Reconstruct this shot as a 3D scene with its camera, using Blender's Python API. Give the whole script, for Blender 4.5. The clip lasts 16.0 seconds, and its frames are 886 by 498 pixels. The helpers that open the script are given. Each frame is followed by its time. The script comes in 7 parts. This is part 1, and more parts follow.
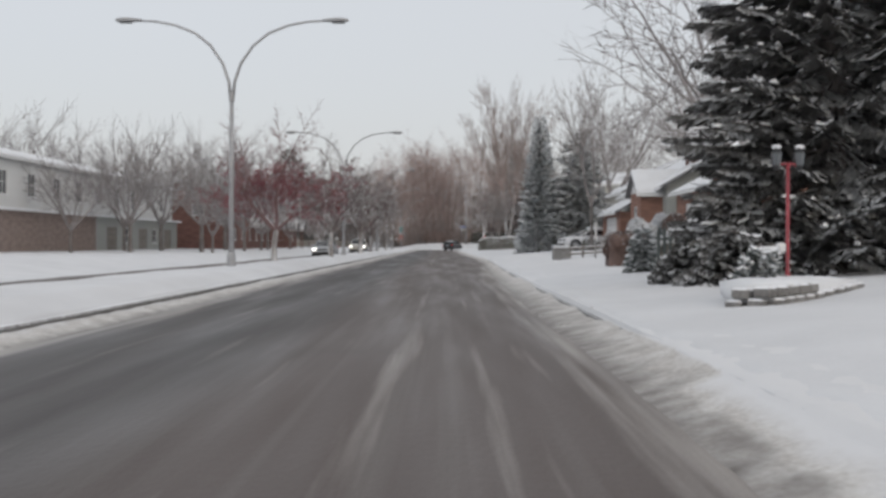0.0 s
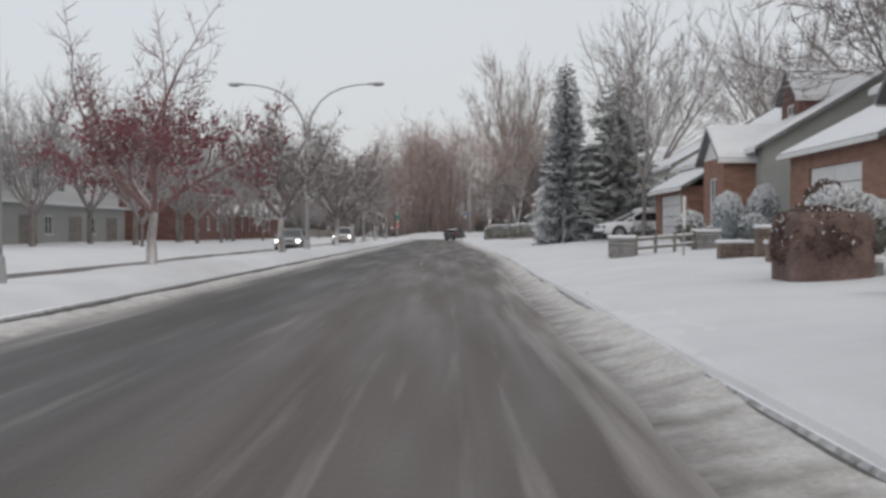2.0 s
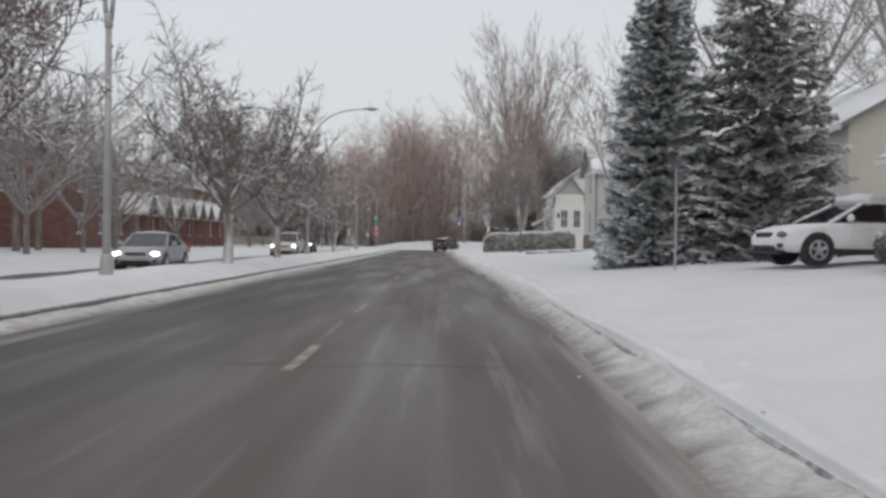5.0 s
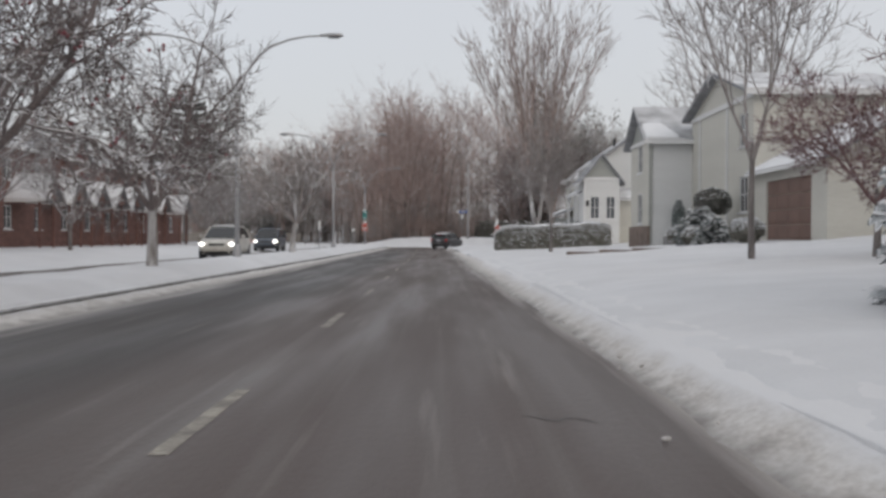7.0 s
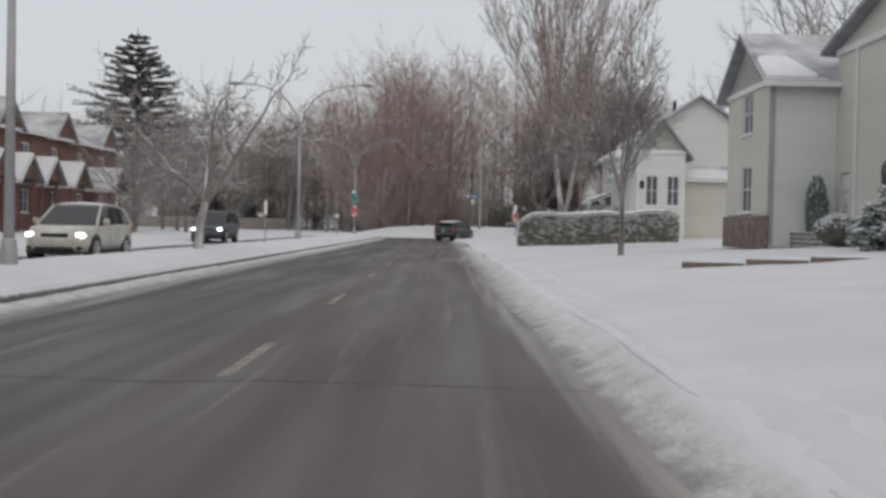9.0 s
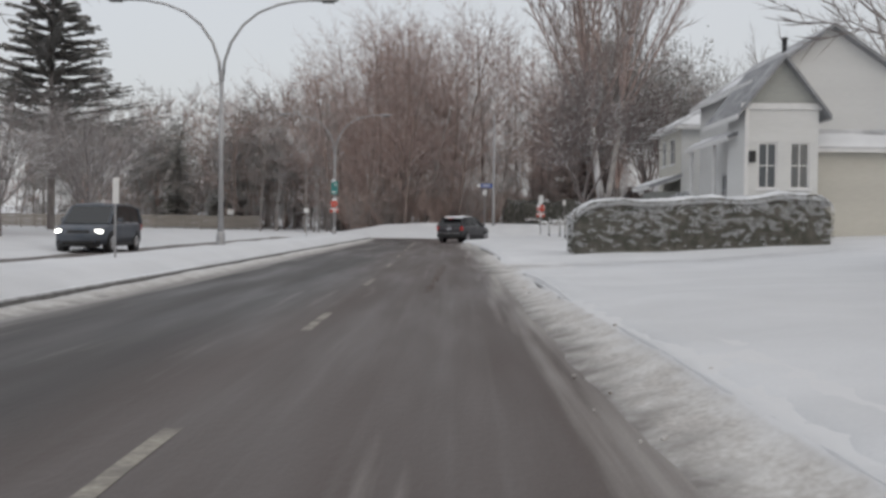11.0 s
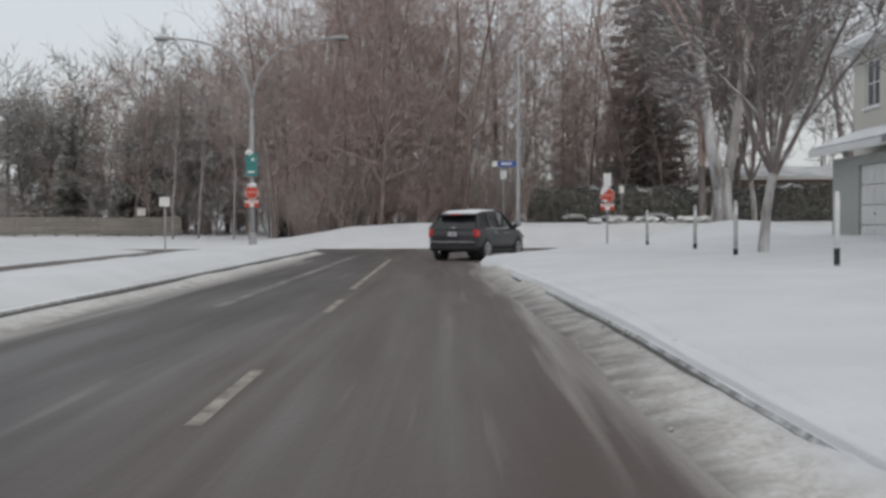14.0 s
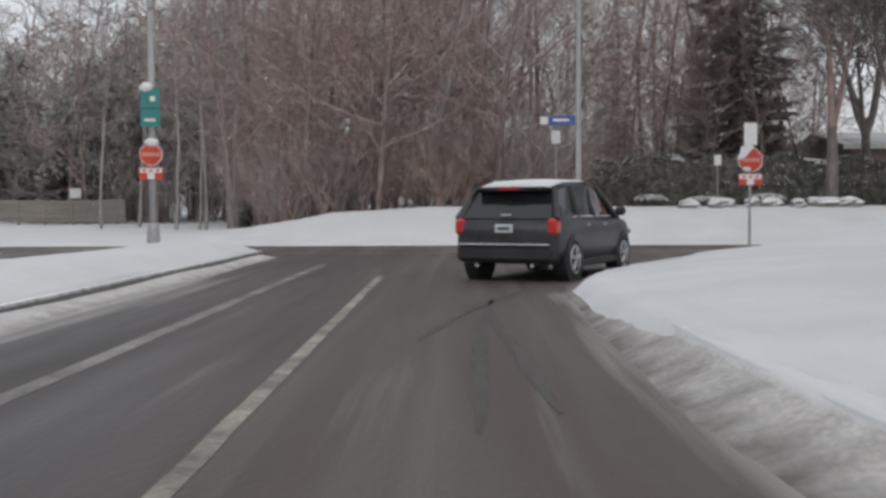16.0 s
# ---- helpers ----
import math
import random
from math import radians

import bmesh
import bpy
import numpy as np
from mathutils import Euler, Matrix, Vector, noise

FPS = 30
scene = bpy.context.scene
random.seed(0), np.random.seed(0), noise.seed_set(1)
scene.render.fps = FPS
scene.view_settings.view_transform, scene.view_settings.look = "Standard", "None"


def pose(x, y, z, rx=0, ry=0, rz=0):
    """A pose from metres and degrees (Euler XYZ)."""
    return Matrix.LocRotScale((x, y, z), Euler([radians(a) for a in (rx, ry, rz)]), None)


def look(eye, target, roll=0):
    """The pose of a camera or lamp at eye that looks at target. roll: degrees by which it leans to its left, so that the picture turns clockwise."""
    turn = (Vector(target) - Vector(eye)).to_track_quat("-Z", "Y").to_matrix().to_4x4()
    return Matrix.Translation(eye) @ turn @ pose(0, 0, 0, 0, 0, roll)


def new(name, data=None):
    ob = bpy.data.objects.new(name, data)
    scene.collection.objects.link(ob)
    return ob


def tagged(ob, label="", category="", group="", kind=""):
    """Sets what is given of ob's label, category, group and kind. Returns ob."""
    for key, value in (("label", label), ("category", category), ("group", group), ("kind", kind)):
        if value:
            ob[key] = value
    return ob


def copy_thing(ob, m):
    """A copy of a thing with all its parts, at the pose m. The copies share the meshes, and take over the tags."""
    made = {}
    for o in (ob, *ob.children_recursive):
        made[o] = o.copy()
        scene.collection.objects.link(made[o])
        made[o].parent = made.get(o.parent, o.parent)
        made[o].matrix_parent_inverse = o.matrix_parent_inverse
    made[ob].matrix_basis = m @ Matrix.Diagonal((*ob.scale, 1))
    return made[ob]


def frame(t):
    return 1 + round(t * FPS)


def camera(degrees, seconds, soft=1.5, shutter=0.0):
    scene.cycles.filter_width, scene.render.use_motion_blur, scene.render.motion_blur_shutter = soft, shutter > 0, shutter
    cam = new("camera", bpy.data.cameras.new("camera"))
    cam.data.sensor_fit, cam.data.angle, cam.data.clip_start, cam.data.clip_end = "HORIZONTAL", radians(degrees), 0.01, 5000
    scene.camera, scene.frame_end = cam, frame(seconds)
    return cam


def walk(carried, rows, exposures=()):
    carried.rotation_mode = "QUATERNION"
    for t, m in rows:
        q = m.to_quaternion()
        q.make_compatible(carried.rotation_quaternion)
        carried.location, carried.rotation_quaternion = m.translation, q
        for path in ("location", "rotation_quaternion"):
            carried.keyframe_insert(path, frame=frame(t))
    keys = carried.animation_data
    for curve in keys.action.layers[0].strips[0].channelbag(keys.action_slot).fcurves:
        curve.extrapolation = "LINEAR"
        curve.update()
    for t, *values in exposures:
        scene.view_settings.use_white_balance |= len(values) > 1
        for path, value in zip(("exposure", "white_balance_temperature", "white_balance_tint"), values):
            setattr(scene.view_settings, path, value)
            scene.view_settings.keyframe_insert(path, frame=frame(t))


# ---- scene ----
cam = camera(44.0, 16.0, soft=3.1)
PATH = [
    (0, (-0.298, -0.008, 1.242), (-0.303, 1.992, 1.232), 0.2),
    (0.5, (-0.285, 4.822, 1.268), (-0.275, 6.821, 1.255), 0.7),
    (1, (-0.22, 9.971, 1.281), (-0.207, 11.97, 1.262), 0.8),
    (1.5, (-0.168, 15.435, 1.28), (-0.164, 17.435, 1.251), 0.4),
    (2, (-0.033, 19.769, 1.277), (-0.044, 21.769, 1.246), -0.2),
    (2.5, (0.091, 24.454, 1.281), (0.079, 26.454, 1.253), 0.9),
    (3, (0.188, 29.988, 1.286), (0.172, 31.988, 1.257), 1.4),
    (5.5, (0.399, 57.273, 1.279), (0.403, 59.273, 1.267), 0.4),
    (6, (0.435, 62.66, 1.261), (0.437, 64.66, 1.234), 0.2),
    (6.5, (0.447, 67.643, 1.247), (0.448, 69.643, 1.221), 0.1),
    (7, (0.421, 74.071, 1.234), (0.422, 76.071, 1.213), 0.3),
    (7.5, (0.393, 79.638, 1.235), (0.395, 81.638, 1.205), 0.5),
    (8, (0.475, 85.48, 1.276), (0.476, 87.48, 1.256), 0.9),
    (8.5, (0.612, 91.274, 1.31), (0.606, 93.274, 1.281), 1.2),
    (9, (0.688, 96.475, 1.341), (0.673, 98.475, 1.298), 1.2),
    (11.5, (0.279, 124.929, 1.289), (0.258, 126.928, 1.241), 0.6),
    (12, (0.219, 130.384, 1.278), (0.199, 132.384, 1.236), 0.7),
    (12.5, (0.106, 136.121, 1.27), (0.087, 138.12, 1.215), 0.6),
    (13, (-0.031, 142.125, 1.27), (-0.044, 144.124, 1.218), 0.2),
    (13.5, (-0.069, 147.52, 1.281), (-0.08, 149.519, 1.23), 0.1),
    (14, (-0.1, 152.98, 1.296), (-0.113, 154.98, 1.248), -0.2),
    (14.5, (-0.181, 157.829, 1.295), (-0.201, 159.828, 1.245), -0.3),
    (15, (-0.373, 162.551, 1.283), (-0.399, 164.55, 1.223), -0.1),
    (15.5, (-0.532, 167.564, 1.265), (-0.565, 169.563, 1.201), -0.2),
    (16, (-0.719, 171.964, 1.25), (-0.754, 173.963, 1.175), -0.2),
]
walk(cam, [(t, look(eye, target, roll)) for t, eye, target, roll in PATH], [(0.0, -0.03, 6450, 9), (0.5, -0.01, 6450, 9), (1.0, -0.05, 6450, 12), (2.0, -0.02, 6450, 9), (3.0, -0.08, 6450, 9), (5.5, 0.04, 6450, 9), (6.0, 0.05, 6450, 8), (6.5, -0.12, 6450, 8), (7.0, -0.06, 6450, 10), (8.5, -0.11, 6450, 9), (11.5, -0.06, 6450, 9), (12.5, 0.04, 6450, 9), (13.0, -0.06, 6430, 8), (13.5, -0.07, 6400, 8), (14.0, -0.03, 6370, 7), (14.5, 0.06, 6350, 5), (15.0, 0.06, 6350, 5), (16.0, 0.08, 6350, 9)])

# ---- world and light: flat winter overcast ----
world = bpy.data.worlds.new("overcast_sky")
scene.world = world
world.use_nodes = True
wn, wl = world.node_tree.nodes, world.node_tree.links
wn.clear()
w_out = wn.new("ShaderNodeOutputWorld")
w_bg = wn.new("ShaderNodeBackground")
w_sky = wn.new("ShaderNodeTexSky")
w_sky.sky_type, w_sky.sun_disc = "NISHITA", False
w_sky.sun_elevation, w_sky.sun_rotation = radians(28), radians(150)
w_sky.air_density, w_sky.dust_density = 1.0, 4.0
w_mix = wn.new("ShaderNodeMix")
w_mix.data_type = "RGBA"
w_mix.inputs["Factor"].default_value = 0.97
w_ramp = wn.new("ShaderNodeValToRGB")
w_co = wn.new("ShaderNodeTexCoord")
w_sep = wn.new("ShaderNodeSeparateXYZ")
w_noise = wn.new("ShaderNodeTexNoise")
w_noise.inputs["Scale"].default_value, w_noise.inputs["Detail"].default_value = 1.6, 4
w_add = wn.new("ShaderNodeMath")
w_add.operation = "MULTIPLY_ADD"
w_add.inputs[1].default_value = 0.22
wl.new(w_co.outputs["Generated"], w_sep.inputs[0])
wl.new(w_co.outputs["Generated"], w_noise.inputs["Vector"])
wl.new(w_noise.outputs["Fac"], w_add.inputs[0])
wl.new(w_sep.outputs["Z"], w_add.inputs[2])
wl.new(w_add.outputs[0], w_ramp.inputs["Fac"])
cr = w_ramp.color_ramp
cr.elements[0].position, cr.elements[0].color = 0.0, (0.60, 0.597, 0.612, 1)
cr.elements[1].position, cr.elements[1].color = 0.75, (0.70, 0.70, 0.71, 1)
e = cr.elements.new(0.22)
e.color = (0.62, 0.617, 0.627, 1)
wl.new(w_sky.outputs[0], w_mix.inputs["A"])
wl.new(w_ramp.outputs[0], w_mix.inputs["B"])
wl.new(w_mix.outputs["Result"], w_bg.inputs["Color"])
w_bg.inputs["Strength"].default_value = 0.98
wl.new(w_bg.outputs[0], w_out.inputs["Surface"])

sun = new("sun", bpy.data.lights.new("sun", "SUN"))
sun.data.energy, sun.data.angle, sun.data.color = 0.3, radians(40), (1.0, 0.97, 0.93)
sun.matrix_world = look((-60, -80, 70), (0, 0, 0))


# ---- materials ----
def mat(name, base, rough=0.8, var=0.25, scale=3.0, fine=40.0, bump=0.2, bump_scale=30.0, metal=0.0, second=None, stretch=(1, 1, 1), spec=0.5):
    """A surface with a coarse and a fine variation of its colour and a little relief."""
    m = bpy.data.materials.new(name)
    m.use_nodes = True
    n, l = m.node_tree.nodes, m.node_tree.links
    b = n["Principled BSDF"]
    b.inputs["Roughness"].default_value, b.inputs["Metallic"].default_value = rough, metal
    b.inputs["Specular IOR Level"].default_value = spec
    co, mp = n.new("ShaderNodeTexCoord"), n.new("ShaderNodeMapping")
    mp.inputs["Scale"].default_value = stretch
    l.new(co.outputs["Object"], mp.inputs["Vector"])
    big, small = n.new("ShaderNodeTexNoise"), n.new("ShaderNodeTexNoise")
    for node, s, d in ((big, scale, 5), (small, fine, 3)):
        node.inputs["Scale"].default_value, node.inputs["Detail"].default_value = s, d
        l.new(mp.outputs[0], node.inputs["Vector"])
    ramp = n.new("ShaderNodeValToRGB")
    other = second or tuple(c * (1 - var) for c in base)
    ramp.color_ramp.elements[0].position, ramp.color_ramp.elements[1].position = 0.35, 0.68
    ramp.color_ramp.elements[0].color, ramp.color_ramp.elements[1].color = (*other, 1), (*base, 1)
    l.new(big.outputs["Fac"], ramp.inputs["Fac"])
    mx = n.new("ShaderNodeMix")
    mx.data_type, mx.blend_type = "RGBA", "OVERLAY"
    mx.inputs["Factor"].default_value = min(1.0, var * 1.5)
    l.new(ramp.outputs[0], mx.inputs["A"])
    l.new(small.outputs["Fac"], mx.inputs["B"])
    l.new(mx.outputs["Result"], b.inputs["Base Color"])
    if bump:
        bn, bp = n.new("ShaderNodeTexNoise"), n.new("ShaderNodeBump")
        bn.inputs["Scale"].default_value, bn.inputs["Detail"].default_value = bump_scale, 4
        l.new(mp.outputs[0], bn.inputs["Vector"])
        l.new(bn.outputs["Fac"], bp.inputs["Height"])
        bp.inputs["Strength"].default_value, bp.inputs["Distance"].default_value = bump, 0.03
        l.new(bp.outputs[0], b.inputs["Normal"])
    return m


def snow_topped(m, amount=0.55, edge=0.25, scale=6.0, low=0.2):
    """Lays a broken cover of snow on the faces of a material that look up."""
    n, l = m.node_tree.nodes, m.node_tree.links
    b = n["Principled BSDF"]
    src = b.inputs["Base Color"].links[0].from_socket
    geo, sep, no, ad, rp, mx, co = (n.new(k) for k in ("ShaderNodeNewGeometry", "ShaderNodeSeparateXYZ", "ShaderNodeTexNoise", "ShaderNodeMath", "ShaderNodeMapRange", "ShaderNodeMix", "ShaderNodeTexCoord"))
    l.new(geo.outputs["Normal"], sep.inputs[0])
    no.inputs["Scale"].default_value, no.inputs["Detail"].default_value = scale, 5
    l.new(co.outputs["Object"], no.inputs["Vector"])
    ad.operation = "MULTIPLY_ADD"
    ad.inputs[1].default_value = 0.9
    l.new(no.outputs["Fac"], ad.inputs[0])
    l.new(sep.outputs["Z"], ad.inputs[2])
    rp.inputs["From Min"].default_value, rp.inputs["From Max"].default_value = 1.45 - amount - edge, 1.45 - amount + edge
    l.new(ad.outputs[0], rp.inputs["Value"])
    mx.data_type = "RGBA"
    mx.inputs["B"].default_value = (0.82, 0.83, 0.85, 1)
    l.new(rp.outputs[0], mx.inputs["Factor"])
    l.new(src, mx.inputs["A"])
    l.new(mx.outputs["Result"], b.inputs["Base Color"])
    return m


M_SNOW = mat("snow", (0.71, 0.715, 0.73), 0.75, 0.09, 0.6, 30, 0.6, 4.0, spec=0.2)
M_SNOW_ROOF = mat("roof_snow", (0.78, 0.79, 0.81), 0.8, 0.07, 1.2, 25, 0.3, 8.0, spec=0.2)
M_KERB = snow_topped(mat("kerb_concrete", (0.20, 0.195, 0.19), 0.8, 0.35, 2.5, 30, 0.3, 40), 0.3)
M_STEEL = mat("galvanised_steel", (0.42, 0.42, 0.43), 0.5, 0.2, 2, 30, 0.05, 60, metal=0.35)
M_BARK = snow_topped(mat("grey_bark", (0.25, 0.225, 0.215), 0.9, 0.45, 4, 30, 0.8, 25, stretch=(1, 1, 0.3)), 0.25, 0.2)
M_BARK_SNOWY = mat("bark_plastered_with_snow", (0.60, 0.595, 0.60), 0.85, 0.3, 3.4, 20, 0.7, 14, second=(0.17, 0.15, 0.14), stretch=(1, 1, 0.22))
M_BARK_WOOD = mat("dark_woodland_bark", (0.32, 0.255, 0.232), 0.9, 0.45, 4, 30, 0.5, 25, second=(0.14, 0.11, 0.10), stretch=(1, 1, 0.3))
M_BARK_PALE = mat("pale_bark", (0.42, 0.40, 0.39), 0.9, 0.4, 3, 30, 0.5, 25, second=(0.24, 0.22, 0.21), stretch=(1, 1, 0.3))
M_TWIG = snow_topped(mat("bare_twigs", (0.32, 0.288, 0.278), 0.9, 0.3, 2, 20, 0), 0.32, 0.3, 3.0)
M_TWIG_BROWN = snow_topped(mat("brown_twigs", (0.44, 0.335, 0.308), 0.9, 0.35, 1.5, 20, 0), 0.12, 0.3, 3.0)
M_TWIG_FAWN = snow_topped(mat("fawn_twigs", (0.36, 0.295, 0.275), 0.9, 0.35, 1.5, 20, 0), 0.16, 0.3, 3.0)
M_BRUSH = snow_topped(mat("dry_brown_stems", (0.43, 0.33, 0.298), 0.9, 0.35, 1.5, 20, 0), 0.08, 0.3, 3.0)
M_TWIG_DARK = snow_topped(mat("dark_crab_twigs", (0.225, 0.19, 0.185), 0.9, 0.35, 1.5, 20, 0), 0.38, 0.25, 4.0)
M_TWIG_GREY = snow_topped(mat("dark_grey_twigs", (0.29, 0.268, 0.268), 0.9, 0.3, 2, 20, 0), 0.22, 0.3, 3.0)
M_TWIG_RED = snow_topped(mat("reddish_twigs", (0.24, 0.15, 0.15), 0.9, 0.3, 2, 20, 0), 0.25, 0.3, 3.0)
M_BERRY = mat("red_berries", (0.27, 0.075, 0.09), 0.5, 0.4, 5, 30, 0)
M_NEEDLE = snow_topped(mat("spruce_needles", (0.22, 0.24, 0.235), 0.85, 0.5, 1.5, 18, 0, second=(0.12, 0.14, 0.135)), 0.16, 0.35, 2.5)
M_NEEDLE_DEEP = snow_topped(mat("dark_spruce_needles", (0.15, 0.147, 0.14), 0.85, 0.5, 1.5, 18, 0, second=(0.08, 0.077, 0.077)), 0.10, 0.35, 2.5)
M_NEEDLE_BLUE = snow_topped(mat("blue_spruce_needles", (0.33, 0.365, 0.385), 0.85, 0.45, 1.5, 18, 0, second=(0.19, 0.22, 0.225)), 0.5, 0.45, 2.5)
M_NEEDLE_DULL = snow_topped(mat("dull_spruce_needles", (0.31, 0.315, 0.305), 0.85, 0.45, 1.5, 18, 0, second=(0.19, 0.195, 0.185)), 0.42, 0.45, 2.5)
M_CONE = mat("rusty_conifer", (0.40, 0.34, 0.325), 0.9, 0.4, 1.5, 18, 0, second=(0.28, 0.24, 0.23))
M_PINE = mat("pine_needles", (0.36, 0.355, 0.345), 0.85, 0.4, 1.5, 18, 0, second=(0.22, 0.215, 0.21))
M_EVERGREEN = mat("dull_evergreen_leaves", (0.42, 0.412, 0.402), 0.9, 0.4, 3, 20, 0, second=(0.30, 0.295, 0.288))
M_BRICK = mat("orange_brick", (0.30, 0.165, 0.125), 0.85, 0.3, 1.5, 45, 0.3, 40, stretch=(1, 1, 3))
M_BRICK_DARK = mat("brown_red_brick", (0.205, 0.108, 0.09), 0.85, 0.35, 1.2, 45, 0.3, 40, stretch=(1, 1, 3))
# near-black brown standing in for the shade inside the portal arch
M_ARCH_SHADE = mat("arch_shade_brown", (0.075, 0.05, 0.042), 0.8, 0.3, 1.5, 30, 0.2, 30)
M_SIDING_GREY = mat("grey_green_siding", (0.36, 0.37, 0.35), 0.75, 0.12, 0.8, 30, 0.25, 14, stretch=(0.1, 0.1, 1))
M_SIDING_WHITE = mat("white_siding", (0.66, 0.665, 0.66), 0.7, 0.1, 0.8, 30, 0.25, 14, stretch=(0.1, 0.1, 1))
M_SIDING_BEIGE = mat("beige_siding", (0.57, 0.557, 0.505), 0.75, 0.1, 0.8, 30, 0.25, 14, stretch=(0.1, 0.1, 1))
M_STONE = mat("brown_stone_veneer", (0.23, 0.175, 0.145), 0.9, 0.5, 2.5, 20, 0.6, 8)
M_SHINGLE = snow_topped(mat("grey_shingles", (0.22, 0.22, 0.23), 0.9, 0.3, 1.0, 30, 0.4, 20), 0.62, 0.22, 0.9)
M_SHINGLE_BARE = snow_topped(mat("thin_snow_shingles", (0.33, 0.335, 0.35), 0.9, 0.3, 1.0, 30, 0.4, 20, stretch=(1, 1, 4)), 0.06, 0.3, 0.9)
M_TRIM = mat("white_trim", (0.72, 0.72, 0.72), 0.6, 0.1, 3, 30, 0.05)
M_POST = mat("grey_plastic_post", (0.50, 0.50, 0.49), 0.6, 0.3, 4, 30, 0.05)
M_DOOR_WHITE = mat("white_garage_door", (0.68, 0.68, 0.68), 0.6, 0.1, 1, 30, 0.1)
M_DOOR_BROWN = mat("brown_garage_door", (0.20, 0.125, 0.10), 0.65, 0.2, 1, 30, 0.1)
M_DARK = mat("black_plastic", (0.03, 0.03, 0.032), 0.6, 0.3, 4, 40, 0.05)
M_RUBBER = mat("tyre_rubber", (0.03, 0.03, 0.03), 0.85, 0.4, 6, 40, 0.2)
M_RIM = mat("alloy_rim", (0.5, 0.5, 0.52), 0.35, 0.2, 6, 40, 0.0, metal=0.7)
M_CAR_BLACK = mat("black_car_paint", (0.022, 0.021, 0.027), 0.3, 0.5, 2.0, 12, 0, second=(0.04, 0.038, 0.042), spec=0.5)
M_CAR_WHITE = mat("white_car_paint", (0.62, 0.61, 0.56), 0.35, 0.2, 1.5, 12, 0, second=(0.45, 0.43, 0.40))
M_CAR_SNOW = mat("car_paint_under_snow", (0.80, 0.805, 0.82), 0.8, 0.15, 1.5, 12, 0.4, 10, spec=0.2)
M_CAR_SILVER = mat("silver_car_paint", (0.42, 0.44, 0.46), 0.35, 0.25, 1.5, 12, 0, second=(0.30, 0.31, 0.33))
M_CAR_BLUE = mat("dark_blue_van_paint", (0.06, 0.075, 0.10), 0.35, 0.3, 1.5, 12, 0, second=(0.10, 0.11, 0.13))
M_CHROME = mat("chrome", (0.65, 0.65, 0.66), 0.2, 0.1, 3, 30, 0, metal=0.9)
M_PLATE = mat("number_plate_white", (0.62, 0.64, 0.68), 0.5, 0.1, 9, 60, 0)
M_RED = mat("red_sign_paint", (0.62, 0.075, 0.045), 0.5, 0.2, 3, 30, 0)
M_WHITE_SIGN = mat("white_sign_paint", (0.78, 0.78, 0.78), 0.5, 0.1, 3, 30, 0)
M_SIGN_FADED = mat("faded_sign_lettering", (0.72, 0.50, 0.46), 0.5, 0.2, 5, 30, 0)
M_GREEN = mat("green_sign_paint", (0.045, 0.25, 0.245), 0.5, 0.15, 3, 30, 0)
M_BLUE = mat("blue_sign_paint", (0.06, 0.13, 0.42), 0.5, 0.15, 3, 30, 0)
M_HEDGE = mat("hedge_twigs", (0.235, 0.222, 0.195), 0.9, 0.5, 3, 25, 0, second=(0.12, 0.12, 0.10))
M_HEDGE_DARK = mat("dark_hedge_leaves", (0.19, 0.187, 0.175), 0.9, 0.5, 3, 25, 0, second=(0.08, 0.08, 0.07))
M_BUSH_BROWN = mat("brown_bush_twigs", (0.17, 0.115, 0.10), 0.9, 0.4, 3, 25, 0)
M_WOOD_FENCE = mat("weathered_wood", (0.28, 0.255, 0.23), 0.85, 0.3, 1.5, 30, 0.3, 30, stretch=(0.3, 0.3, 4))
M_FENCE_GREEN = mat("grey_green_fence_paint", (0.135, 0.152, 0.148), 0.8, 0.3, 1.5, 30, 0.2)
M_REDPOST = mat("red_painted_metal", (0.33, 0.05, 0.065), 0.45, 0.3, 3, 30, 0.05)
M_LINE = mat("worn_lane_paint", (0.39, 0.36, 0.305), 0.7, 0.4, 2.6, 20, 0.2, second=(0.16, 0.145, 0.13))
M_LINE_FAINT = mat("slushed_over_paint", (0.30, 0.285, 0.265), 0.7, 0.4, 1.2, 20, 0.2, second=(0.13, 0.12, 0.115))
M_ROCK = snow_topped(mat("grey_rock", (0.25, 0.24, 0.23), 0.9, 0.4, 2, 20, 0.6, 6), 0.5)


def glass(name, tint, rough=0.05):
    m = bpy.data.materials.new(name)
    m.use_nodes = True
    b = m.node_tree.nodes["Principled BSDF"]
    b.inputs["Base Color"].default_value = (*tint, 1)
    b.inputs["Roughness"].default_value = rough
    b.inputs["Specular IOR Level"].default_value = 0.7
    return m


def glowing(name, tint, strength):
    m = glass(name, tint, 0.2)
    b = m.node_tree.nodes["Principled BSDF"]
    b.inputs["Emission Color"].default_value = (*tint, 1)
    b.inputs["Emission Strength"].default_value = strength
    return m


M_GLASS = glass("window_glass", (0.11, 0.12, 0.13), 0.08)
M_CARGLASS = glass("tinted_car_glass", (0.018, 0.02, 0.022))
M_HEADLIGHT = glowing("lit_headlight", (1.0, 0.97, 0.9), 6.0)
M_TAIL = glowing("red_tail_lamp", (0.42, 0.025, 0.02), 0.12)
M_BRICK_GREY = mat("grey_brown_brick", (0.30, 0.235, 0.21), 0.85, 0.3, 1.2, 45, 0.3, 40, stretch=(1, 1, 3))


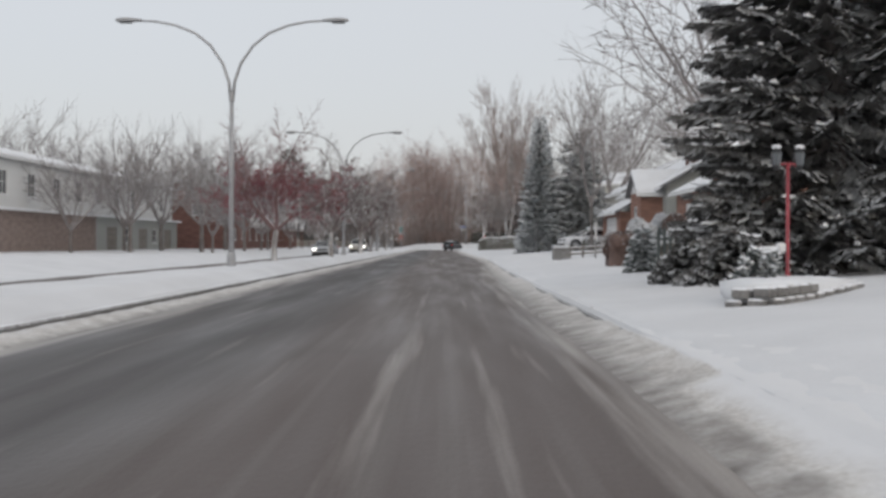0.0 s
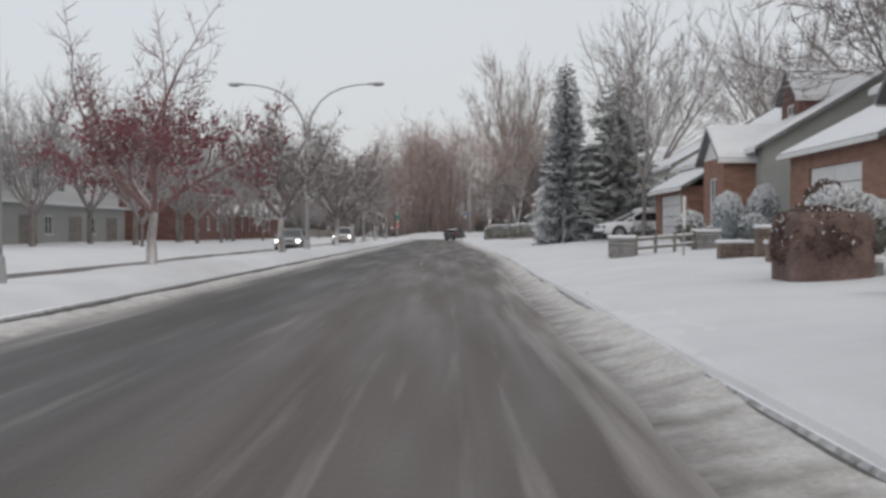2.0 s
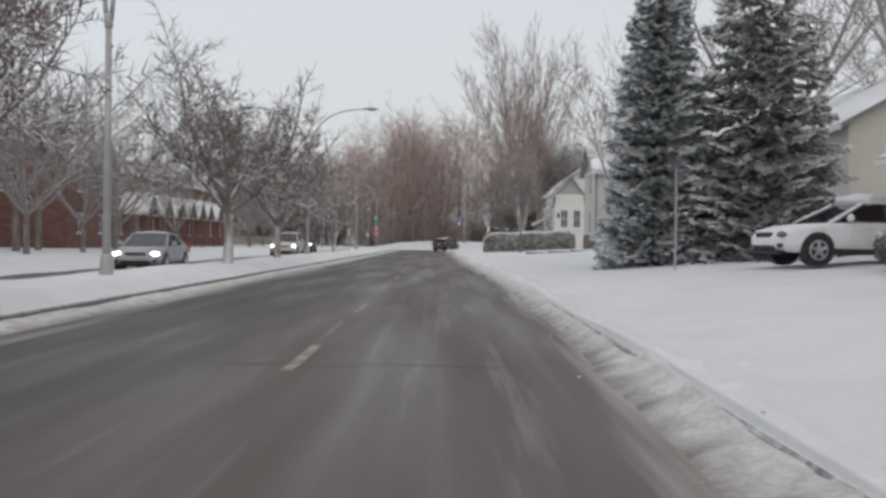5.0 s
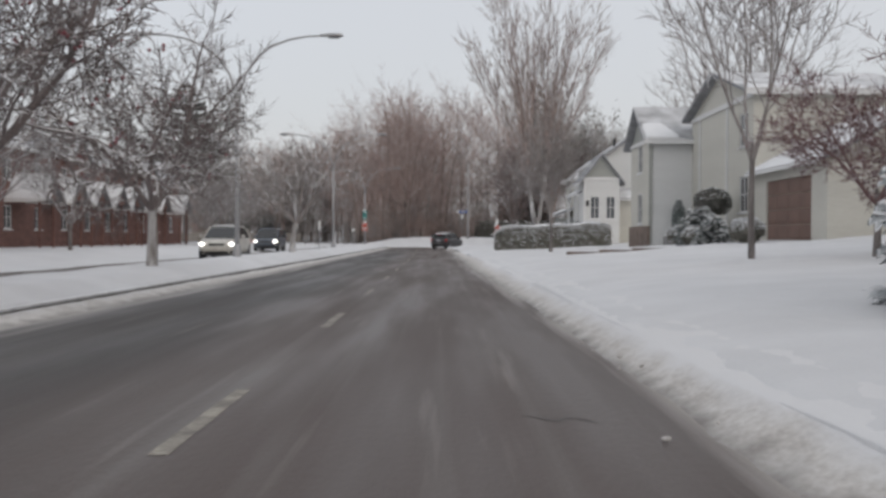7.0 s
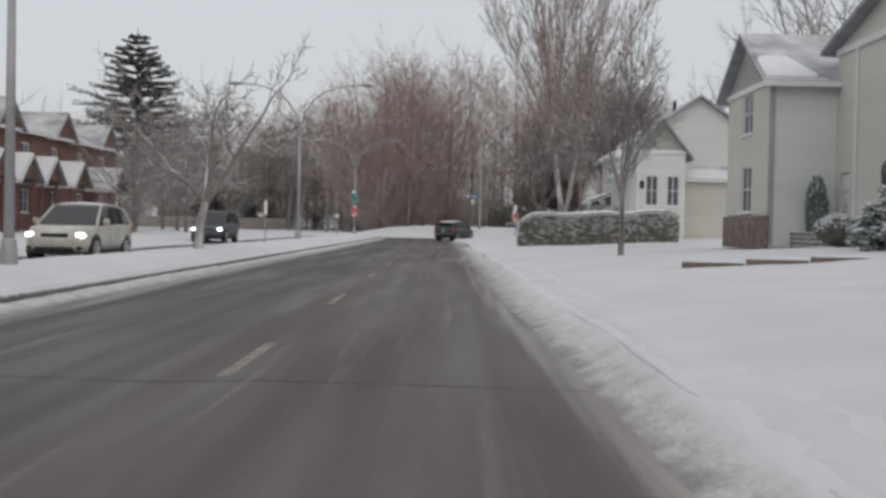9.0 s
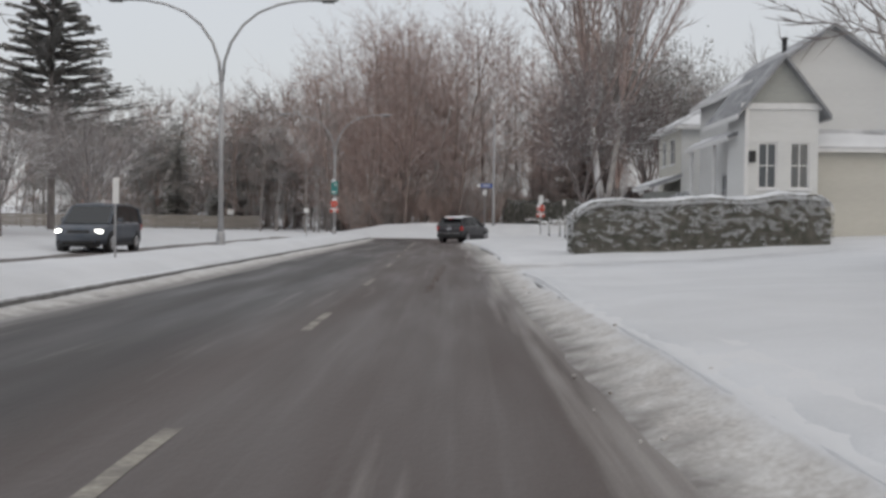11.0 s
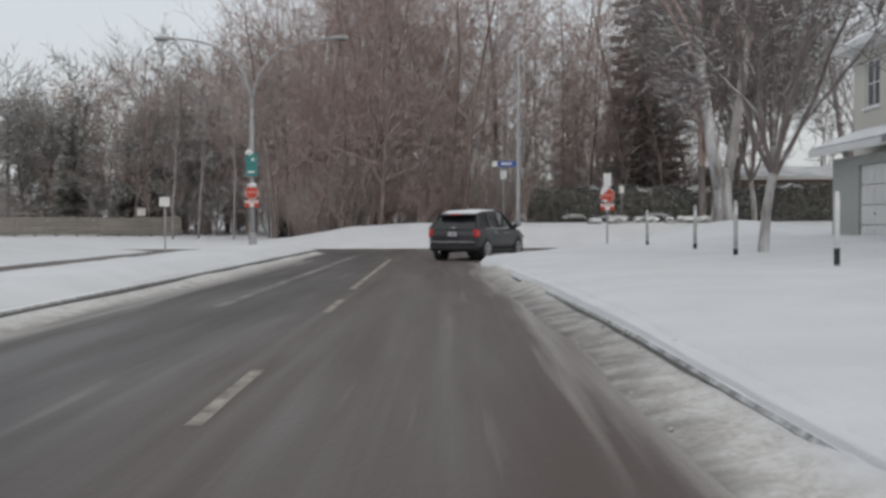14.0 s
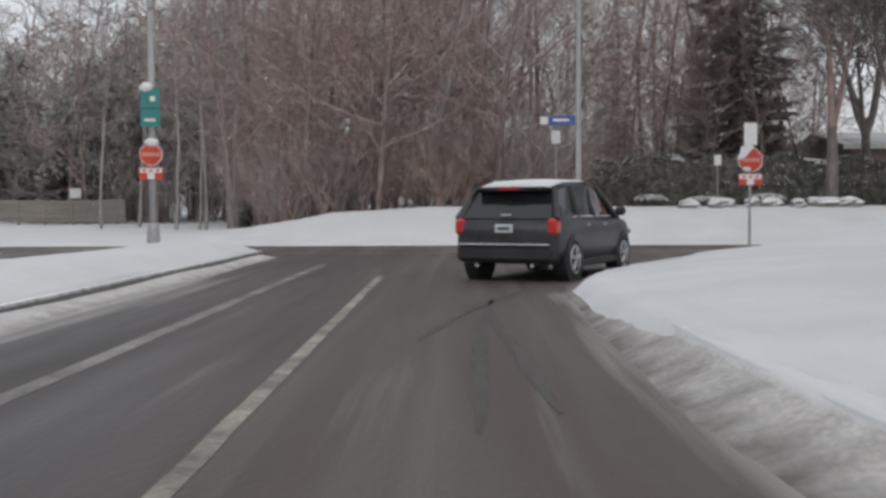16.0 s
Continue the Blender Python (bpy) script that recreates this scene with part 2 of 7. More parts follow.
def road_surface():
    """Wet asphalt with drifts of slush that run along the way."""
    m = bpy.data.materials.new("wet_slushy_asphalt")
    m.use_nodes = True
    n, l = m.node_tree.nodes, m.node_tree.links
    b = n["Principled BSDF"]
    co = n.new("ShaderNodeTexCoord")

    def noise_at(stretch, s, d):
        mp, t = n.new("ShaderNodeMapping"), n.new("ShaderNodeTexNoise")
        mp.inputs["Scale"].default_value = stretch
        t.inputs["Scale"].default_value, t.inputs["Detail"].default_value = s, d
        l.new(co.outputs["Object"], mp.inputs["Vector"])
        l.new(mp.outputs[0], t.inputs["Vector"])
        return t.outputs["Fac"]

    def ramp_of(src, a, c, lo, hi):
        r = n.new("ShaderNodeValToRGB")
        r.color_ramp.elements[0].position, r.color_ramp.elements[1].position = a, c
        r.color_ramp.elements[0].color, r.color_ramp.elements[1].color = (*lo, 1), (*hi, 1)
        l.new(src, r.inputs["Fac"])
        return r.outputs[0]

    base = ramp_of(noise_at((1, 0.06, 1), 1.3, 4), 0.3, 0.7, (0.092, 0.071, 0.063), (0.118, 0.101, 0.095))
    streak = ramp_of(noise_at((1, 0.012, 1), 3.4, 6), 0.53, 0.70, (0, 0, 0), (0.45, 0.45, 0.45))
    grain = ramp_of(noise_at((1, 1, 1), 55, 3), 0.3, 0.7, (0.35, 0.35, 0.35), (0.65, 0.65, 0.65))
    mx = n.new("ShaderNodeMix")
    mx.data_type = "RGBA"
    l.new(streak, mx.inputs["Factor"])
    l.new(base, mx.inputs["A"])
    mx.inputs["B"].default_value = (0.185, 0.172, 0.163, 1)
    at = n.new("ShaderNodeAttribute")
    at.attribute_name = "slush"
    add = n.new("ShaderNodeMath")
    add.operation = "MULTIPLY_ADD"
    add.inputs[1].default_value = 0.9
    l.new(noise_at((1, 0.035, 1), 3.6, 6), add.inputs[0])
    l.new(at.outputs["Fac"], add.inputs[2])
    wet = n.new("ShaderNodeAttribute")
    wet.attribute_name = "wet"
    damp = n.new("ShaderNodeMix")
    damp.data_type = "RGBA"
    l.new(wet.outputs["Fac"], damp.inputs["Factor"])
    l.new(mx.outputs["Result"], damp.inputs["A"])
    l.new(ramp_of(noise_at((1, 0.05, 1), 1.7, 4), 0.3, 0.7, (0.058, 0.055, 0.055), (0.086, 0.080, 0.078)), damp.inputs["B"])
    sl = ramp_of(add.outputs[0], 0.56, 1.12, (0, 0, 0), (1, 1, 1))
    m2 = n.new("ShaderNodeMix")
    m2.data_type = "RGBA"
    l.new(sl, m2.inputs["Factor"])
    l.new(damp.outputs["Result"], m2.inputs["A"])
    m2.inputs["B"].default_value = (0.46, 0.435, 0.41, 1)
    ov = n.new("ShaderNodeMix")
    ov.data_type, ov.blend_type = "RGBA", "OVERLAY"
    ov.inputs["Factor"].default_value = 0.35
    l.new(m2.outputs["Result"], ov.inputs["A"])
    l.new(grain, ov.inputs["B"])
    l.new(ov.outputs["Result"], b.inputs["Base Color"])
    rr = ramp_of(noise_at((1, 0.08, 1), 1.1, 3), 0.35, 0.65, (0.45, 0.45, 0.45), (0.7, 0.7, 0.7))
    l.new(rr, b.inputs["Roughness"])
    b.inputs["Specular IOR Level"].default_value = 0.3
    bp = n.new("ShaderNodeBump")
    bp.inputs["Strength"].default_value, bp.inputs["Distance"].default_value = 0.35, 0.02
    l.new(noise_at((1, 0.3, 1), 22, 4), bp.inputs["Height"])
    l.new(bp.outputs[0], b.inputs["Normal"])
    return m


M_TRACK = mat("packed_grey_slush", (0.27, 0.26, 0.255), 0.6, 0.3, 1.6, 14, 0.5, 9, second=(0.18, 0.172, 0.168))
M_ROAD = road_surface()
M_CRACK = mat("crack_sealant", (0.098, 0.088, 0.082), 0.55, 0.35, 3, 30, 0.2, 30)
M_WET = mat("dark_wet_asphalt", (0.072, 0.062, 0.057), 0.45, 0.35, 3, 30, 0.2, 30)


def berm_surface():
    """Slush: brown and thin at its foot, whitening towards the kerb."""
    m = mat("kerbside_slush", (0.62, 0.605, 0.585), 0.65, 0.3, 4.0, 22, 0.3, 14, second=(0.48, 0.455, 0.43), stretch=(1, 0.6, 1))
    n, l = m.node_tree.nodes, m.node_tree.links
    b = n["Principled BSDF"]
    src = b.inputs["Base Color"].links[0].from_socket
    at, no, co, add, rp, mx = (n.new(k) for k in ("ShaderNodeAttribute", "ShaderNodeTexNoise", "ShaderNodeTexCoord", "ShaderNodeMath", "ShaderNodeMapRange", "ShaderNodeMix"))
    at.attribute_name = "slush"
    no.inputs["Scale"].default_value, no.inputs["Detail"].default_value = 2.2, 6
    l.new(co.outputs["Object"], no.inputs["Vector"])
    add.operation = "MULTIPLY_ADD"
    add.inputs[1].default_value = 0.8
    l.new(no.outputs["Fac"], add.inputs[0])
    l.new(at.outputs["Fac"], add.inputs[2])
    rp.inputs["From Min"].default_value, rp.inputs["From Max"].default_value = 0.36, 0.86
    l.new(add.outputs[0], rp.inputs["Value"])
    mx.data_type = "RGBA"
    mx.inputs["A"].default_value = (0.125, 0.11, 0.10, 1)
    l.new(src, mx.inputs["B"])
    l.new(rp.outputs[0], mx.inputs["Factor"])
    white, wr = n.new("ShaderNodeMix"), n.new("ShaderNodeMapRange")
    white.data_type = "RGBA"
    wr.inputs["From Min"].default_value, wr.inputs["From Max"].default_value = 0.95, 1.45
    l.new(add.outputs[0], wr.inputs["Value"])
    l.new(wr.outputs[0], white.inputs["Factor"])
    l.new(mx.outputs["Result"], white.inputs["A"])
    white.inputs["B"].default_value = (0.71, 0.71, 0.72, 1)
    l.new(white.outputs["Result"], b.inputs["Base Color"])
    return m


M_BERM = berm_surface()
M_CLOD = mat("dirty_snow_lumps", (0.66, 0.65, 0.64), 0.8, 0.3, 6, 30, 0.3, 30, second=(0.40, 0.375, 0.35))


# ---- mesh helpers ----
class Mesh:
    """Collects vertices and faces for one mesh."""

    def __init__(self):
        self.v, self.f = [], []

    def add(self, verts, faces):
        k = len(self.v)
        self.v.extend(verts)
        self.f.extend([tuple(i + k for i in f) for f in faces])
        return self

    def box(self, x0, x1, y0, y1, z0, z1, m=None, bevel=0.0):
        c = min(bevel, abs(x1 - x0) * 0.45, abs(y1 - y0) * 0.45, abs(z1 - z0) * 0.45)
        if c > 0:
            rings = []
            for z, i in ((z0, c), (z0 + c, 0), (z1 - c, 0), (z1, c)):
                rings.append([(x0 + c, y0 + i, z), (x1 - c, y0 + i, z), (x1 - i, y0 + c, z), (x1 - i, y1 - c, z), (x1 - c, y1 - i, z), (x0 + c, y1 - i, z), (x0 + i, y1 - c, z), (x0 + i, y0 + c, z)])
            vs = [p for r in rings for p in r]
            fs = [(r * 8 + i, r * 8 + (i + 1) % 8, r * 8 + 8 + (i + 1) % 8, r * 8 + 8 + i) for r in range(3) for i in range(8)]
            fs += [tuple(range(7, -1, -1)), tuple(range(24, 32))]
        else:
            vs = [(x, y, z) for z in (z0, z1) for y in (y0, y1) for x in (x0, x1)]
            fs = [(0, 2, 3, 1), (4, 5, 7, 6), (0, 1, 5, 4), (2, 6, 7, 3), (0, 4, 6, 2), (1, 3, 7, 5)]
        if m is not None:
            vs = [tuple(m @ Vector(p)) for p in vs]
        return self.add(vs, fs)

    def tube(self, pts, radii, sides=8, cap=True):
        """A tapered tube along points."""
        pts = [Vector(p) for p in pts]
        k0 = len(self.v)
        up, a = Vector((0, 0, 1)), None
        for i, p in enumerate(pts):
            d = (pts[min(i + 1, len(pts) - 1)] - pts[max(i - 1, 0)]).normalized()
            a = d.cross(up if abs(d.z) < 0.95 else Vector((1, 0, 0))) if a is None else a - d * a.dot(d)
            a.normalize()
            b = d.cross(a)
            for s in range(sides):
                w = 2 * math.pi * s / sides
                self.v.append(tuple(p + (a * math.cos(w) + b * math.sin(w)) * radii[i]))
        for i in range(len(pts) - 1):
            for s in range(sides):
                q = k0 + i * sides
                self.f.append((q + s, q + sides + s, q + sides + (s + 1) % sides, q + (s + 1) % sides))
        if cap:
            self.f.append(tuple(k0 + s for s in range(sides)))
            e0 = k0 + (len(pts) - 1) * sides
            self.f.append(tuple(e0 + s for s in range(sides - 1, -1, -1)))
        return self

    def loft(self, rings, closed=True, caps=True):
        k0, n = len(self.v), len(rings[0])
        for r in rings:
            self.v.extend([tuple(p) for p in r])
        for i in range(len(rings) - 1):
            for s in range(n if closed else n - 1):
                a, b = k0 + i * n + s, k0 + i * n + (s + 1) % n
                self.f.append((a, b, b + n, a + n))
        if caps:
            self.f.append(tuple(k0 + s for s in range(n - 1, -1, -1)))
            self.f.append(tuple(k0 + (len(rings) - 1) * n + s for s in range(n)))
        return self

    def blob(self, c, r, rough=0.25, seed=0, rings=7, segs=10):
        """A lumpy closed form, radii r about c."""
        off = Vector((seed * 7.3, seed * 3.1, seed * 1.7))
        rows = []
        for i in range(rings + 1):
            th = math.pi * (i + 0.02) / (rings + 0.04)
            row = []
            for s in range(segs):
                ph = 2 * math.pi * s / segs
                d = Vector((math.sin(th) * math.cos(ph), math.sin(th) * math.sin(ph), -math.cos(th)))
                k = 1 + rough * noise.noise(d * 2.2 + off)
                row.append((c[0] + d.x * r[0] * k, c[1] + d.y * r[1] * k, c[2] + d.z * r[2] * k))
            rows.append(row)
        return self.loft(rows)

    def data(self, name, material, smooth=False):
        me = bpy.data.meshes.new(name)
        me.from_pydata([tuple(p) for p in self.v], [], self.f)
        me.materials.append(material)
        if smooth:
            me.polygons.foreach_set("use_smooth", [True] * len(me.polygons))
        me.update()
        return me


def thing(name, label, category, at=(0, 0, 0), turn=0.0, group="", kind=""):
    ob = new(name)
    ob.matrix_world = pose(*at, 0, 0, turn)
    ob.empty_display_size = 0.2
    return tagged(ob, label, category, group, kind)


def part(name, mesh, material, parent, label="", smooth=False):
    ob = new(name, mesh if isinstance(mesh, bpy.types.Mesh) else mesh.data(name, material, smooth))
    ob.parent = parent
    if label:
        tagged(ob, label)
    return ob


def solid(name, mesh, material, label, category, kind="", smooth=False, group=""):
    return tagged(new(name, mesh.data(name, material, smooth)), label, category, group, kind)


# ---- the lie of the land ----
def lerp(x, pts):
    return float(np.interp(x, [p[0] for p in pts], [p[1] for p in pts]))


KERB_R = [(-60, 1.85), (30, 1.95), (60, 2.3), (80, 2.5), (110, 2.3), (140, 1.95), (165, 1.74), (172, 1.45), (178, 1.12), (183, 0.97), (187.5, 1.02), (190.3, 1.75), (193, 3.0), (196, 4.6), (199, 7.0), (201, 10.0), (202, 14.0), (202.6, 60.0)]
KERB_L = -5.85
MEDIAN_FAR = -9.3
CROSS_NEAR, CROSS_FAR = 202.0, 208.5


def kerb_right(y):
    return lerp(y, KERB_R)


def wave(x, y, s):
    return noise.noise(Vector((x * s, y * s, 3.7)))


def smooth01(v):
    v = min(1.0, max(0.0, v))
    return v * v * (3 - 2 * v)


def dropped(y):
    """How far the kerb is dropped at the mouth of the driveway by the long hedge."""
    return smooth01((y - 145.2) / 1.8) * smooth01((155.4 - y) / 1.6)


def ground_z(x, y):
    """The height of the snow, or of the road's bed below the asphalt."""
    fine = 0.07 * wave(x, y, 0.3) + 0.028 * wave(x, y, 1.1)
    if y > CROSS_FAR:
        d = y - CROSS_FAR
        return 0.10 + 1.0 * smooth01((d - 0.3) / 6.0) * smooth01((x + 11.5) / 8.0) + 0.18 * smooth01(d / 5) + fine + 0.012 * max(0, d - 20)
    if y > CROSS_NEAR:
        return -0.12
    kr = kerb_right(y)
    if x > kr:
        d = x - kr
        rise = lerp(y, [(20, 0.075), (32, 0.055), (52, 0.06), (70, 0.075), (120, 0.075), (138, 0.045), (165, 0.045), (166, 0.05)])
        bank = 0.12 * (1 - smooth01((y - 132) / 8) * smooth01((168 - y) / 8))
        mound = 0.75 * math.exp(-(((x - 11.0) / 3.2) ** 2 + ((y - 196.8) / 3.0) ** 2))
        high = 0.185 + 0.05 * max(0.0, 0.6 + 1.6 * wave(x * 0.2, y, 0.16)) * math.exp(-d) + bank * smooth01(d / 1.6) + rise * min(d, 16) + mound + fine * smooth01(d)
        low = dropped(y) * (1 - smooth01((d - 5) / 8))
        return high + (0.035 + 0.035 * d + 0.3 * fine - high) * low
    if x > KERB_L:
        return -0.12
    if x > MEDIAN_FAR:
        if y > 200.2:
            return -0.12
        e2 = min(KERB_L - x, x - MEDIAN_FAR, max(0.0, 200.2 - y))
        return 0.16 + 0.27 * smooth01(e2 / 0.9) + fine * 0.7
    if x > -15.6:
        return -0.02
    d = -15.6 - x
    return 0.22 + 0.2 * smooth01(d / 2) + fine + 0.01 * min(d, 40)


def steps(*runs):
    out = []
    for a, b, s in runs:
        out.extend(np.arange(a, b, s).tolist())
    return out


def make_ground():
    """One sheet: its columns follow the kerbs, so that the snow ends behind them."""
    left = [-2500, -800, -300, -120] + steps((-80, -20, 2.0), (-20, -15.6, 0.8)) + [-15.6, -12.0, MEDIAN_FAR, MEDIAN_FAR + 0.02] + steps((MEDIAN_FAR + 0.2, KERB_L - 0.15, 0.25)) + [KERB_L - 0.10]
    bed = [(KERB_L - 0.05, 0.0), (-2.0, 0.0), (0.03, 1.0)]
    right = [0.035, 0.10, 0.2, 0.35] + steps((0.5, 4, 0.3), (4, 14, 0.6), (14, 50, 2.0)) + [80, 150, 400, 900, 2500]
    ys = [-2500, -600, -150, -60] + steps((-30, 175, 0.7), (175, 216, 0.3), (216, 262, 1.5)) + [280, 320, 400, 800, 2500]
    g = Mesh()
    for y in ys:
        kr = kerb_right(min(y, 201.0)) if y < CROSS_NEAR else 10.0
        row = [(x, y, ground_z(x, y)) for x in left]
        for b, k in bed:
            x = b + k * kr
            row.append((x, y, -0.12 if y < CROSS_FAR else ground_z(x, y)))
        for i, d in enumerate(right):
            x = kr + d + (0.06 * max(0.0, wave(1.0, y, 0.9)) if i == 0 else 0.0)
            row.append((x, y, ground_z(x, y)))
        g.v.extend(row)
    n = len(left) + len(bed) + len(right)
    g.f = [(j * n + i, j * n + i + 1, (j + 1) * n + i + 1, (j + 1) * n + i) for j in range(len(ys) - 1) for i in range(n - 1)]
    solid("ground", g, M_SNOW, "snow-covered lawns, verges and median of a winter street", "snowy ground", "structure", True)


make_ground()


def strip(name, edges, material, label, category, zs=(0.0, 0.0), kind="structure"):
    g = Mesh()
    for y, a, b in edges:
        g.v.extend([(a, y, zs[0]), (b, y, zs[1])])
    g.f = [(2 * i, 2 * i + 1, 2 * i + 3, 2 * i + 2) for i in range(len(edges) - 1)]
    return solid(name, g, material, label, category, kind)


def set_slush(ob, values, name="slush"):
    a = ob.data.attributes.new(name, "FLOAT", "POINT")
    a.data.foreach_set("value", values)


SL_W = [(-60, 0.85), (45, 0.9), (66, 0.45), (95, 0.5), (120, 0.8), (165, 0.75), (178, 0.6), (186, 0.35), (192, 0.6), (202, 0.8)]
ys = steps((-60, 180, 2.0), (180, 202, 0.5)) + [202.0]


def make_road():
    g, vals, damp, n = Mesh(), [], [], 84
    for y in ys:
        a, b = KERB_L, kerb_right(y)
        for i in range(n + 1):
            x = a + (b - a) * i / n
            right, left = 1 - (b - x) / (lerp(y, SL_W) * 1.5), 1 - (x - a) / 1.25
            ridge = (0.26 * math.exp(-(((x + 0.78) / 0.13) ** 2)) + 0.20 * math.exp(-(((x - 0.05) / 0.10) ** 2)) + 0.12 * math.exp(-(((x - 0.42) / 0.10) ** 2))) * (0.75 + 0.8 * wave(4.0, y, 0.12)) * smooth01((70 - y) / 25) * (0.5 + 0.5 * smooth01((34 - y) / 8)) + (0.14 * math.exp(-(((x - 0.35) / 0.16) ** 2)) + 0.15 * math.exp(-(((x - 0.95) / 0.16) ** 2))) * smooth01((y - 55) / 8) * smooth01((95 - y) / 15)
            right = max(right, ridge / 0.75)
            if y > 190:
                left *= max(0.0, (202 - y) / 12)
            g.v.append((x, y, 0.0))
            vals.append(max(0.0, right, left) * 0.62)
            damp.append(smooth01((-1.5 - x + 0.5 * wave(x * 0.2, y, 0.2)) / 1.6) * 0.92 * (1 - 0.25 * smooth01((y - 155) / 10)))
    g.f = [(j * (n + 1) + i, j * (n + 1) + i + 1, (j + 1) * (n + 1) + i + 1, (j + 1) * (n + 1) + i) for j in range(len(ys) - 1) for i in range(n)]
    road = solid("road", g, M_ROAD, "wet grey-brown asphalt carriageway with streaks of slush", "road", "structure")
    set_slush(road, vals)
    set_slush(road, damp, "wet")


make_road()


def make_cross_road():
    """The side road, with ridges of slush left between the wheel paths."""
    g, vals = Mesh(), []
    xs, rows = steps((-120, -20, 5.0), (-20, 24, 0.5), (24, 121, 5.0)), steps((202.0, 208.6, 0.25))
    for y in rows:
        for x in xs:
            k = 0.55 * math.exp(-(((y - 203.4) / 0.35) ** 2)) * smooth01(0.6 + 1.5 * wave(x, 2.0, 0.22)) + 0.5 * math.exp(-(((y - 205.6) / 0.3) ** 2)) * smooth01(0.5 + 1.5 * wave(x, 9.0, 0.2)) + 0.7 * smooth01((y - 207.7) / 0.8)
            g.v.append((x, y, 0.003))
            vals.append(k)
    n = len(xs)
    g.f = [(j * n + i, j * n + i + 1, (j + 1) * n + i + 1, (j + 1) * n + i) for j in range(len(rows) - 1) for i in range(n - 1)]
    set_slush(solid("cross_road", g, M_ROAD, "wet asphalt side road across the end of the street", "road", "structure"), vals)


make_cross_road()
strip("far_road", [(y, -15.6, MEDIAN_FAR) for y in ys], M_ROAD, "opposite wet asphalt carriageway beyond the snowy median", "road", (0.06, 0.06))
strip("road_joint", [(200.0, MEDIAN_FAR, KERB_L), (202.0, MEDIAN_FAR, KERB_L)], M_ROAD, "wet asphalt at the end of the snowy median", "road", (0.006, 0.006))


def kerb_mesh(pts, width, z0, z1):
    """A kerb along points, its road side on the line."""
    g = Mesh()
    rings = []
    for i, p in enumerate(pts):
        a, b = Vector(pts[max(i - 1, 0)]), Vector(pts[min(i + 1, len(pts) - 1)])
        d = (b - a).normalized()
        s = Vector((d.y, -d.x)) * width
        j = 0.012 * wave(p[0], p[1], 0.8)
        top = z1 - (0.16 * dropped(p[1]) if p[0] > 0 else 0)
        rings.append([(p[0] + j, p[1], z0), (p[0] + j, p[1], top - 0.03), (p[0] + s.x * 0.15 + j, p[1] + s.y * 0.15, top), (p[0] + s.x, p[1] + s.y, top), (p[0] + s.x, p[1] + s.y, z0)])
    return g.loft(rings)


kr_ys = steps((-40, 142, 2.0), (142, 158, 0.5), (158, 180, 2.0), (180, 201, 0.4))
solid("kerb_right", kerb_mesh([(kerb_right(y), y) for y in kr_ys], 0.16, -0.1, 0.165), M_KERB, "grey concrete kerb half buried in snow", "kerb", "structure")
solid("kerb_median", kerb_mesh([(KERB_L, y) for y in reversed(steps((-40, 200.4, 2.0)))], 0.16, -0.1, 0.17), M_KERB, "dark wet concrete kerb of the median under snow", "kerb", "structure")


BURY = [(-20, 1.0), (11.5, 1.0), (14, 0.6), (18, 0.46), (27, 0.5), (30, 0.75), (35, 0.8), (38, 0.58), (50, 0.6), (55, 0.8), (64, 0.55), (72, 0.65), (80, 1.0), (104, 1.0), (108, 0.8), (114, 1.0), (128, 1.0), (134, 0.8), (137, 0.62), (144, 0.62), (145.5, 1.0), (153, 1.0), (155, 0.62), (159, 0.6), (162, 0.34), (168, 0.34), (171, 0.5), (172, 0.85), (174.2, 0.85), (175, 0.45), (176.2, 0.5), (177.2, 0.95), (183, 0.8), (187, 0.6), (193, 0.7), (200, 0.8)]


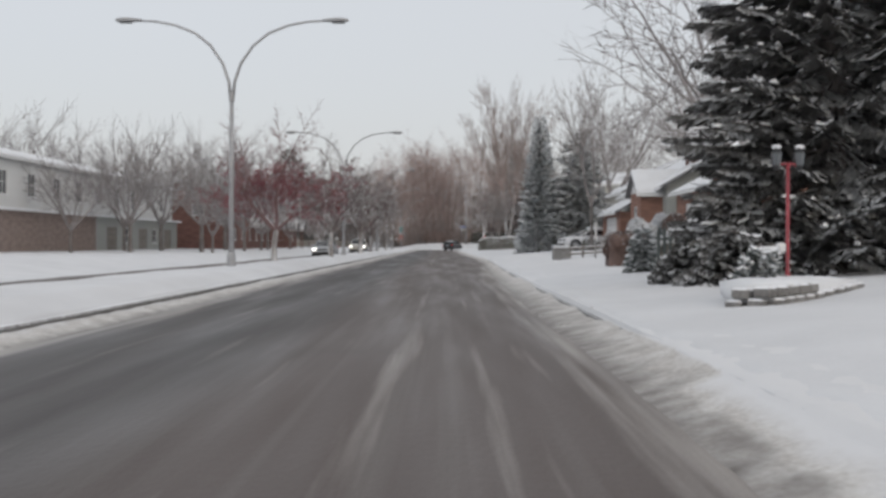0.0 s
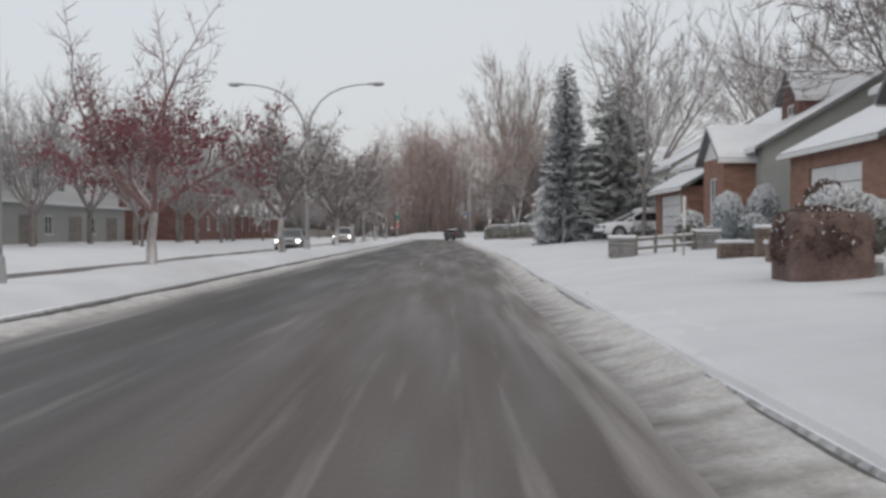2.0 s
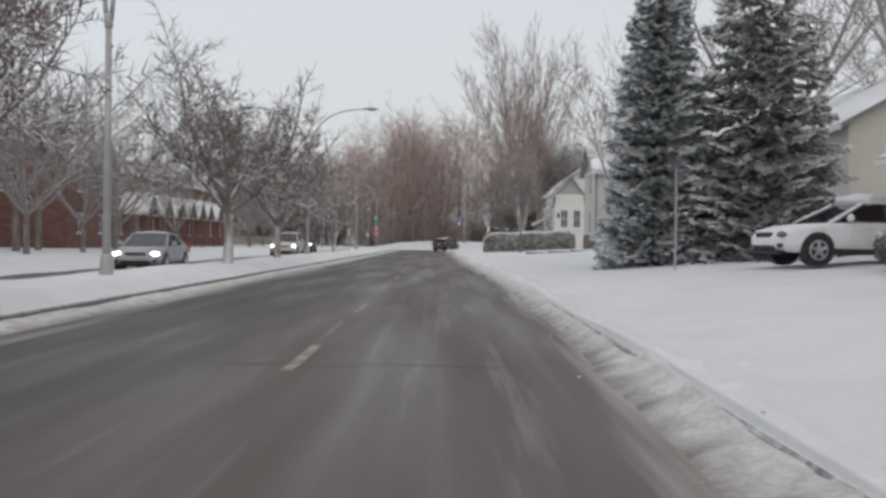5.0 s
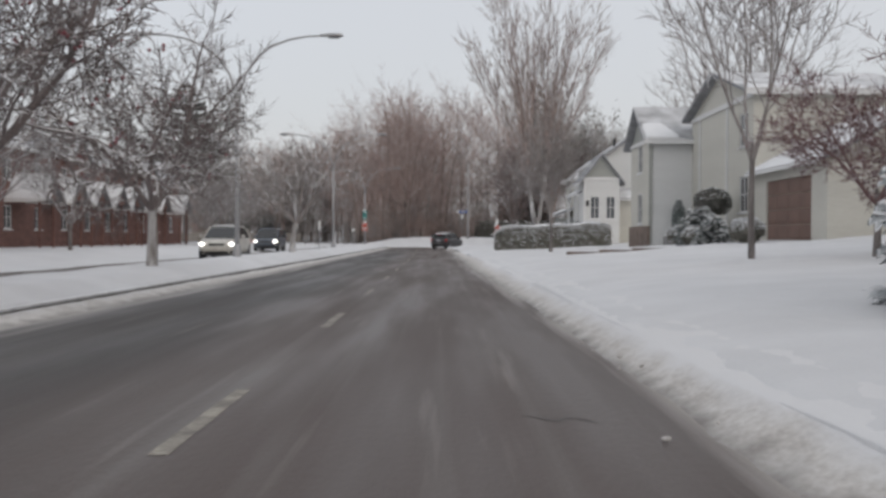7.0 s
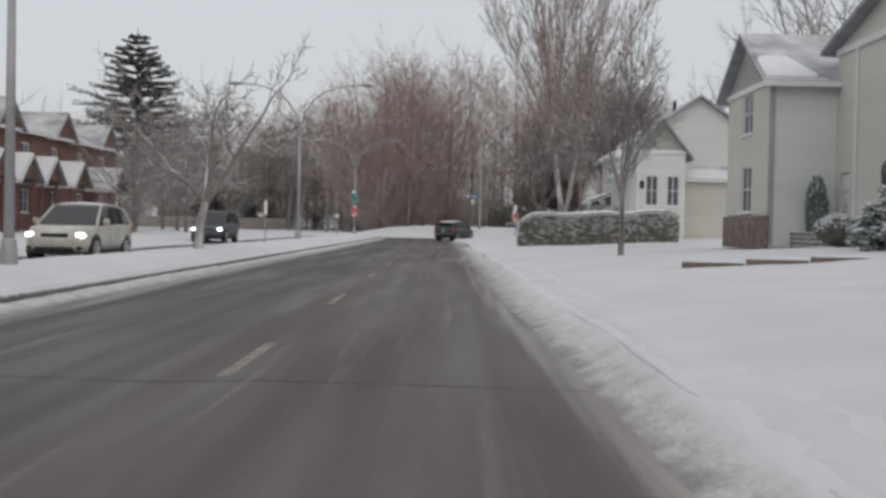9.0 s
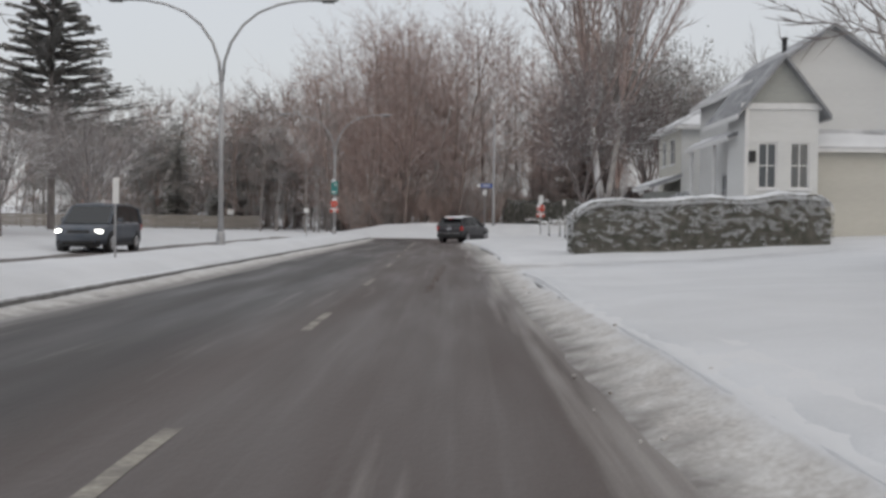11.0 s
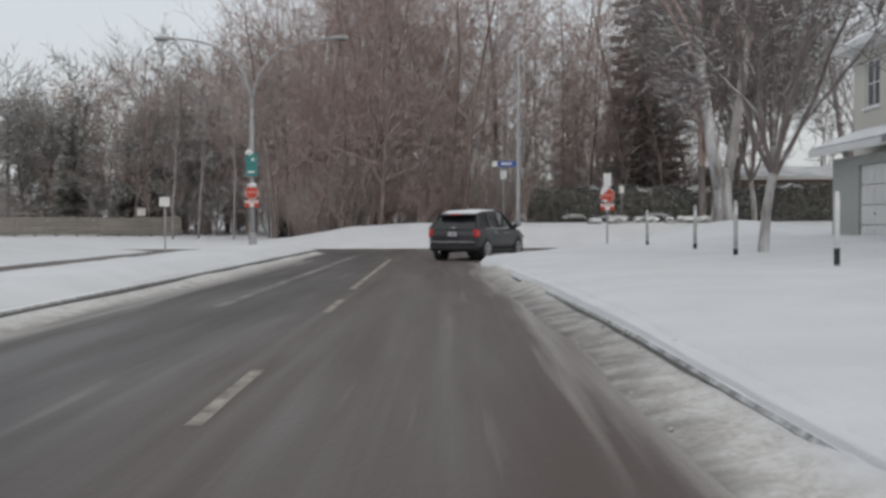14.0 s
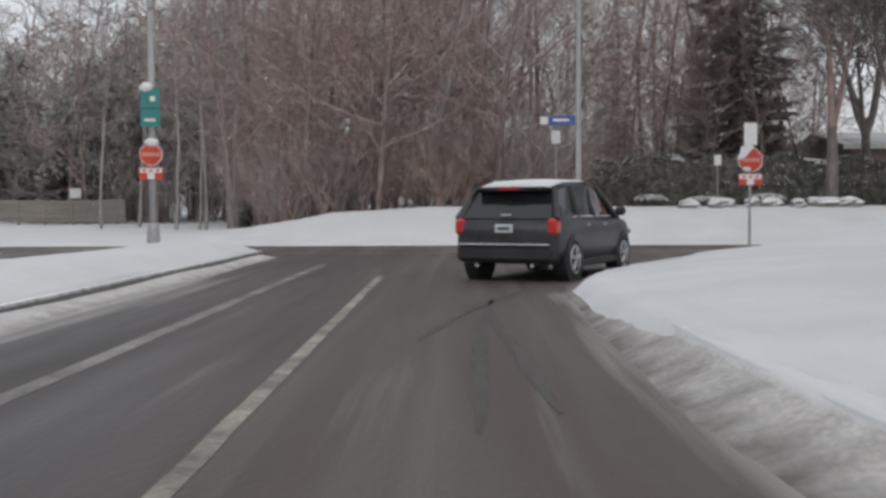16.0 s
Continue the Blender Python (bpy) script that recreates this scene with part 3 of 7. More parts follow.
def slush_band(name, inner, outer, ys, top, label, buried=None):
    """A low berm of dirty slush along a kerb, thick by the kerb and thinning out ragged over the asphalt; here and there it rises over the kerb into the snow."""
    g, n, m, vals = Mesh(), 14, 5, []
    for y in ys:
        a, b = inner(y), outer(y)
        cover = 0.55 + 0.25 * wave(1.0, y, 0.3) if buried is None else smooth01(lerp(y, buried) + (0.3 - 0.2 * smooth01((y - 155) / 9)) * wave(3.0, y, 0.45))
        a += (b - a) * (0.22 + 0.13 * wave(a, y, 0.35)) + 0.05 * wave(a * 3, y, 2.1)
        for i in range(n):
            k = i / (n - 1)
            x = a + (b - a) * k
            z = -0.012 + (top * (0.45 + 0.55 * cover) + 0.085 * cover * k) * k ** 0.8 + (0.016 * wave(x, y, 2.3) + 0.010 * wave(x, y, 5.0)) * min(1, 2.5 * k) * (1 - 0.8 * smooth01((y - 155) / 9))
            if buried is not None:
                z *= 1 - 0.7 * dropped(y)
            g.v.append((x, y, z))
            if buried is not None and y < 9:
                vals.append(lerp(k, [(0, 0.1), (0.42, 0.22), (0.7, 0.8), (1, 1.2)]))
                continue
            vals.append((0.14 + 0.86 * k ** 1.2) * (0.60 + 0.40 * cover) * ((0.66 - 0.12 * smooth01((32 - y) / 8) + 0.34 * smooth01((y - 72) / 14) - 0.22 * dropped(y) - 0.24 * smooth01((y - 116) / 8) * smooth01((140 - y) / 6) - 0.58 * smooth01((y - 157) / 9)) if buried is not None else 1.0))
        if buried is not None:
            for i in range(m):
                d = (0.06, 0.15, 0.30, 0.55, 0.85)[i]
                x = b + d
                lump = (0.035 * wave(x, y, 1.9) + 0.03 * wave(x, y, 4.2)) * (1 - 0.6 * smooth01((y - 157) / 9))
                z = ground_z(x, y) + (0.022 + lump) * (1 - d / 0.85) - 0.008 * (i == m - 1) - 0.16 * (1 - cover)
                g.v.append((x, y, z))
                vals.append(1.35 + 0.2 * i if cover > 0.3 else 1.1)
    w = n + (m if buried is not None else 0)
    g.f = [(j * w + i, j * w + i + 1, (j + 1) * w + i + 1, (j + 1) * w + i) for j in range(len(ys) - 1) for i in range(w - 1)]
    set_slush(solid(name, g, M_BERM, label, "slush", "stuff", True), vals)


slush_ys = steps((-20, 60, 0.25), (60, 202, 0.25))
slush_band("slush_right", lambda y: kerb_right(y) - lerp(y, SL_W), lambda y: kerb_right(y) + 0.01, [y for y in slush_ys if y < 200], 0.12, "ragged berm of brown slush along the kerb", BURY)
slush_band("slush_median", lambda y: KERB_L + 0.68, lambda y: KERB_L - 0.01, [y for y in slush_ys if y < 200], 0.07, "ragged berm of grey slush along the median")


def snow_clods():
    """Loose lumps of dirty snow thrown up along the kerb."""
    rng, g = random.Random(19), Mesh()
    for i in range(260):
        y = rng.uniform(118, 168) if i < 130 else rng.uniform(4, 118)
        d = rng.gauss(-0.2, 0.2)
        x = kerb_right(y) + d
        r = rng.uniform(0.008, 0.022) * (1.4 if rng.random() < 0.12 else 1)
        z = 0.02 + 0.12 * smooth01((d + 0.5) / 0.7) if d < 0.03 else ground_z(x, y)
        g.blob((x, y, z + r * 0.3), (r * rng.uniform(0.8, 1.5), r * rng.uniform(0.8, 1.5), r * 0.75), 0.5, i, 4, 6)
    solid("snow_clods", g, M_CLOD, "loose lumps of grey snow along the kerb", "snow lumps", "stuff")


snow_clods()


def snow_lip():
    """The ragged edge of the lawn snow, hanging over the kerb."""
    g = Mesh()
    ys_ = steps((-10, 201, 0.13))
    for y in ys_:
        kr = kerb_right(y)
        j = 0.07 + 0.09 * wave(2.0, y, 0.4) + 0.025 * wave(7.0, y, 1.7) + 0.012 * wave(4.0, y, 6.0) + 0.06 * smooth01((y - 157) / 5) * smooth01((180 - y) / 4) - 0.16 * smooth01((y - 178) / 5)
        x0 = kr + max(-0.16, j)
        lump = 0.035 * wave(5.0, y, 1.4) + 0.03 * wave(9.0, y, 4.5)
        f = 1 - 0.85 * dropped(y)
        for x, z in ((x0 - 0.07, 0.06 * f - 0.02 * (1 - f)), (x0, (0.125 + lump * 0.4) * f), (x0 + 0.11, ground_z(max(x0, kr) + 0.14, y) + 0.01 + 0.7 * lump), (kr + 0.38, ground_z(kr + 0.38, y) + 0.03 + 0.5 * lump), (kr + 0.75, ground_z(kr + 0.75, y) - 0.012)):
            g.v.append((x, y, z))
    g.f = [(j * 5 + i, j * 5 + i + 1, j * 5 + i + 6, j * 5 + i + 5) for j in range(len(ys_) - 1) for i in range(4)]
    solid("snow_edge", g, M_SNOW, "ragged edge of deep snow hanging over the kerb", "snow", "stuff", True)


snow_lip()



# ---- lane marks ----
def lane_mark(name, x0, y0, x1, y1, label, w=0.12, z=0.004, paint=None):
    g, n = Mesh(), max(2, int((y1 - y0) / 0.5))
    for i in range(n + 1):
        k = i / n
        x, y = x0 + (x1 - x0) * k, y0 + (y1 - y0) * k
        j = 0.015 * wave(x * 4, y, 1.7)
        g.v.extend([(x - w / 2 + j, y, z), (x + w / 2 + j, y, z)])
    g.f = [(2 * i, 2 * i + 1, 2 * i + 3, 2 * i + 2) for i in range(n)]
    solid(name, g, paint or M_LINE, label, "lane mark", "structure")


LANE_X = [(0, -1.0), (95, -1.2), (145, -1.48), (165, -1.84), (192, -2.2)]
DASH_DRIFT = [(89, 0.0), (106, -0.9), (133, -1.2), (142, -0.6), (160, 0.0)]
for i in range(13):
    y = 62.5 + 8.86 * i
    y += lerp(y, DASH_DRIFT)
    if y < 171:
        lane_mark("lane_dash", lerp(y, LANE_X), y, lerp(y + 2.65, LANE_X), y + 2.65, "worn pale dashed lane mark on wet asphalt")
lane_mark("lane_line", -2.02, 174.4, -2.22, 192.0, "worn pale solid lane line before the stop", 0.13)
lane_mark("turn_line", -3.72, 170.0, -3.8, 196.0, "slushy pale edge line near the junction", 0.18, paint=M_LINE_FAINT)


# ---- street lamps ----
def street_lamp():
    lamp = thing("street_lamp", "tall grey steel street lamp with two curved arms", "street lamp", group="lamps along the median")
    part("base", Mesh().tube([(0, 0, -0.2), (0, 0, 0.5), (0, 0, 0.85), (0, 0, 0.9)], [0.17, 0.17, 0.14, 0.10], 12), M_STEEL, lamp, smooth=True)
    part("pole", Mesh().tube([(0, 0, 0.4), (0, 0, 3.5), (0, 0, 6.45)], [0.105, 0.085, 0.07], 10), M_STEEL, lamp, smooth=True)
    part("collar", Mesh().tube([(0, 0, 6.2), (0, 0, 6.25), (0, 0, 6.5), (0, 0, 6.55)], [0.08, 0.10, 0.10, 0.08], 10), M_STEEL, lamp, smooth=True)
    for s in (-1, 1):
        pts = [(s * 0.05, 0, 6.4), (s * 0.10, 0, 6.9), (s * 0.32, 0, 7.55), (s * 0.75, 0, 8.18), (s * 1.3, 0, 8.62), (s * 2.0, 0, 8.9), (s * 2.7, 0, 9.03), (s * 3.35, 0, 9.06)]
        part("arm", Mesh().tube(pts, [0.06, 0.056, 0.052, 0.048, 0.045, 0.042, 0.04, 0.036], 8), M_STEEL, lamp, smooth=True)
        rings = []
        for k, w, h in ((3.2, 0.05, 0.05), (3.35, 0.10, 0.07), (3.6, 0.16, 0.10), (3.9, 0.17, 0.10), (4.08, 0.12, 0.07), (4.12, 0.05, 0.03)):
            rings.append([(s * k, w * math.cos(a), 9.07 + (h if math.sin(a) > 0 else h * 0.7) * math.sin(a)) for a in (2 * math.pi * i / 10 for i in range(10))])
        head = part("lamp_head", Mesh().loft(rings), M_STEEL, lamp, smooth=True)
        part("lens", Mesh().box(min(s * 3.55, s * 3.98), max(s * 3.55, s * 3.98), -0.10, 0.10, 8.97, 9.005, bevel=0.01), M_GLASS, head)
    return lamp


first_lamp = street_lamp()
LAMPS = [(-7.75, -0.5), (-7.87, 38.7), (-7.52, 77.6), (-7.62, 117.0), (-7.95, 158.1), (-8.45, 199.3)]
for i, (x, y) in enumerate(LAMPS):
    m = pose(x, y, ground_z(x, y) - 0.40, 0, 0, (0.8, -0.6, 0.4, 1.2, -1.0, 0.5)[i])
    if i == 0:
        first_lamp.matrix_world = m
    else:
        copy_thing(first_lamp, m)


# ---- trees ----
def twig_path(rng, p, d, length, segs, droop, wild):
    pts, q, v = [p], p.copy(), d.copy()
    for i in range(segs):
        v = (v + Vector((rng.uniform(-wild, wild), rng.uniform(-wild, wild), rng.uniform(-wild, wild) + droop))).normalized()
        q = q + v * (length / segs)
        pts.append(q.copy())
    return pts, v


def grow(rng, out, p, d, length, r, depth, o):
    """One limb and what grows out of it."""
    segs = 4 if depth > 2 else (3 if depth == 2 else 2)
    pts, v = twig_path(rng, p, d, length, segs, o["up"] * (1 if depth > 0 else o.get("tip", 1)), o["wild"])
    tip = r * (0.55 if depth > 0 else 0.4)
    o["ends"].append(pts[-1])
    if depth == 0:
        # the last twigs: two narrow blades set across each other at the tip of the limb
        b = (pts[-1] - pts[0]).cross(Vector((rng.uniform(-1, 1), rng.uniform(-1, 1), rng.uniform(-1, 1)))).normalized() * r
        out.add([tuple(pts[0] - b), tuple(pts[0] + b), tuple(pts[1] + b * 0.8), tuple(pts[1] - b * 0.8), tuple(pts[2])], [(0, 1, 2, 3), (3, 2, 4)])
        return
    out.tube(pts, [r + (tip - r) * i / segs for i in range(segs + 1)], 5 if depth > 2 else 3, cap=False)
    kids = o["kids"][min(depth, len(o["kids"]) - 1)]
    spin = rng.uniform(0, 6.28)
    for k in range(kids):
        t = o["from"] + (1 - o["from"]) * (k + rng.uniform(0.2, 0.9)) / kids
        i = min(segs - 1, int(t * segs))
        q = pts[i].lerp(pts[i + 1], t * segs - i)
        axis = (pts[i + 1] - pts[i]).normalized()
        side = axis.cross(Vector((0.3, 0.2, 1))).normalized()
        side.rotate(Matrix.Rotation(spin + k * 2.4, 3, axis))
        a = radians(rng.uniform(*o["angle"]))
        w = (axis * math.cos(a) + side * math.sin(a)).normalized()
        grow(rng, out, q, w, length * rng.uniform(*o["shrink"]) * (1.15 - 0.45 * t), max(o["thin"], tip * rng.uniform(0.55, 0.8)), depth - 1, o)
    grow(rng, out, pts[-1], v, length * 0.7, tip, depth - 1, o)


def bare_tree(name, seed, height, trunk_r, label, fork=0.3, stems=3, spread=30, depth=4, kids=(2, 4, 3, 3), angle=(25, 50), shrink=(0.55, 0.8), up=0.03, wild=0.13, thin=0.012, twig=None, lean=0.0, start=0.25, group="", category="bare tree", bark=None):
    rng = random.Random(seed)
    tree = thing(name, label, category, group=group)
    t, c = Mesh(), Mesh()
    o = dict(up=up, wild=wild, kids=kids, angle=angle, shrink=shrink, thin=thin, ends=[])
    o["from"] = start
    top = Vector((lean * fork * height, 0, fork * height))
    mid = Vector((lean * 0.3 * fork * height + rng.uniform(-0.05, 0.05), rng.uniform(-0.05, 0.05), fork * height * 0.5))
    t.tube([(0, 0, -0.4), (0, 0, 0.05), mid, top, top + Vector((0, 0, 0.05 * height))], [trunk_r * 1.5, trunk_r * 1.2, trunk_r, trunk_r * 0.85, trunk_r * 0.5], 9)
    for s in range(stems):
        a = 2 * math.pi * (s + rng.uniform(-0.2, 0.2)) / stems
        sp = radians(spread * rng.uniform(0.6, 1.15))
        d = Vector((math.sin(sp) * math.cos(a), math.sin(sp) * math.sin(a), math.cos(sp)))
        grow(rng, c, top - Vector((0, 0, 0.02 * height)), d, height * (1 - fork) * rng.uniform(0.42, 0.55), trunk_r * 0.62, depth, o)
    part("trunk", t, bark or M_BARK, tree, smooth=True)
    part("crown", c, twig or M_TWIG, tree)
    tree["ends"] = len(o["ends"])
    return tree, o["ends"]


def put(ob, x, y, turn=0.0, size=1.0, sink=0.02):
    m = pose(x, y, ground_z(x, y) - sink, 0, 0, turn)
    ob.matrix_world = m
    ob.scale = (size, size, size)
    return ob


def again(ob, x, y, turn, size, label=""):
    c = copy_thing(ob, pose(x, y, ground_z(x, y) - 0.02, 0, 0, turn))
    c.scale = (size, size, size)
    if label:
        tagged(c, label)
    return c


def sprays(out, rng, base, tip, width, count, size, droop=0.25):
    """Short flat sprays of needles along a bough."""
    ax = tip - base
    side = ax.cross(Vector((0, 0, 1))).normalized()
    for i in range(count):
        t = (i + rng.random()) / count
        p = base + ax * t
        w = width * (1 - 0.75 * t) * rng.uniform(0.3, 1.0)
        for s in (-1, 1):
            q = p + side * s * w + ax.normalized() * w * 0.6 + Vector((0, 0, -droop * w * rng.uniform(0.3, 1.6)))
            h = Vector((rng.uniform(-0.3, 0.3), rng.uniform(-0.3, 0.3), rng.uniform(0.4, 1.0))) * size
            d = ax.normalized() * size * rng.uniform(0.8, 1.6)
            k = len(out.v)
            out.v.extend([tuple(p - d), tuple(p + d), tuple(q + d * 0.4 - h), tuple(q - d * 0.4 - h * 0.4), tuple(p + h)])
            out.f.extend([(k, k + 1, k + 2, k + 3), (k, k + 4, k + 2)])


def snow_pad(out, rng, p, d, length, width, thick):
    """A lump of snow that lies along a bough."""
    side = d.cross(Vector((0, 0, 1))).normalized()
    k = len(out.v)
    n = 5
    for i in range(n):
        t = i / (n - 1)
        w = width * math.sin(math.pi * (0.12 + 0.76 * t)) * rng.uniform(0.7, 1.2)
        c = p + d * (length * (t - 0.5)) + Vector((0, 0, rng.uniform(-0.02, 0.02)))
        out.v.extend([tuple(c - side * w - Vector((0, 0, 0.6 * w))), tuple(c + Vector((0, 0, thick))), tuple(c + side * w - Vector((0, 0, 0.6 * w)))])
    for i in range(n - 1):
        a = k + 3 * i
        out.f.extend([(a, a + 1, a + 4, a + 3), (a + 1, a + 2, a + 5, a + 4)])


def spruce(name, seed, height, radius, label, needles, boughs=420, spray=16, snow=0.5, low=0.3, size=0.07, profile=0.8, category="spruce tree", pad=1.0):
    """A conifer of many uneven drooping boughs, each clothed with short sprays and broken lines of snow."""
    rng = random.Random(seed)
    tree = thing(name, label, category)
    t, g, s = Mesh(), Mesh(), Mesh()
    t.tube([(0, 0, -0.3), (0, 0, height * 0.5), (0, 0, height)], [0.02 * height, 0.012 * height, 0.01], 8)
    for i in range(boughs):
        k = 1 - math.sqrt(1 - (i + rng.random()) / boughs * 0.985)
        k = min(0.985, k * 1.12) if k < 0.6 else min(0.99, k + 0.07)
        z = low + (height - low) * k
        a = i * 2.39996 + rng.uniform(-0.4, 0.4)
        lump = 1 + 0.16 * noise.noise(Vector((math.cos(a) * 1.3, math.sin(a) * 1.3, z * 0.55 + seed)))
        r = (radius * (1 - k) ** profile * lump + 0.10) * (rng.uniform(0.84, 1.06) if rng.random() < 0.7 else rng.uniform(0.5, 0.85))
        d = Vector((math.cos(a), math.sin(a), 0))
        base = Vector((0, 0, z)) + d * r * 0.1
        droop = rng.uniform(0.05, 0.42)
        mid = base + d * r * 0.55 - Vector((0, 0, r * droop * 0.75))
        tip = Vector((0, 0, z - r * droop * 0.7)) + d * r
        t.tube([base, mid, tip], [0.03, 0.018, 0.006], 3, cap=False)
        w = min(0.55, max(0.18, 0.34 * r ** 0.6))
        n = max(4, int(spray * (0.3 + r / radius)))
        sprays(g, rng, base.lerp(mid, 0.3), mid, w, n // 2, size)
        sprays(g, rng, mid, tip + d * 0.04, w, n, size, 0.45)
        if rng.random() < snow:
            for u in range(2 + int(1.6 * r)):
                q = (mid.lerp(tip, rng.random()) if rng.random() < 0.75 else base.lerp(mid, rng.uniform(0.5, 1)))
                side = d.cross(Vector((0, 0, 1))) * rng.uniform(-0.6, 0.6) * w
                h = (d + side * 1.5 + Vector((0, 0, rng.uniform(-0.25, 0.15)))).normalized()
                snow_pad(s, rng, q + side + Vector((0, 0, size * rng.uniform(0.5, 1.1))), h, rng.uniform(0.10, 0.28) * pad, rng.uniform(0.015, 0.05) * pad, 0.025)
    part("trunk", t, M_BARK, tree)
    part("needles", g, needles, tree)
    tagged(part("snow_cover", s, M_SNOW_ROOF, tree, "clumps of fresh snow on the boughs"), kind="stuff")
    return tree


put(spruce("spruce_tree", 11, 15.0, 3.25, "large dark spruce with fresh snow on its boughs", M_NEEDLE_DEEP, 560, 24, 0.6, 0.4, 0.065, 0.5, pad=1.5), 7.4, 21.8)
put(spruce("spruce_tree", 12, 11.2, 1.8, "tall blue spruce dusted with snow beside a driveway", M_NEEDLE_BLUE, 760, 17, 0.95, 0.2, 0.045, 0.6), 7.0, 85.4)
put(spruce("spruce_tree", 13, 9.9, 2.8, "broad snow-dusted spruce beside a taller one", M_NEEDLE_DULL, 520, 17, 0.45, 0.2, 0.055, 0.45), 10.1, 85.2)


def leafy_tree(x, y, h, seed, label):
    """A tall tree that keeps dull leaves in loose clumps."""
    t, ends = bare_tree("evergreen_tree", seed, h, 0.24, label, fork=0.2, stems=4, spread=14, depth=3, kids=(2, 5, 4, 4), angle=(18, 42), up=0.06, wild=0.12, thin=0.02, twig=M_TWIG_BROWN, category="evergreen tree")
    rng, g = random.Random(seed), Mesh()
    for p in ends:
        for k in range(20):
            q = p + Vector((rng.gauss(0, 0.35), rng.gauss(0, 0.35), rng.gauss(-0.1, 0.4)))
            a = Vector((rng.uniform(-1, 1), rng.uniform(-1, 1), rng.uniform(-1, 0.3))).normalized() * rng.uniform(0.12, 0.3)
            b = a.cross(Vector((rng.uniform(-1, 1), rng.uniform(-1, 1), 1))).normalized() * 0.085
            g.add([tuple(q - b), tuple(q + a * 0.6 - b), tuple(q + a), tuple(q + a * 0.5 + b)], [(0, 1, 2, 3)])
    tagged(part("foliage", g, M_EVERGREEN, t, "loose clumps of dull dark leaves"), kind="stuff")
    put(t, x, y, 30 * seed)


put(spruce("conifer", 18, 24.0, 3.3, "tall rusty brown conifer rising behind the corner hedge", M_CONE, 330, 9, 0.2, 2.0, 0.13, 0.55, category="conifer"), 13.4, 229.0)
put(spruce("conifer", 19, 17.0, 2.2, "slim rusty brown conifer behind the corner hedge", M_CONE, 200, 10, 0.2, 0.6, 0.14, 0.7, category="conifer"), 11.4, 260.0)
leafy_tree(15.0, 219.0, 17.0, 62, "tall dull evergreen tree with loose dark clumps")
leafy_tree(20.5, 223.0, 16.0, 66, "tall dull evergreen tree with loose dark clumps")
leafy_tree(-22.0, 241.0, 10.0, 63, "dull evergreen tree among bare ones")
leafy_tree(-34.0, 246.0, 12.0, 64, "dull evergreen tree among bare ones")
leafy_tree(-41.0, 240.0, 11.0, 65, "dull evergreen tree among bare ones")
put(spruce("spruce_tree", 15, 3.6, 1.15, "dark young conifer at the edge of the wood", M_PINE, 150, 14, 0.3, 0.2, 0.1, 0.7, category="conifer"), -10.5, 224.5)
put(spruce("spruce_tree", 16, 10.5, 2.2, "dark conifer among bare trees beyond the junction", M_PINE, 240, 14, 0.35, 0.4, 0.13, 0.7, category="conifer"), -31.0, 243.0)
put(spruce("spruce_tree", 17, 8.5, 1.9, "dark conifer with snowy boughs beyond the junction", M_PINE, 240, 14, 0.5, 0.4, 0.12, 0.7, category="conifer"), -25.5, 240.0)


def pine(name, seed, height, radius, label):
    """A tall white pine: tiers of long level boughs with tufts at the ends."""
    rng = random.Random(seed)
    tree = thing(name, label, "pine tree")
    t, g, s = Mesh(), Mesh(), Mesh()
    t.tube([(0, 0, -0.3), (0.1, 0, height * 0.5), (0, 0, height)], [0.3, 0.2, 0.03], 8)
    for i in range(20):
        k = (i + rng.random()) / 20
        z = height * (0.36 + 0.62 * k)
        reach = radius * (1 - k) ** 0.8 * rng.uniform(0.8, 1.12) + 0.35
        for b in range(10):
            a = 2 * math.pi * (b + rng.uniform(-0.4, 0.4)) / 10 + i
            r = reach * rng.uniform(0.6, 1.1)
            d = Vector((math.cos(a), math.sin(a), 0))
            base, tip = Vector((0, 0, z)), Vector((0, 0, z + r * rng.uniform(-0.05, 0.22))) + d * r
            t.tube([base, base.lerp(tip, 0.5) - Vector((0, 0, 0.1)), tip], [0.06, 0.04, 0.015], 4, cap=False)
            wide = 0.22 + 0.10 * r
            sprays(g, rng, base.lerp(tip, 0.15), tip, wide, 22, 0.11, 0.3)
            sprays(g, rng, base.lerp(tip, 0.5), tip + Vector((0, 0, 0.05 * r)), wide, 14, 0.11, -0.1)
            if rng.random() < 0.8:
                snow_pad(s, rng, base.lerp(tip, 0.75) + Vector((0, 0, 0.1)), d, r * 0.25, 0.12, 0.04)
    part("trunk", t, M_BARK, tree)
    part("needles", g, M_PINE, tree)
    tagged(part("snow_cover", s, M_SNOW_ROOF, tree, "thin snow on the level boughs"), kind="stuff")
    return tree


put(pine("pine_tree", 5, 18.4, 7.4, "tall white pine with level snowy boughs"), -28.4, 197.0)

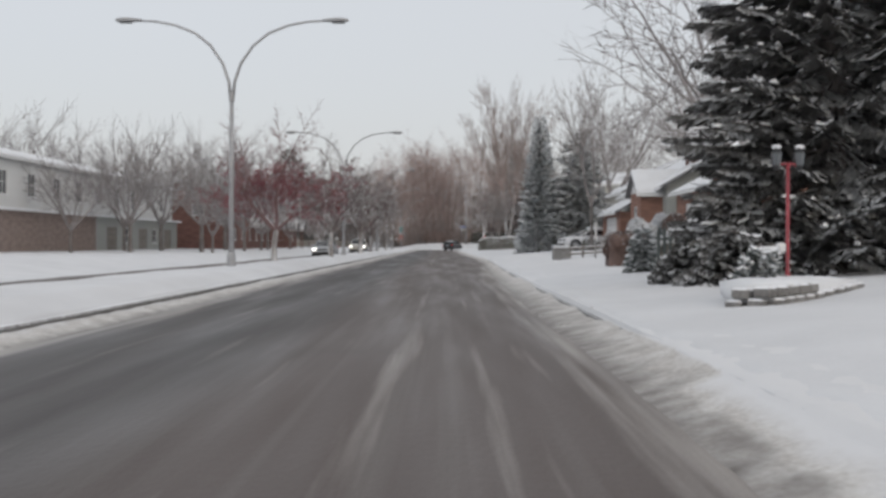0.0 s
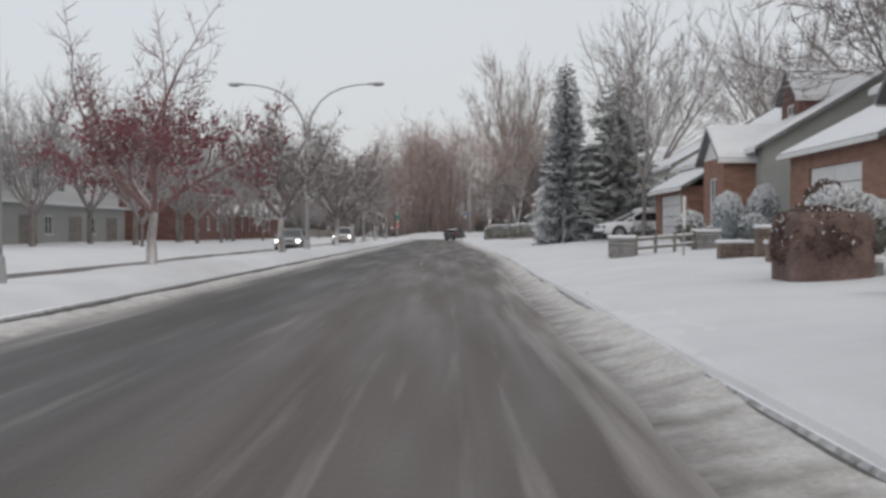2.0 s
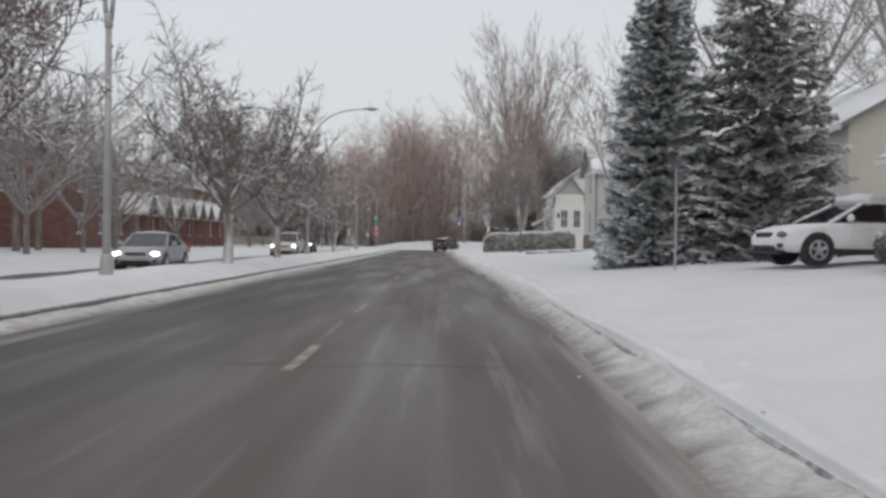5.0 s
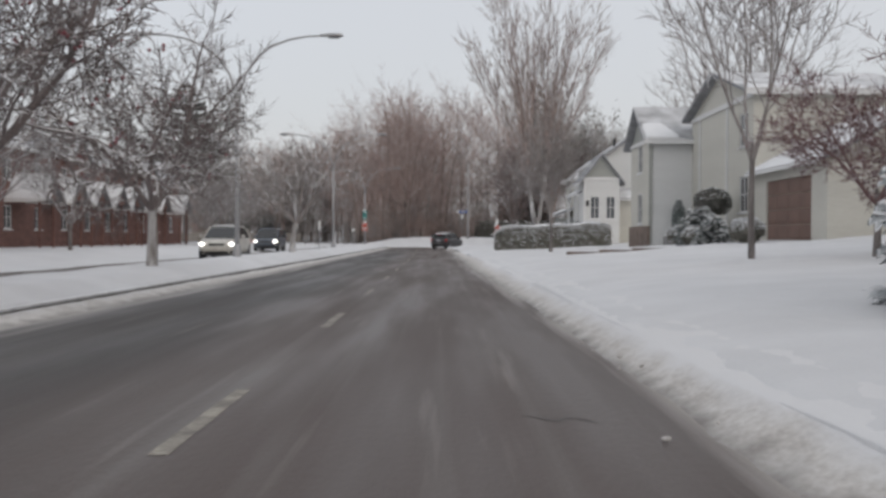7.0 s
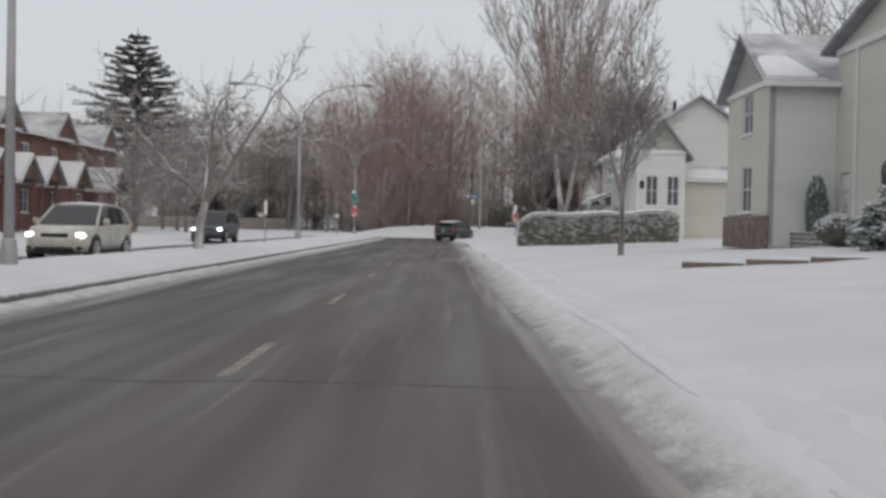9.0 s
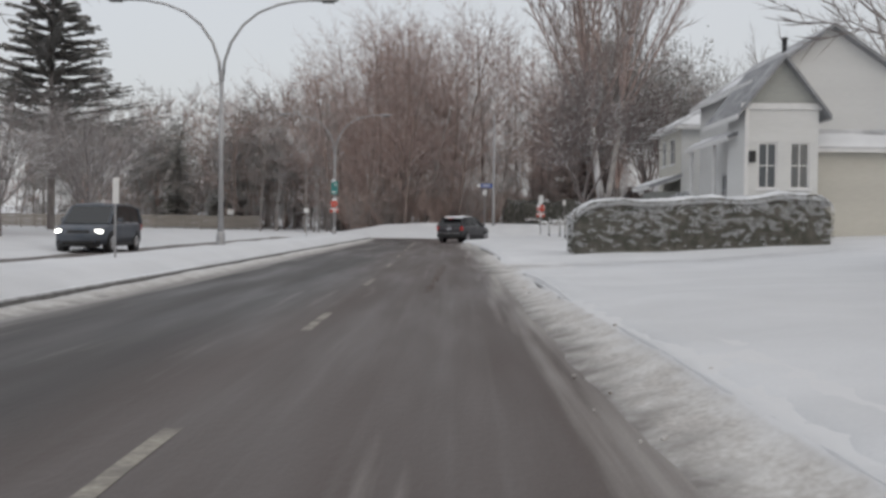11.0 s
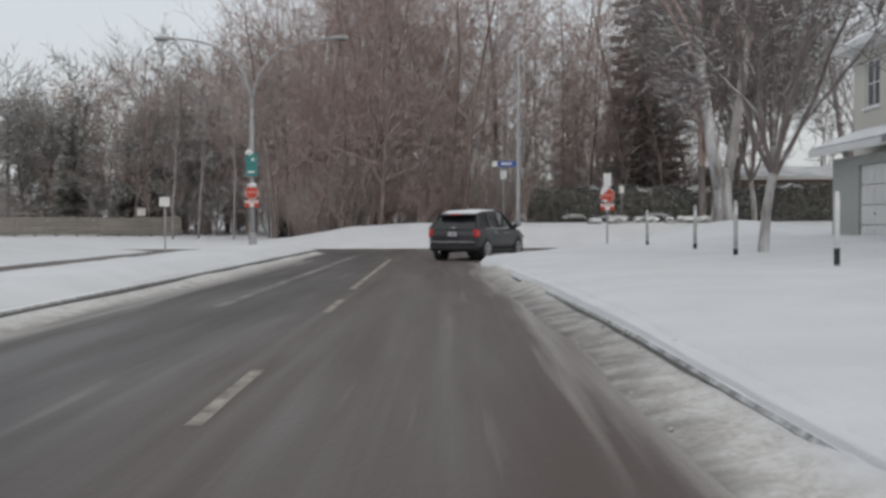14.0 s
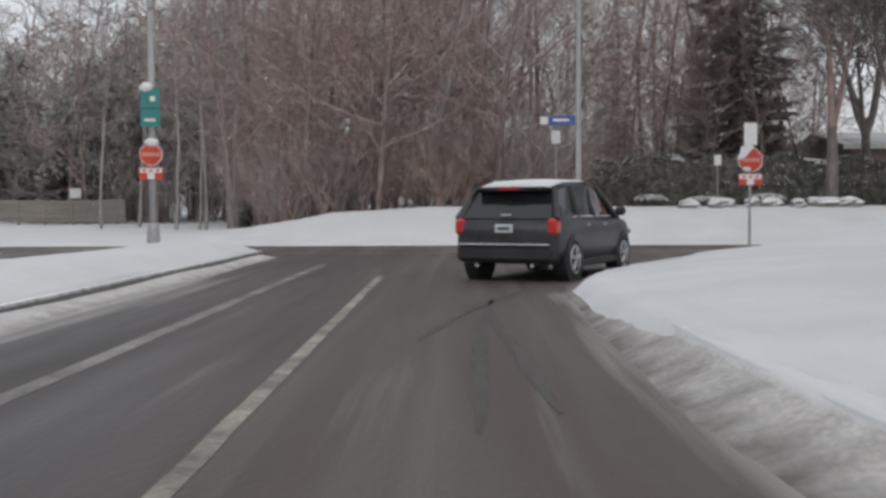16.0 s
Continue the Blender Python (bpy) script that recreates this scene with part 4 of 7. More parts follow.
# the great twin-stemmed tree by the corner
big = thing("bare_tree", "very tall bare tree with two white-flecked stems and upswept branches", "bare tree")
rng = random.Random(4)
t, c = Mesh(), Mesh()
o = dict(up=0.03, wild=0.07, kids=(2, 5, 4, 4), angle=(14, 32), shrink=(0.5, 0.75), thin=0.02, ends=[])
o["from"] = 0.35
t.tube([(0, 0, -0.5), (0, 0, 0.1), (0, 0, 0.8), (0.02, 0, 1.6), (0.03, 0, 2.1)], [0.62, 0.44, 0.36, 0.32, 0.22], 10)
for s, r in ((-1, 0.25), (1, 0.22)):
    pts = [(s * 0.10, 0, 1.3), (s * 0.40, 0, 2.7), (s * 0.85, 0.1 * s, 5.4), (s * 1.25, 0.2 * s, 9.0)]
    part("stem", Mesh().tube(pts, [r * 1.05, r * 0.9, r * 0.75, r * 0.58], 9), M_BARK_SNOWY if s < 0 else M_BARK_PALE, big, "stem white with blown snow" if s < 0 else "brown-grey stem", True)
    for k in range(10):
        # long limbs fan out of each stem, the outer ones lower down and more spread
        a, lean = k * 2.4 + s, 0.06 + 0.62 * (k / 9) ** 0.9
        p = Vector(pts[3]).lerp(Vector(pts[2]), 0.9 * k / 9)
        d = Vector((lean * math.cos(a) + 0.12 * s, lean * math.sin(a), 1)).normalized()
        reach = (13.5 - 2.5 * k / 9) * rng.uniform(0.93, 1.07)
        path, v = twig_path(rng, p, d, reach, 6, 0.012, 0.05)
        rad = r * (0.46 - 0.18 * k / 9)
        part("limb", Mesh().tube(path, [rad * (1 - 0.7 * i / 6) for i in range(7)], 6, cap=False), M_TWIG_BROWN, big, smooth=True)
        for i in range(2, 7):
            for j in range(2 if i < 5 else 3):
                u = path[i - 1].lerp(path[i], rng.random()) if i < 6 or j else path[6]
                side = Vector((rng.uniform(-1, 1), rng.uniform(-1, 1), rng.uniform(0, 0.3)))
                grow(rng, c, u, (v + side * (0.5 if j or i < 6 else 0.05)).normalized(), reach * rng.uniform(0.17, 0.26), rad * 0.22, 2, o)
part("trunk", t, M_BARK_SNOWY, big, "trunk plastered with blown snow", True)
part("crown", c, M_TWIG_FAWN, big)
put(big, 11.0, 197.8, 12, 1.1)

# crab trees on the median, one still full of red fruit
CRAB = dict(fork=0.25, stems=5, spread=54, depth=4, kids=(2, 9, 5, 4), angle=(28, 66), shrink=(0.5, 0.78), up=0.032, wild=0.22, thin=0.0115)


def fruit(tree, ends, seed, share, r=0.04):
    rng, g = random.Random(seed), Mesh()
    for p in ends:
        if rng.random() < share and 2.0 < p.z < 3.8 + rng.uniform(0, 1.0):
            for k in range(3):
                q = p + Vector((rng.uniform(-0.12, 0.12), rng.uniform(-0.12, 0.12), rng.uniform(-0.14, 0.06)))
                s = r * rng.uniform(0.7, 1.4)
                g.add([(q.x - s, q.y, q.z), (q.x + s, q.y, q.z), (q.x, q.y - s, q.z), (q.x, q.y + s, q.z), (q.x, q.y, q.z - s), (q.x, q.y, q.z + s)], [(0, 2, 5), (2, 1, 5), (1, 3, 5), (3, 0, 5), (2, 0, 4), (1, 2, 4), (3, 1, 4), (0, 3, 4)])
    tagged(part("fruit", g, M_BERRY, tree, "clusters of dark red fruit"), kind="stuff")


crab_red, ends = bare_tree("crab_apple_tree", 21, 6.2, 0.13, "crab apple tree full of dark red fruit on the median", twig=M_TWIG_RED, category="fruit tree", bark=M_BARK_SNOWY, lean=0.06, **dict(CRAB, spread=48, up=0.05, kids=(2, 7, 4, 3)))
fruit(crab_red, ends, 3, 0.42, 0.036)
put(crab_red, -7.95, 48.9, 5, 0.95)
crab, ends = bare_tree("crab_apple_tree", 22, 6.6, 0.14, "bare crab apple tree with snowy crooked branches on the median", twig=M_TWIG_DARK, category="fruit tree", bark=M_BARK_SNOWY, **CRAB)
fruit(crab, ends, 5, 0.012, 0.03)
put(crab, -7.45, 91.8, 0, 1.18)
again(crab, -7.4, 103.6, 130, 0.98)
crab3, ends = bare_tree("crab_apple_tree", 25, 6.0, 0.13, "leaning bare crab apple tree with a snowy low fork", category="fruit tree", bark=M_BARK_SNOWY, twig=M_TWIG, lean=0.14, **dict(CRAB, kids=(2, 6, 4, 3)))
put(crab3, -7.5, 131.9, 20, 1.08)
tagged(again(crab, -7.4, 68.0, 250, 1.0), "bare crab apple tree with snowy crooked branches on the median")

# trees in front of the houses on the right
LAWN = dict(fork=0.28, stems=4, spread=24, depth=4, kids=(2, 5, 3, 3), angle=(20, 42), shrink=(0.55, 0.8), up=0.05, wild=0.11)
lawn_a, _ = bare_tree("bare_tree", 31, 9.5, 0.08, "slim bare tree with upright branches on a snowy lawn", **LAWN)
put(lawn_a, 8.35, 102.2, 15)
lawn_b, _ = bare_tree("bare_tree", 32, 5.6, 0.085, "small bare tree with dense reddish twigs on a snowy lawn", twig=M_TWIG_RED, **CRAB)
put(lawn_b, 9.9, 98.0, 60, 0.9)
lawn_c, _ = bare_tree("bare_tree", 38, 6.3, 0.085, "slim bare vase-shaped tree on a snowy lawn", **dict(LAWN, spread=17, stems=5, kids=(2, 6, 4, 3)))
put(lawn_c, 6.1, 131.5, 0)
lawn_d, _ = bare_tree("bare_tree", 34, 10.0, 0.105, label="dark bare tree with wide crooked branches near the corner", bark=M_BARK_SNOWY, twig=M_TWIG_DARK, fork=0.19, stems=5, spread=32, depth=4, kids=(2, 6, 5, 4), angle=(25, 52), up=0.03, wild=0.18, lean=0.12, thin=0.013)
put(lawn_d, 6.95, 177.7, 0)
again(lawn_d, 17.8, 217.5, 200, 1.35, "dark bare tree with crooked wide branches behind the hedge")
again(lawn_d, 18.0, 62.0, 40, 1.5, "bare tree with crooked snowy branches between two houses")
again(lawn_a, 9.3, 72.4, 200, 1.15, "tall bare tree with pale snowy branches beside a driveway")
lawn_e, _ = bare_tree("bare_tree", 37, 11.5, 0.17, "wide bare tree with crooked snowy branches behind the large spruce", fork=0.3, stems=5, spread=50, depth=4, kids=(2, 4, 3, 3), angle=(25, 55), up=0.02, wild=0.22, thin=0.016, twig=M_TWIG_GREY)
put(lawn_e, 9.9, 37.6, 20)
tall, _ = bare_tree("bare_tree", 35, 17.0, 0.28, "tall bare tree rising behind the houses", fork=0.25, stems=5, spread=26, depth=4, kids=(2, 6, 3, 3), angle=(20, 45), up=0.045, wild=0.12, thin=0.018)
put(tall, 22.0, 90.0, 0, 0.82)
for x, y, a, s in ((27, 112, 50, 1.0), (24, 160, 110, 1.1), (15, 100, 170, 0.85), (33, 75, 230, 0.65), (36, 58, 20, 0.7), (28, 182, 300, 0.95), (40, 130, 77, 1.1), (32, 205, 140, 1.0), (19, 226, 80, 0.85), (31, 222, 210, 0.95), (22, 214, 260, 0.8)):
    again(tall, x, y, a, s)

bushy, _ = bare_tree("bare_tree", 36, 13.0, 0.2, "bare round-crowned tree with dense grey twigs", fork=0.22, stems=6, spread=42, depth=3, kids=(2, 8, 5, 4), angle=(22, 50), up=0.03, wild=0.14, thin=0.018, twig=M_TWIG_GREY)
put(bushy, -24.5, 84.0, 0, 0.82)
# trees beyond the far carriageway on the left
LEFT_TREES = [(-21, 93, 10, 0.86), (-19.4, 104, 40, 0.72), (-22.6, 111, 70, 0.98), (-26.0, 99, 70, 0.9), (-19.6, 119, 20, 0.78), (-27.0, 91, 140, 0.7), (-24.0, 118, 200, 0.9), (-18.6, 86, 300, 0.5), (-44, 150, 120, 1.0), (-20, 168, 215, 0.52), (-21, 183, 60, 0.62), (-24, 190, 160, 0.75), (-45, 130, 90, 1.2), (-33, 190, 12, 0.88), (-42, 185, 77, 0.94), (-48, 170, 200, 1.0), (-18.6, 176, 100, 0.6), (-21.5, 126, 31, 0.62), (-27, 78, 77, 0.6), (-19.0, 111, 222, 0.6), (-46, 112, 19, 1.2), (-47, 98, 88, 1.15), (-46, 84, 160, 1.1), (-18.9, 131, 150, 0.5)]
for x, y, a, s in LEFT_TREES:
    again(bushy, x, y, a, s, "bare tree with misty grey twigs beyond the far carriageway")

# ---- the wood at the end of the street ----
def wood_tree(seed, h, twig, label, limbs=24, low=0.12, reach=0.30, thin=0.016, bark=None):
    """A forest tree: one long leader with limbs all the way up."""
    rng = random.Random(seed)
    tree = thing("woodland_tree", label, "woodland tree", group="wood at the end of the street")
    t, c = Mesh(), Mesh()
    o = dict(up=0.035, wild=0.16, kids=(2, 6, 5), angle=(26, 62), shrink=(0.45, 0.75), thin=thin, ends=[])
    o["from"] = 0.2
    r0 = 0.0058 * h
    pts, v = [Vector((0, 0, -0.4))], Vector((rng.uniform(-0.06, 0.06), rng.uniform(-0.06, 0.06), 1))
    for i in range(8):
        v = (v + Vector((rng.uniform(-0.08, 0.08), rng.uniform(-0.08, 0.08), 0.05))).normalized()
        pts.append(pts[-1] + v * (h * 0.98 / 8))
    t.tube(pts, [r0 * 1.25] + [r0 * (1 - i / 8.5) + 0.012 for i in range(8)], 6, cap=False)
    for k in range(limbs):
        u = low + (0.97 - low) * (k + rng.random()) / limbs
        i = min(7, int(u * 8))
        q = pts[i].lerp(pts[i + 1], u * 8 - i)
        a, e = rng.uniform(0, 6.28), radians(rng.uniform(16, 54))
        d = Vector((math.cos(a) * math.cos(e), math.sin(a) * math.cos(e), math.sin(e)))
        big_limb = 1.5 if rng.random() < 0.15 else 1.0
        grow(rng, c, q, d, h * reach * big_limb * rng.uniform(0.5, 1.0) * (1.05 - 0.5 * u), max(0.02, r0 * (0.55 - 0.4 * u)), 2, o)
    part("trunk", t, bark or M_BARK_WOOD, tree)
    part("crown", c, twig, tree)
    return tree


def thicket(seed, h, twig):
    """Undergrowth of many thin stems."""
    rng = random.Random(seed)
    b = thing("undergrowth", "tangle of thin brown stems at the wood's edge", "undergrowth", group="undergrowth of the wood")
    c = Mesh()
    o = dict(up=0.06, wild=0.2, kids=(2, 7, 5), angle=(20, 55), shrink=(0.4, 0.7), thin=0.011, ends=[])
    o["from"] = 0.15
    for k in range(17):
        a, e = rng.uniform(0, 6.28), radians(rng.uniform(45, 88))
        p = Vector((rng.uniform(-0.9, 0.9), rng.uniform(-0.9, 0.9), -0.1))
        grow(rng, c, p, Vector((math.cos(a) * math.cos(e), math.sin(a) * math.cos(e), math.sin(e))), h * rng.uniform(0.35, 0.6), 0.022, 1 + (k % 2), o)
    part("stems", c, twig, b)
    return b


def skyline(x, y, h, size):
    """The wood is lower towards its left end."""
    d = y - 142
    return min(size, (1.3 + d * lerp(x / d, [(-0.42, 0.103), (-0.29, 0.128), (-0.24, 0.165), (-0.19, 0.205)])) / h) if x / d < -0.19 else size


WOOD = [wood_tree(41, 19.5, M_TWIG_BROWN, "slender bare woodland tree with brown twigs"), wood_tree(42, 21.5, M_TWIG_BROWN, "tall bare woodland tree with brown twigs"), wood_tree(43, 16.5, M_TWIG_BROWN, "bare woodland tree with many low brown limbs", 26, 0.06, 0.3), wood_tree(44, 20.5, M_TWIG_BROWN, "slender bare woodland tree with brown twigs", 22, 0.2), wood_tree(45, 14.0, M_TWIG, "young bare woodland tree with grey twigs", 22, 0.08, 0.26)]
BRUSH = [thicket(51, 4.5, M_BRUSH), thicket(52, 3.6, M_BRUSH), thicket(53, 5.2, M_TWIG)]
FAR = [wood_tree(71, 17, M_TWIG, "distant bare tree on the skyline", 9, 0.1, 0.32, 0.04), wood_tree(72, 15, M_TWIG_BROWN, "distant bare tree on the skyline", 9, 0.1, 0.34, 0.04)]
rng = random.Random(77)
spots = []
while len(spots) < 100:
    near = len(spots) < 74
    x, y = (rng.uniform(-26, 26) if rng.random() < 0.55 else rng.uniform(-48, 48)), (rng.uniform(217.5, 240) if near else rng.uniform(238, 275))
    if 1 < x < 16 and rng.random() < 0.6:
        continue
    if all((x - a) ** 2 + (y - b) ** 2 > 2.2 for a, b in spots) and not (-62 < x < -11 and y < 237) and not (x > 4 and y < 224.5) and not (x > 17 and y < 240):
        spots.append((x, y))
for i in range(18):
    spots.append((-27 + 1.0 * i + rng.uniform(-0.5, 0.5), rng.uniform(238.5, 250)))
for i, (x, y) in enumerate(spots):
    w = WOOD[i % 5]
    s = rng.uniform(0.72, 1.05) * (max(0.72, 1.12 - 0.016 * abs(x + 3)) if x > -15 else max(0.62, 0.92 + 0.02 * (x + 15)))
    if y > 238 and i % 3:
        w, s = FAR[i % 2], s * 1.15
    s = skyline(x, y, 17.0 if y > 238 and i % 3 else (19.5, 21.5, 16.5, 20.5, 14.0)[i % 5], s)
    if i < 5:
        put(w, x, y, rng.uniform(0, 360), s)
    else:
        again(w, x, y, rng.uniform(0, 360), s)
for i in range(85):
    x, y = rng.uniform(-44, 18), rng.uniform(219, 250)
    while (-62 < x < -11 and y < 238) or (x > 4 and y < 224.5):
        x, y = rng.uniform(-44, 18), rng.uniform(219, 250)
    b = BRUSH[i % 3]
    if i < 3:
        put(b, x, y, rng.uniform(0, 360), 1.0)
    else:
        again(b, x, y, rng.uniform(0, 360), rng.uniform(0.8, 1.5))
for i in range(36):
    x, y = rng.uniform(-9.5, 4.0), rng.uniform(217.2, 222.0)
    again(BRUSH[i % 3], x, y, rng.uniform(0, 360), rng.uniform(0.8, 1.35))
for i in range(12):
    x, y = -31 + 1.6 * i + rng.uniform(-0.6, 0.6), rng.uniform(239, 258)
    again(WOOD[4 if i % 2 else 2], x, y, rng.uniform(0, 360), skyline(x, y, 15.5, rng.uniform(0.7, 0.85) * (1.0 + 0.02 * i)))
for i in range(11):
    x, y = 3.5 + 1.5 * i + rng.uniform(-0.6, 0.6), rng.uniform(240, 268)
    again(WOOD[(0, 1, 3)[i % 3]], x, y, rng.uniform(0, 360), rng.uniform(0.9, 1.15))
birch = wood_tree(46, 13.0, M_TWIG, "slender pale-barked tree at the edge of the wood", 13, 0.4, 0.2, 0.014, M_BARK_PALE)
put(birch, -13.6, 221.0, 0, 0.9)
for i, (x, y) in enumerate(((-13.0, 223.0), (-12.4, 221.8), (-11.9, 224.5), (-11.3, 222.4), (-10.8, 221.0), (-18.6, 226.0), (-17.6, 229.0), (3.2, 219.0), (5.5, 226.0), (2.0, 223.5))):
    again(birch, x, y, 50 * i, 0.85 + 0.06 * (i % 4))
put(FAR[0], -95, 290, 0, 0.9)
put(FAR[1], 70, 292, 0, 0.9)
for i in range(30):
    x = -150 + 10.0 * i + rng.uniform(-2, 2)
    y = 300 + rng.uniform(-8, 14)
    again(FAR[i % 2], x, y, rng.uniform(0, 360), rng.uniform(0.8, 1.1))
for i in range(36):
    x, y = rng.uniform(-75, -15), rng.uniform(240, 285)
    again(FAR[i % 2], x, y, rng.uniform(0, 360), skyline(x, y, 16.0, rng.uniform(0.75, 1.15)), "bare tree with misty twigs beyond the junction")


def dense_tree(seed, h, label):
    """A tree whose crown is a dull mass of small leaves in uneven clumps."""
    rng = random.Random(seed)
    tree = thing("evergreen_tree", label, "evergreen tree")
    t, g = Mesh(), Mesh()
    t.tube([(0, 0, -0.3), (0.1, 0, h * 0.4), (0, 0.1, h * 0.9)], [0.2, 0.14, 0.03], 7)
    for i in range(46):
        u = rng.uniform(0.12, 1.0)
        a, r = rng.uniform(0, 6.28), 0.27 * h * math.sqrt(rng.random()) * math.sin(math.pi * min(0.93, 0.2 + 0.75 * u)) ** 0.8
        c = Vector((r * math.cos(a), r * math.sin(a), u * h * 0.95))
        t.tube([(0, 0, c.z * 0.75), tuple(c)], [0.05, 0.015], 3, cap=False)
        cr_ = rng.uniform(0.6, 1.35)
        for k in range(38):
            d = Vector((rng.gauss(0, 1), rng.gauss(0, 1), rng.gauss(0, 0.8)))
            q = c + d * cr_ * 0.48
            e1 = Vector((rng.uniform(-1, 1), rng.uniform(-1, 1), rng.uniform(-1, 0.4))).normalized() * rng.uniform(0.18, 0.42)
            e2 = e1.cross(Vector((rng.uniform(-1, 1), rng.uniform(-1, 1), 1))).normalized() * 0.10
            g.add([tuple(q - e2), tuple(q + e1 * 0.6 - e2), tuple(q + e1), tuple(q + e1 * 0.5 + e2)], [(0, 1, 2, 3)])
    part("trunk", t, M_BARK, tree)
    tagged(part("foliage", g, M_EVERGREEN, tree, "dull mass of small leaves"), kind="stuff")
    return tree


leaner = thing("leaning_tree", "pale bare trunk leaning across the dark wood", "bare tree", (-2.4, 219.5, ground_z(-2.4, 219.5) - 0.3))
part("trunk", Mesh().tube([(0, 0, 0), (0.25, 0, 2.2), (1.0, 0.2, 5.0), (1.5, 0.3, 7.6), (2.3, 0.5, 11.0)], [0.2, 0.17, 0.14, 0.11, 0.05], 8), M_TWIG, leaner, smooth=True)
for p, q in (((1.0, 0.2, 5.0), (0.1, 0.0, 8.6)), ((1.5, 0.3, 7.6), (3.4, 0.2, 10.2)), ((0.25, 0, 2.2), (1.6, -0.3, 5.0))):
    part("limb", Mesh().tube([p, tuple((Vector(p) + Vector(q)) / 2 + Vector((0.1, 0, 0.1))), q], [0.09, 0.06, 0.025], 6), M_TWIG, leaner)

DENSE = [dense_tree(81, 11.0, "dull dense evergreen tree beyond the junction"), dense_tree(82, 9.0, "dull dense evergreen tree beyond the junction")]
put(DENSE[0], -24.0, 240.0, 0, 1.0)
put(DENSE[1], -17.5, 241.0, 0, 1.0)
for i in range(16):
    x, y = -68 + 3.3 * i + rng.uniform(-1, 1), 241 + rng.uniform(0, 14)
    again(DENSE[i % 2], x, y, rng.uniform(0, 360), rng.uniform(0.7, 1.25))
for i in range(8):
    x, y = -46 + 3.2 * i + rng.uniform(-1, 1), 250 + rng.uniform(0, 12)
    again(DENSE[i % 2], x, y, rng.uniform(0, 360), rng.uniform(1.2, 1.5))
for i in range(26):
    x, y = rng.uniform(-110, -50), 60 + 8.0 * i + rng.uniform(-3, 3)
    again(FAR[i % 2], x, y, rng.uniform(0, 360), rng.uniform(0.6, 0.9), "distant bare tree behind the houses")
for i in range(16):
    x, y = rng.uniform(45, 80), 50 + 11 * i
    again(FAR[i % 2], x, y, rng.uniform(0, 360), rng.uniform(0.75, 1.0), "distant bare tree behind the houses")



# ---- houses ----
def wall_panel(a, b, z0, z1, holes, depth=0.22):
    """A wall from a to b in plan (outside on its right), with openings (u0, u1, z0, z1) cut through it."""
    a, b = Vector((*a, 0)), Vector((*b, 0))
    d = b - a
    length = d.length
    d.normalize()
    inward = Vector((-d.y, d.x, 0)) * depth
    us = sorted({0.0, length, *[h[0] for h in holes], *[h[1] for h in holes]})
    zs = sorted({z0, z1, *[h[2] for h in holes], *[h[3] for h in holes]})
    g = Mesh()

    def quad(p, q, r, s):
        g.add([tuple(p), tuple(q), tuple(r), tuple(s)], [(0, 1, 2, 3)])

    def at(u, z, back=0.0):
        return a + d * u + inward * back + Vector((0, 0, z))

    for i in range(len(us) - 1):
        for j in range(len(zs) - 1):
            um, zm = (us[i] + us[i + 1]) / 2, (zs[j] + zs[j + 1]) / 2
            if not any(h[0] < um < h[1] and h[2] < zm < h[3] for h in holes):
                quad(at(us[i], zs[j]), at(us[i + 1], zs[j]), at(us[i + 1], zs[j + 1]), at(us[i], zs[j + 1]))
                quad(at(us[i + 1], zs[j], 1), at(us[i], zs[j], 1), at(us[i], zs[j + 1], 1), at(us[i + 1], zs[j + 1], 1))
    for u0, u1, h0, h1 in holes:
        quad(at(u0, h0), at(u0, h0, 1), at(u1, h0, 1), at(u1, h0))
        quad(at(u0, h1), at(u1, h1), at(u1, h1, 1), at(u0, h1, 1))
        quad(at(u0, h0), at(u0, h1), at(u0, h1, 1), at(u0, h0, 1))
        quad(at(u1, h0), at(u1, h0, 1), at(u1, h1, 1), at(u1, h1))
    return g, a, d


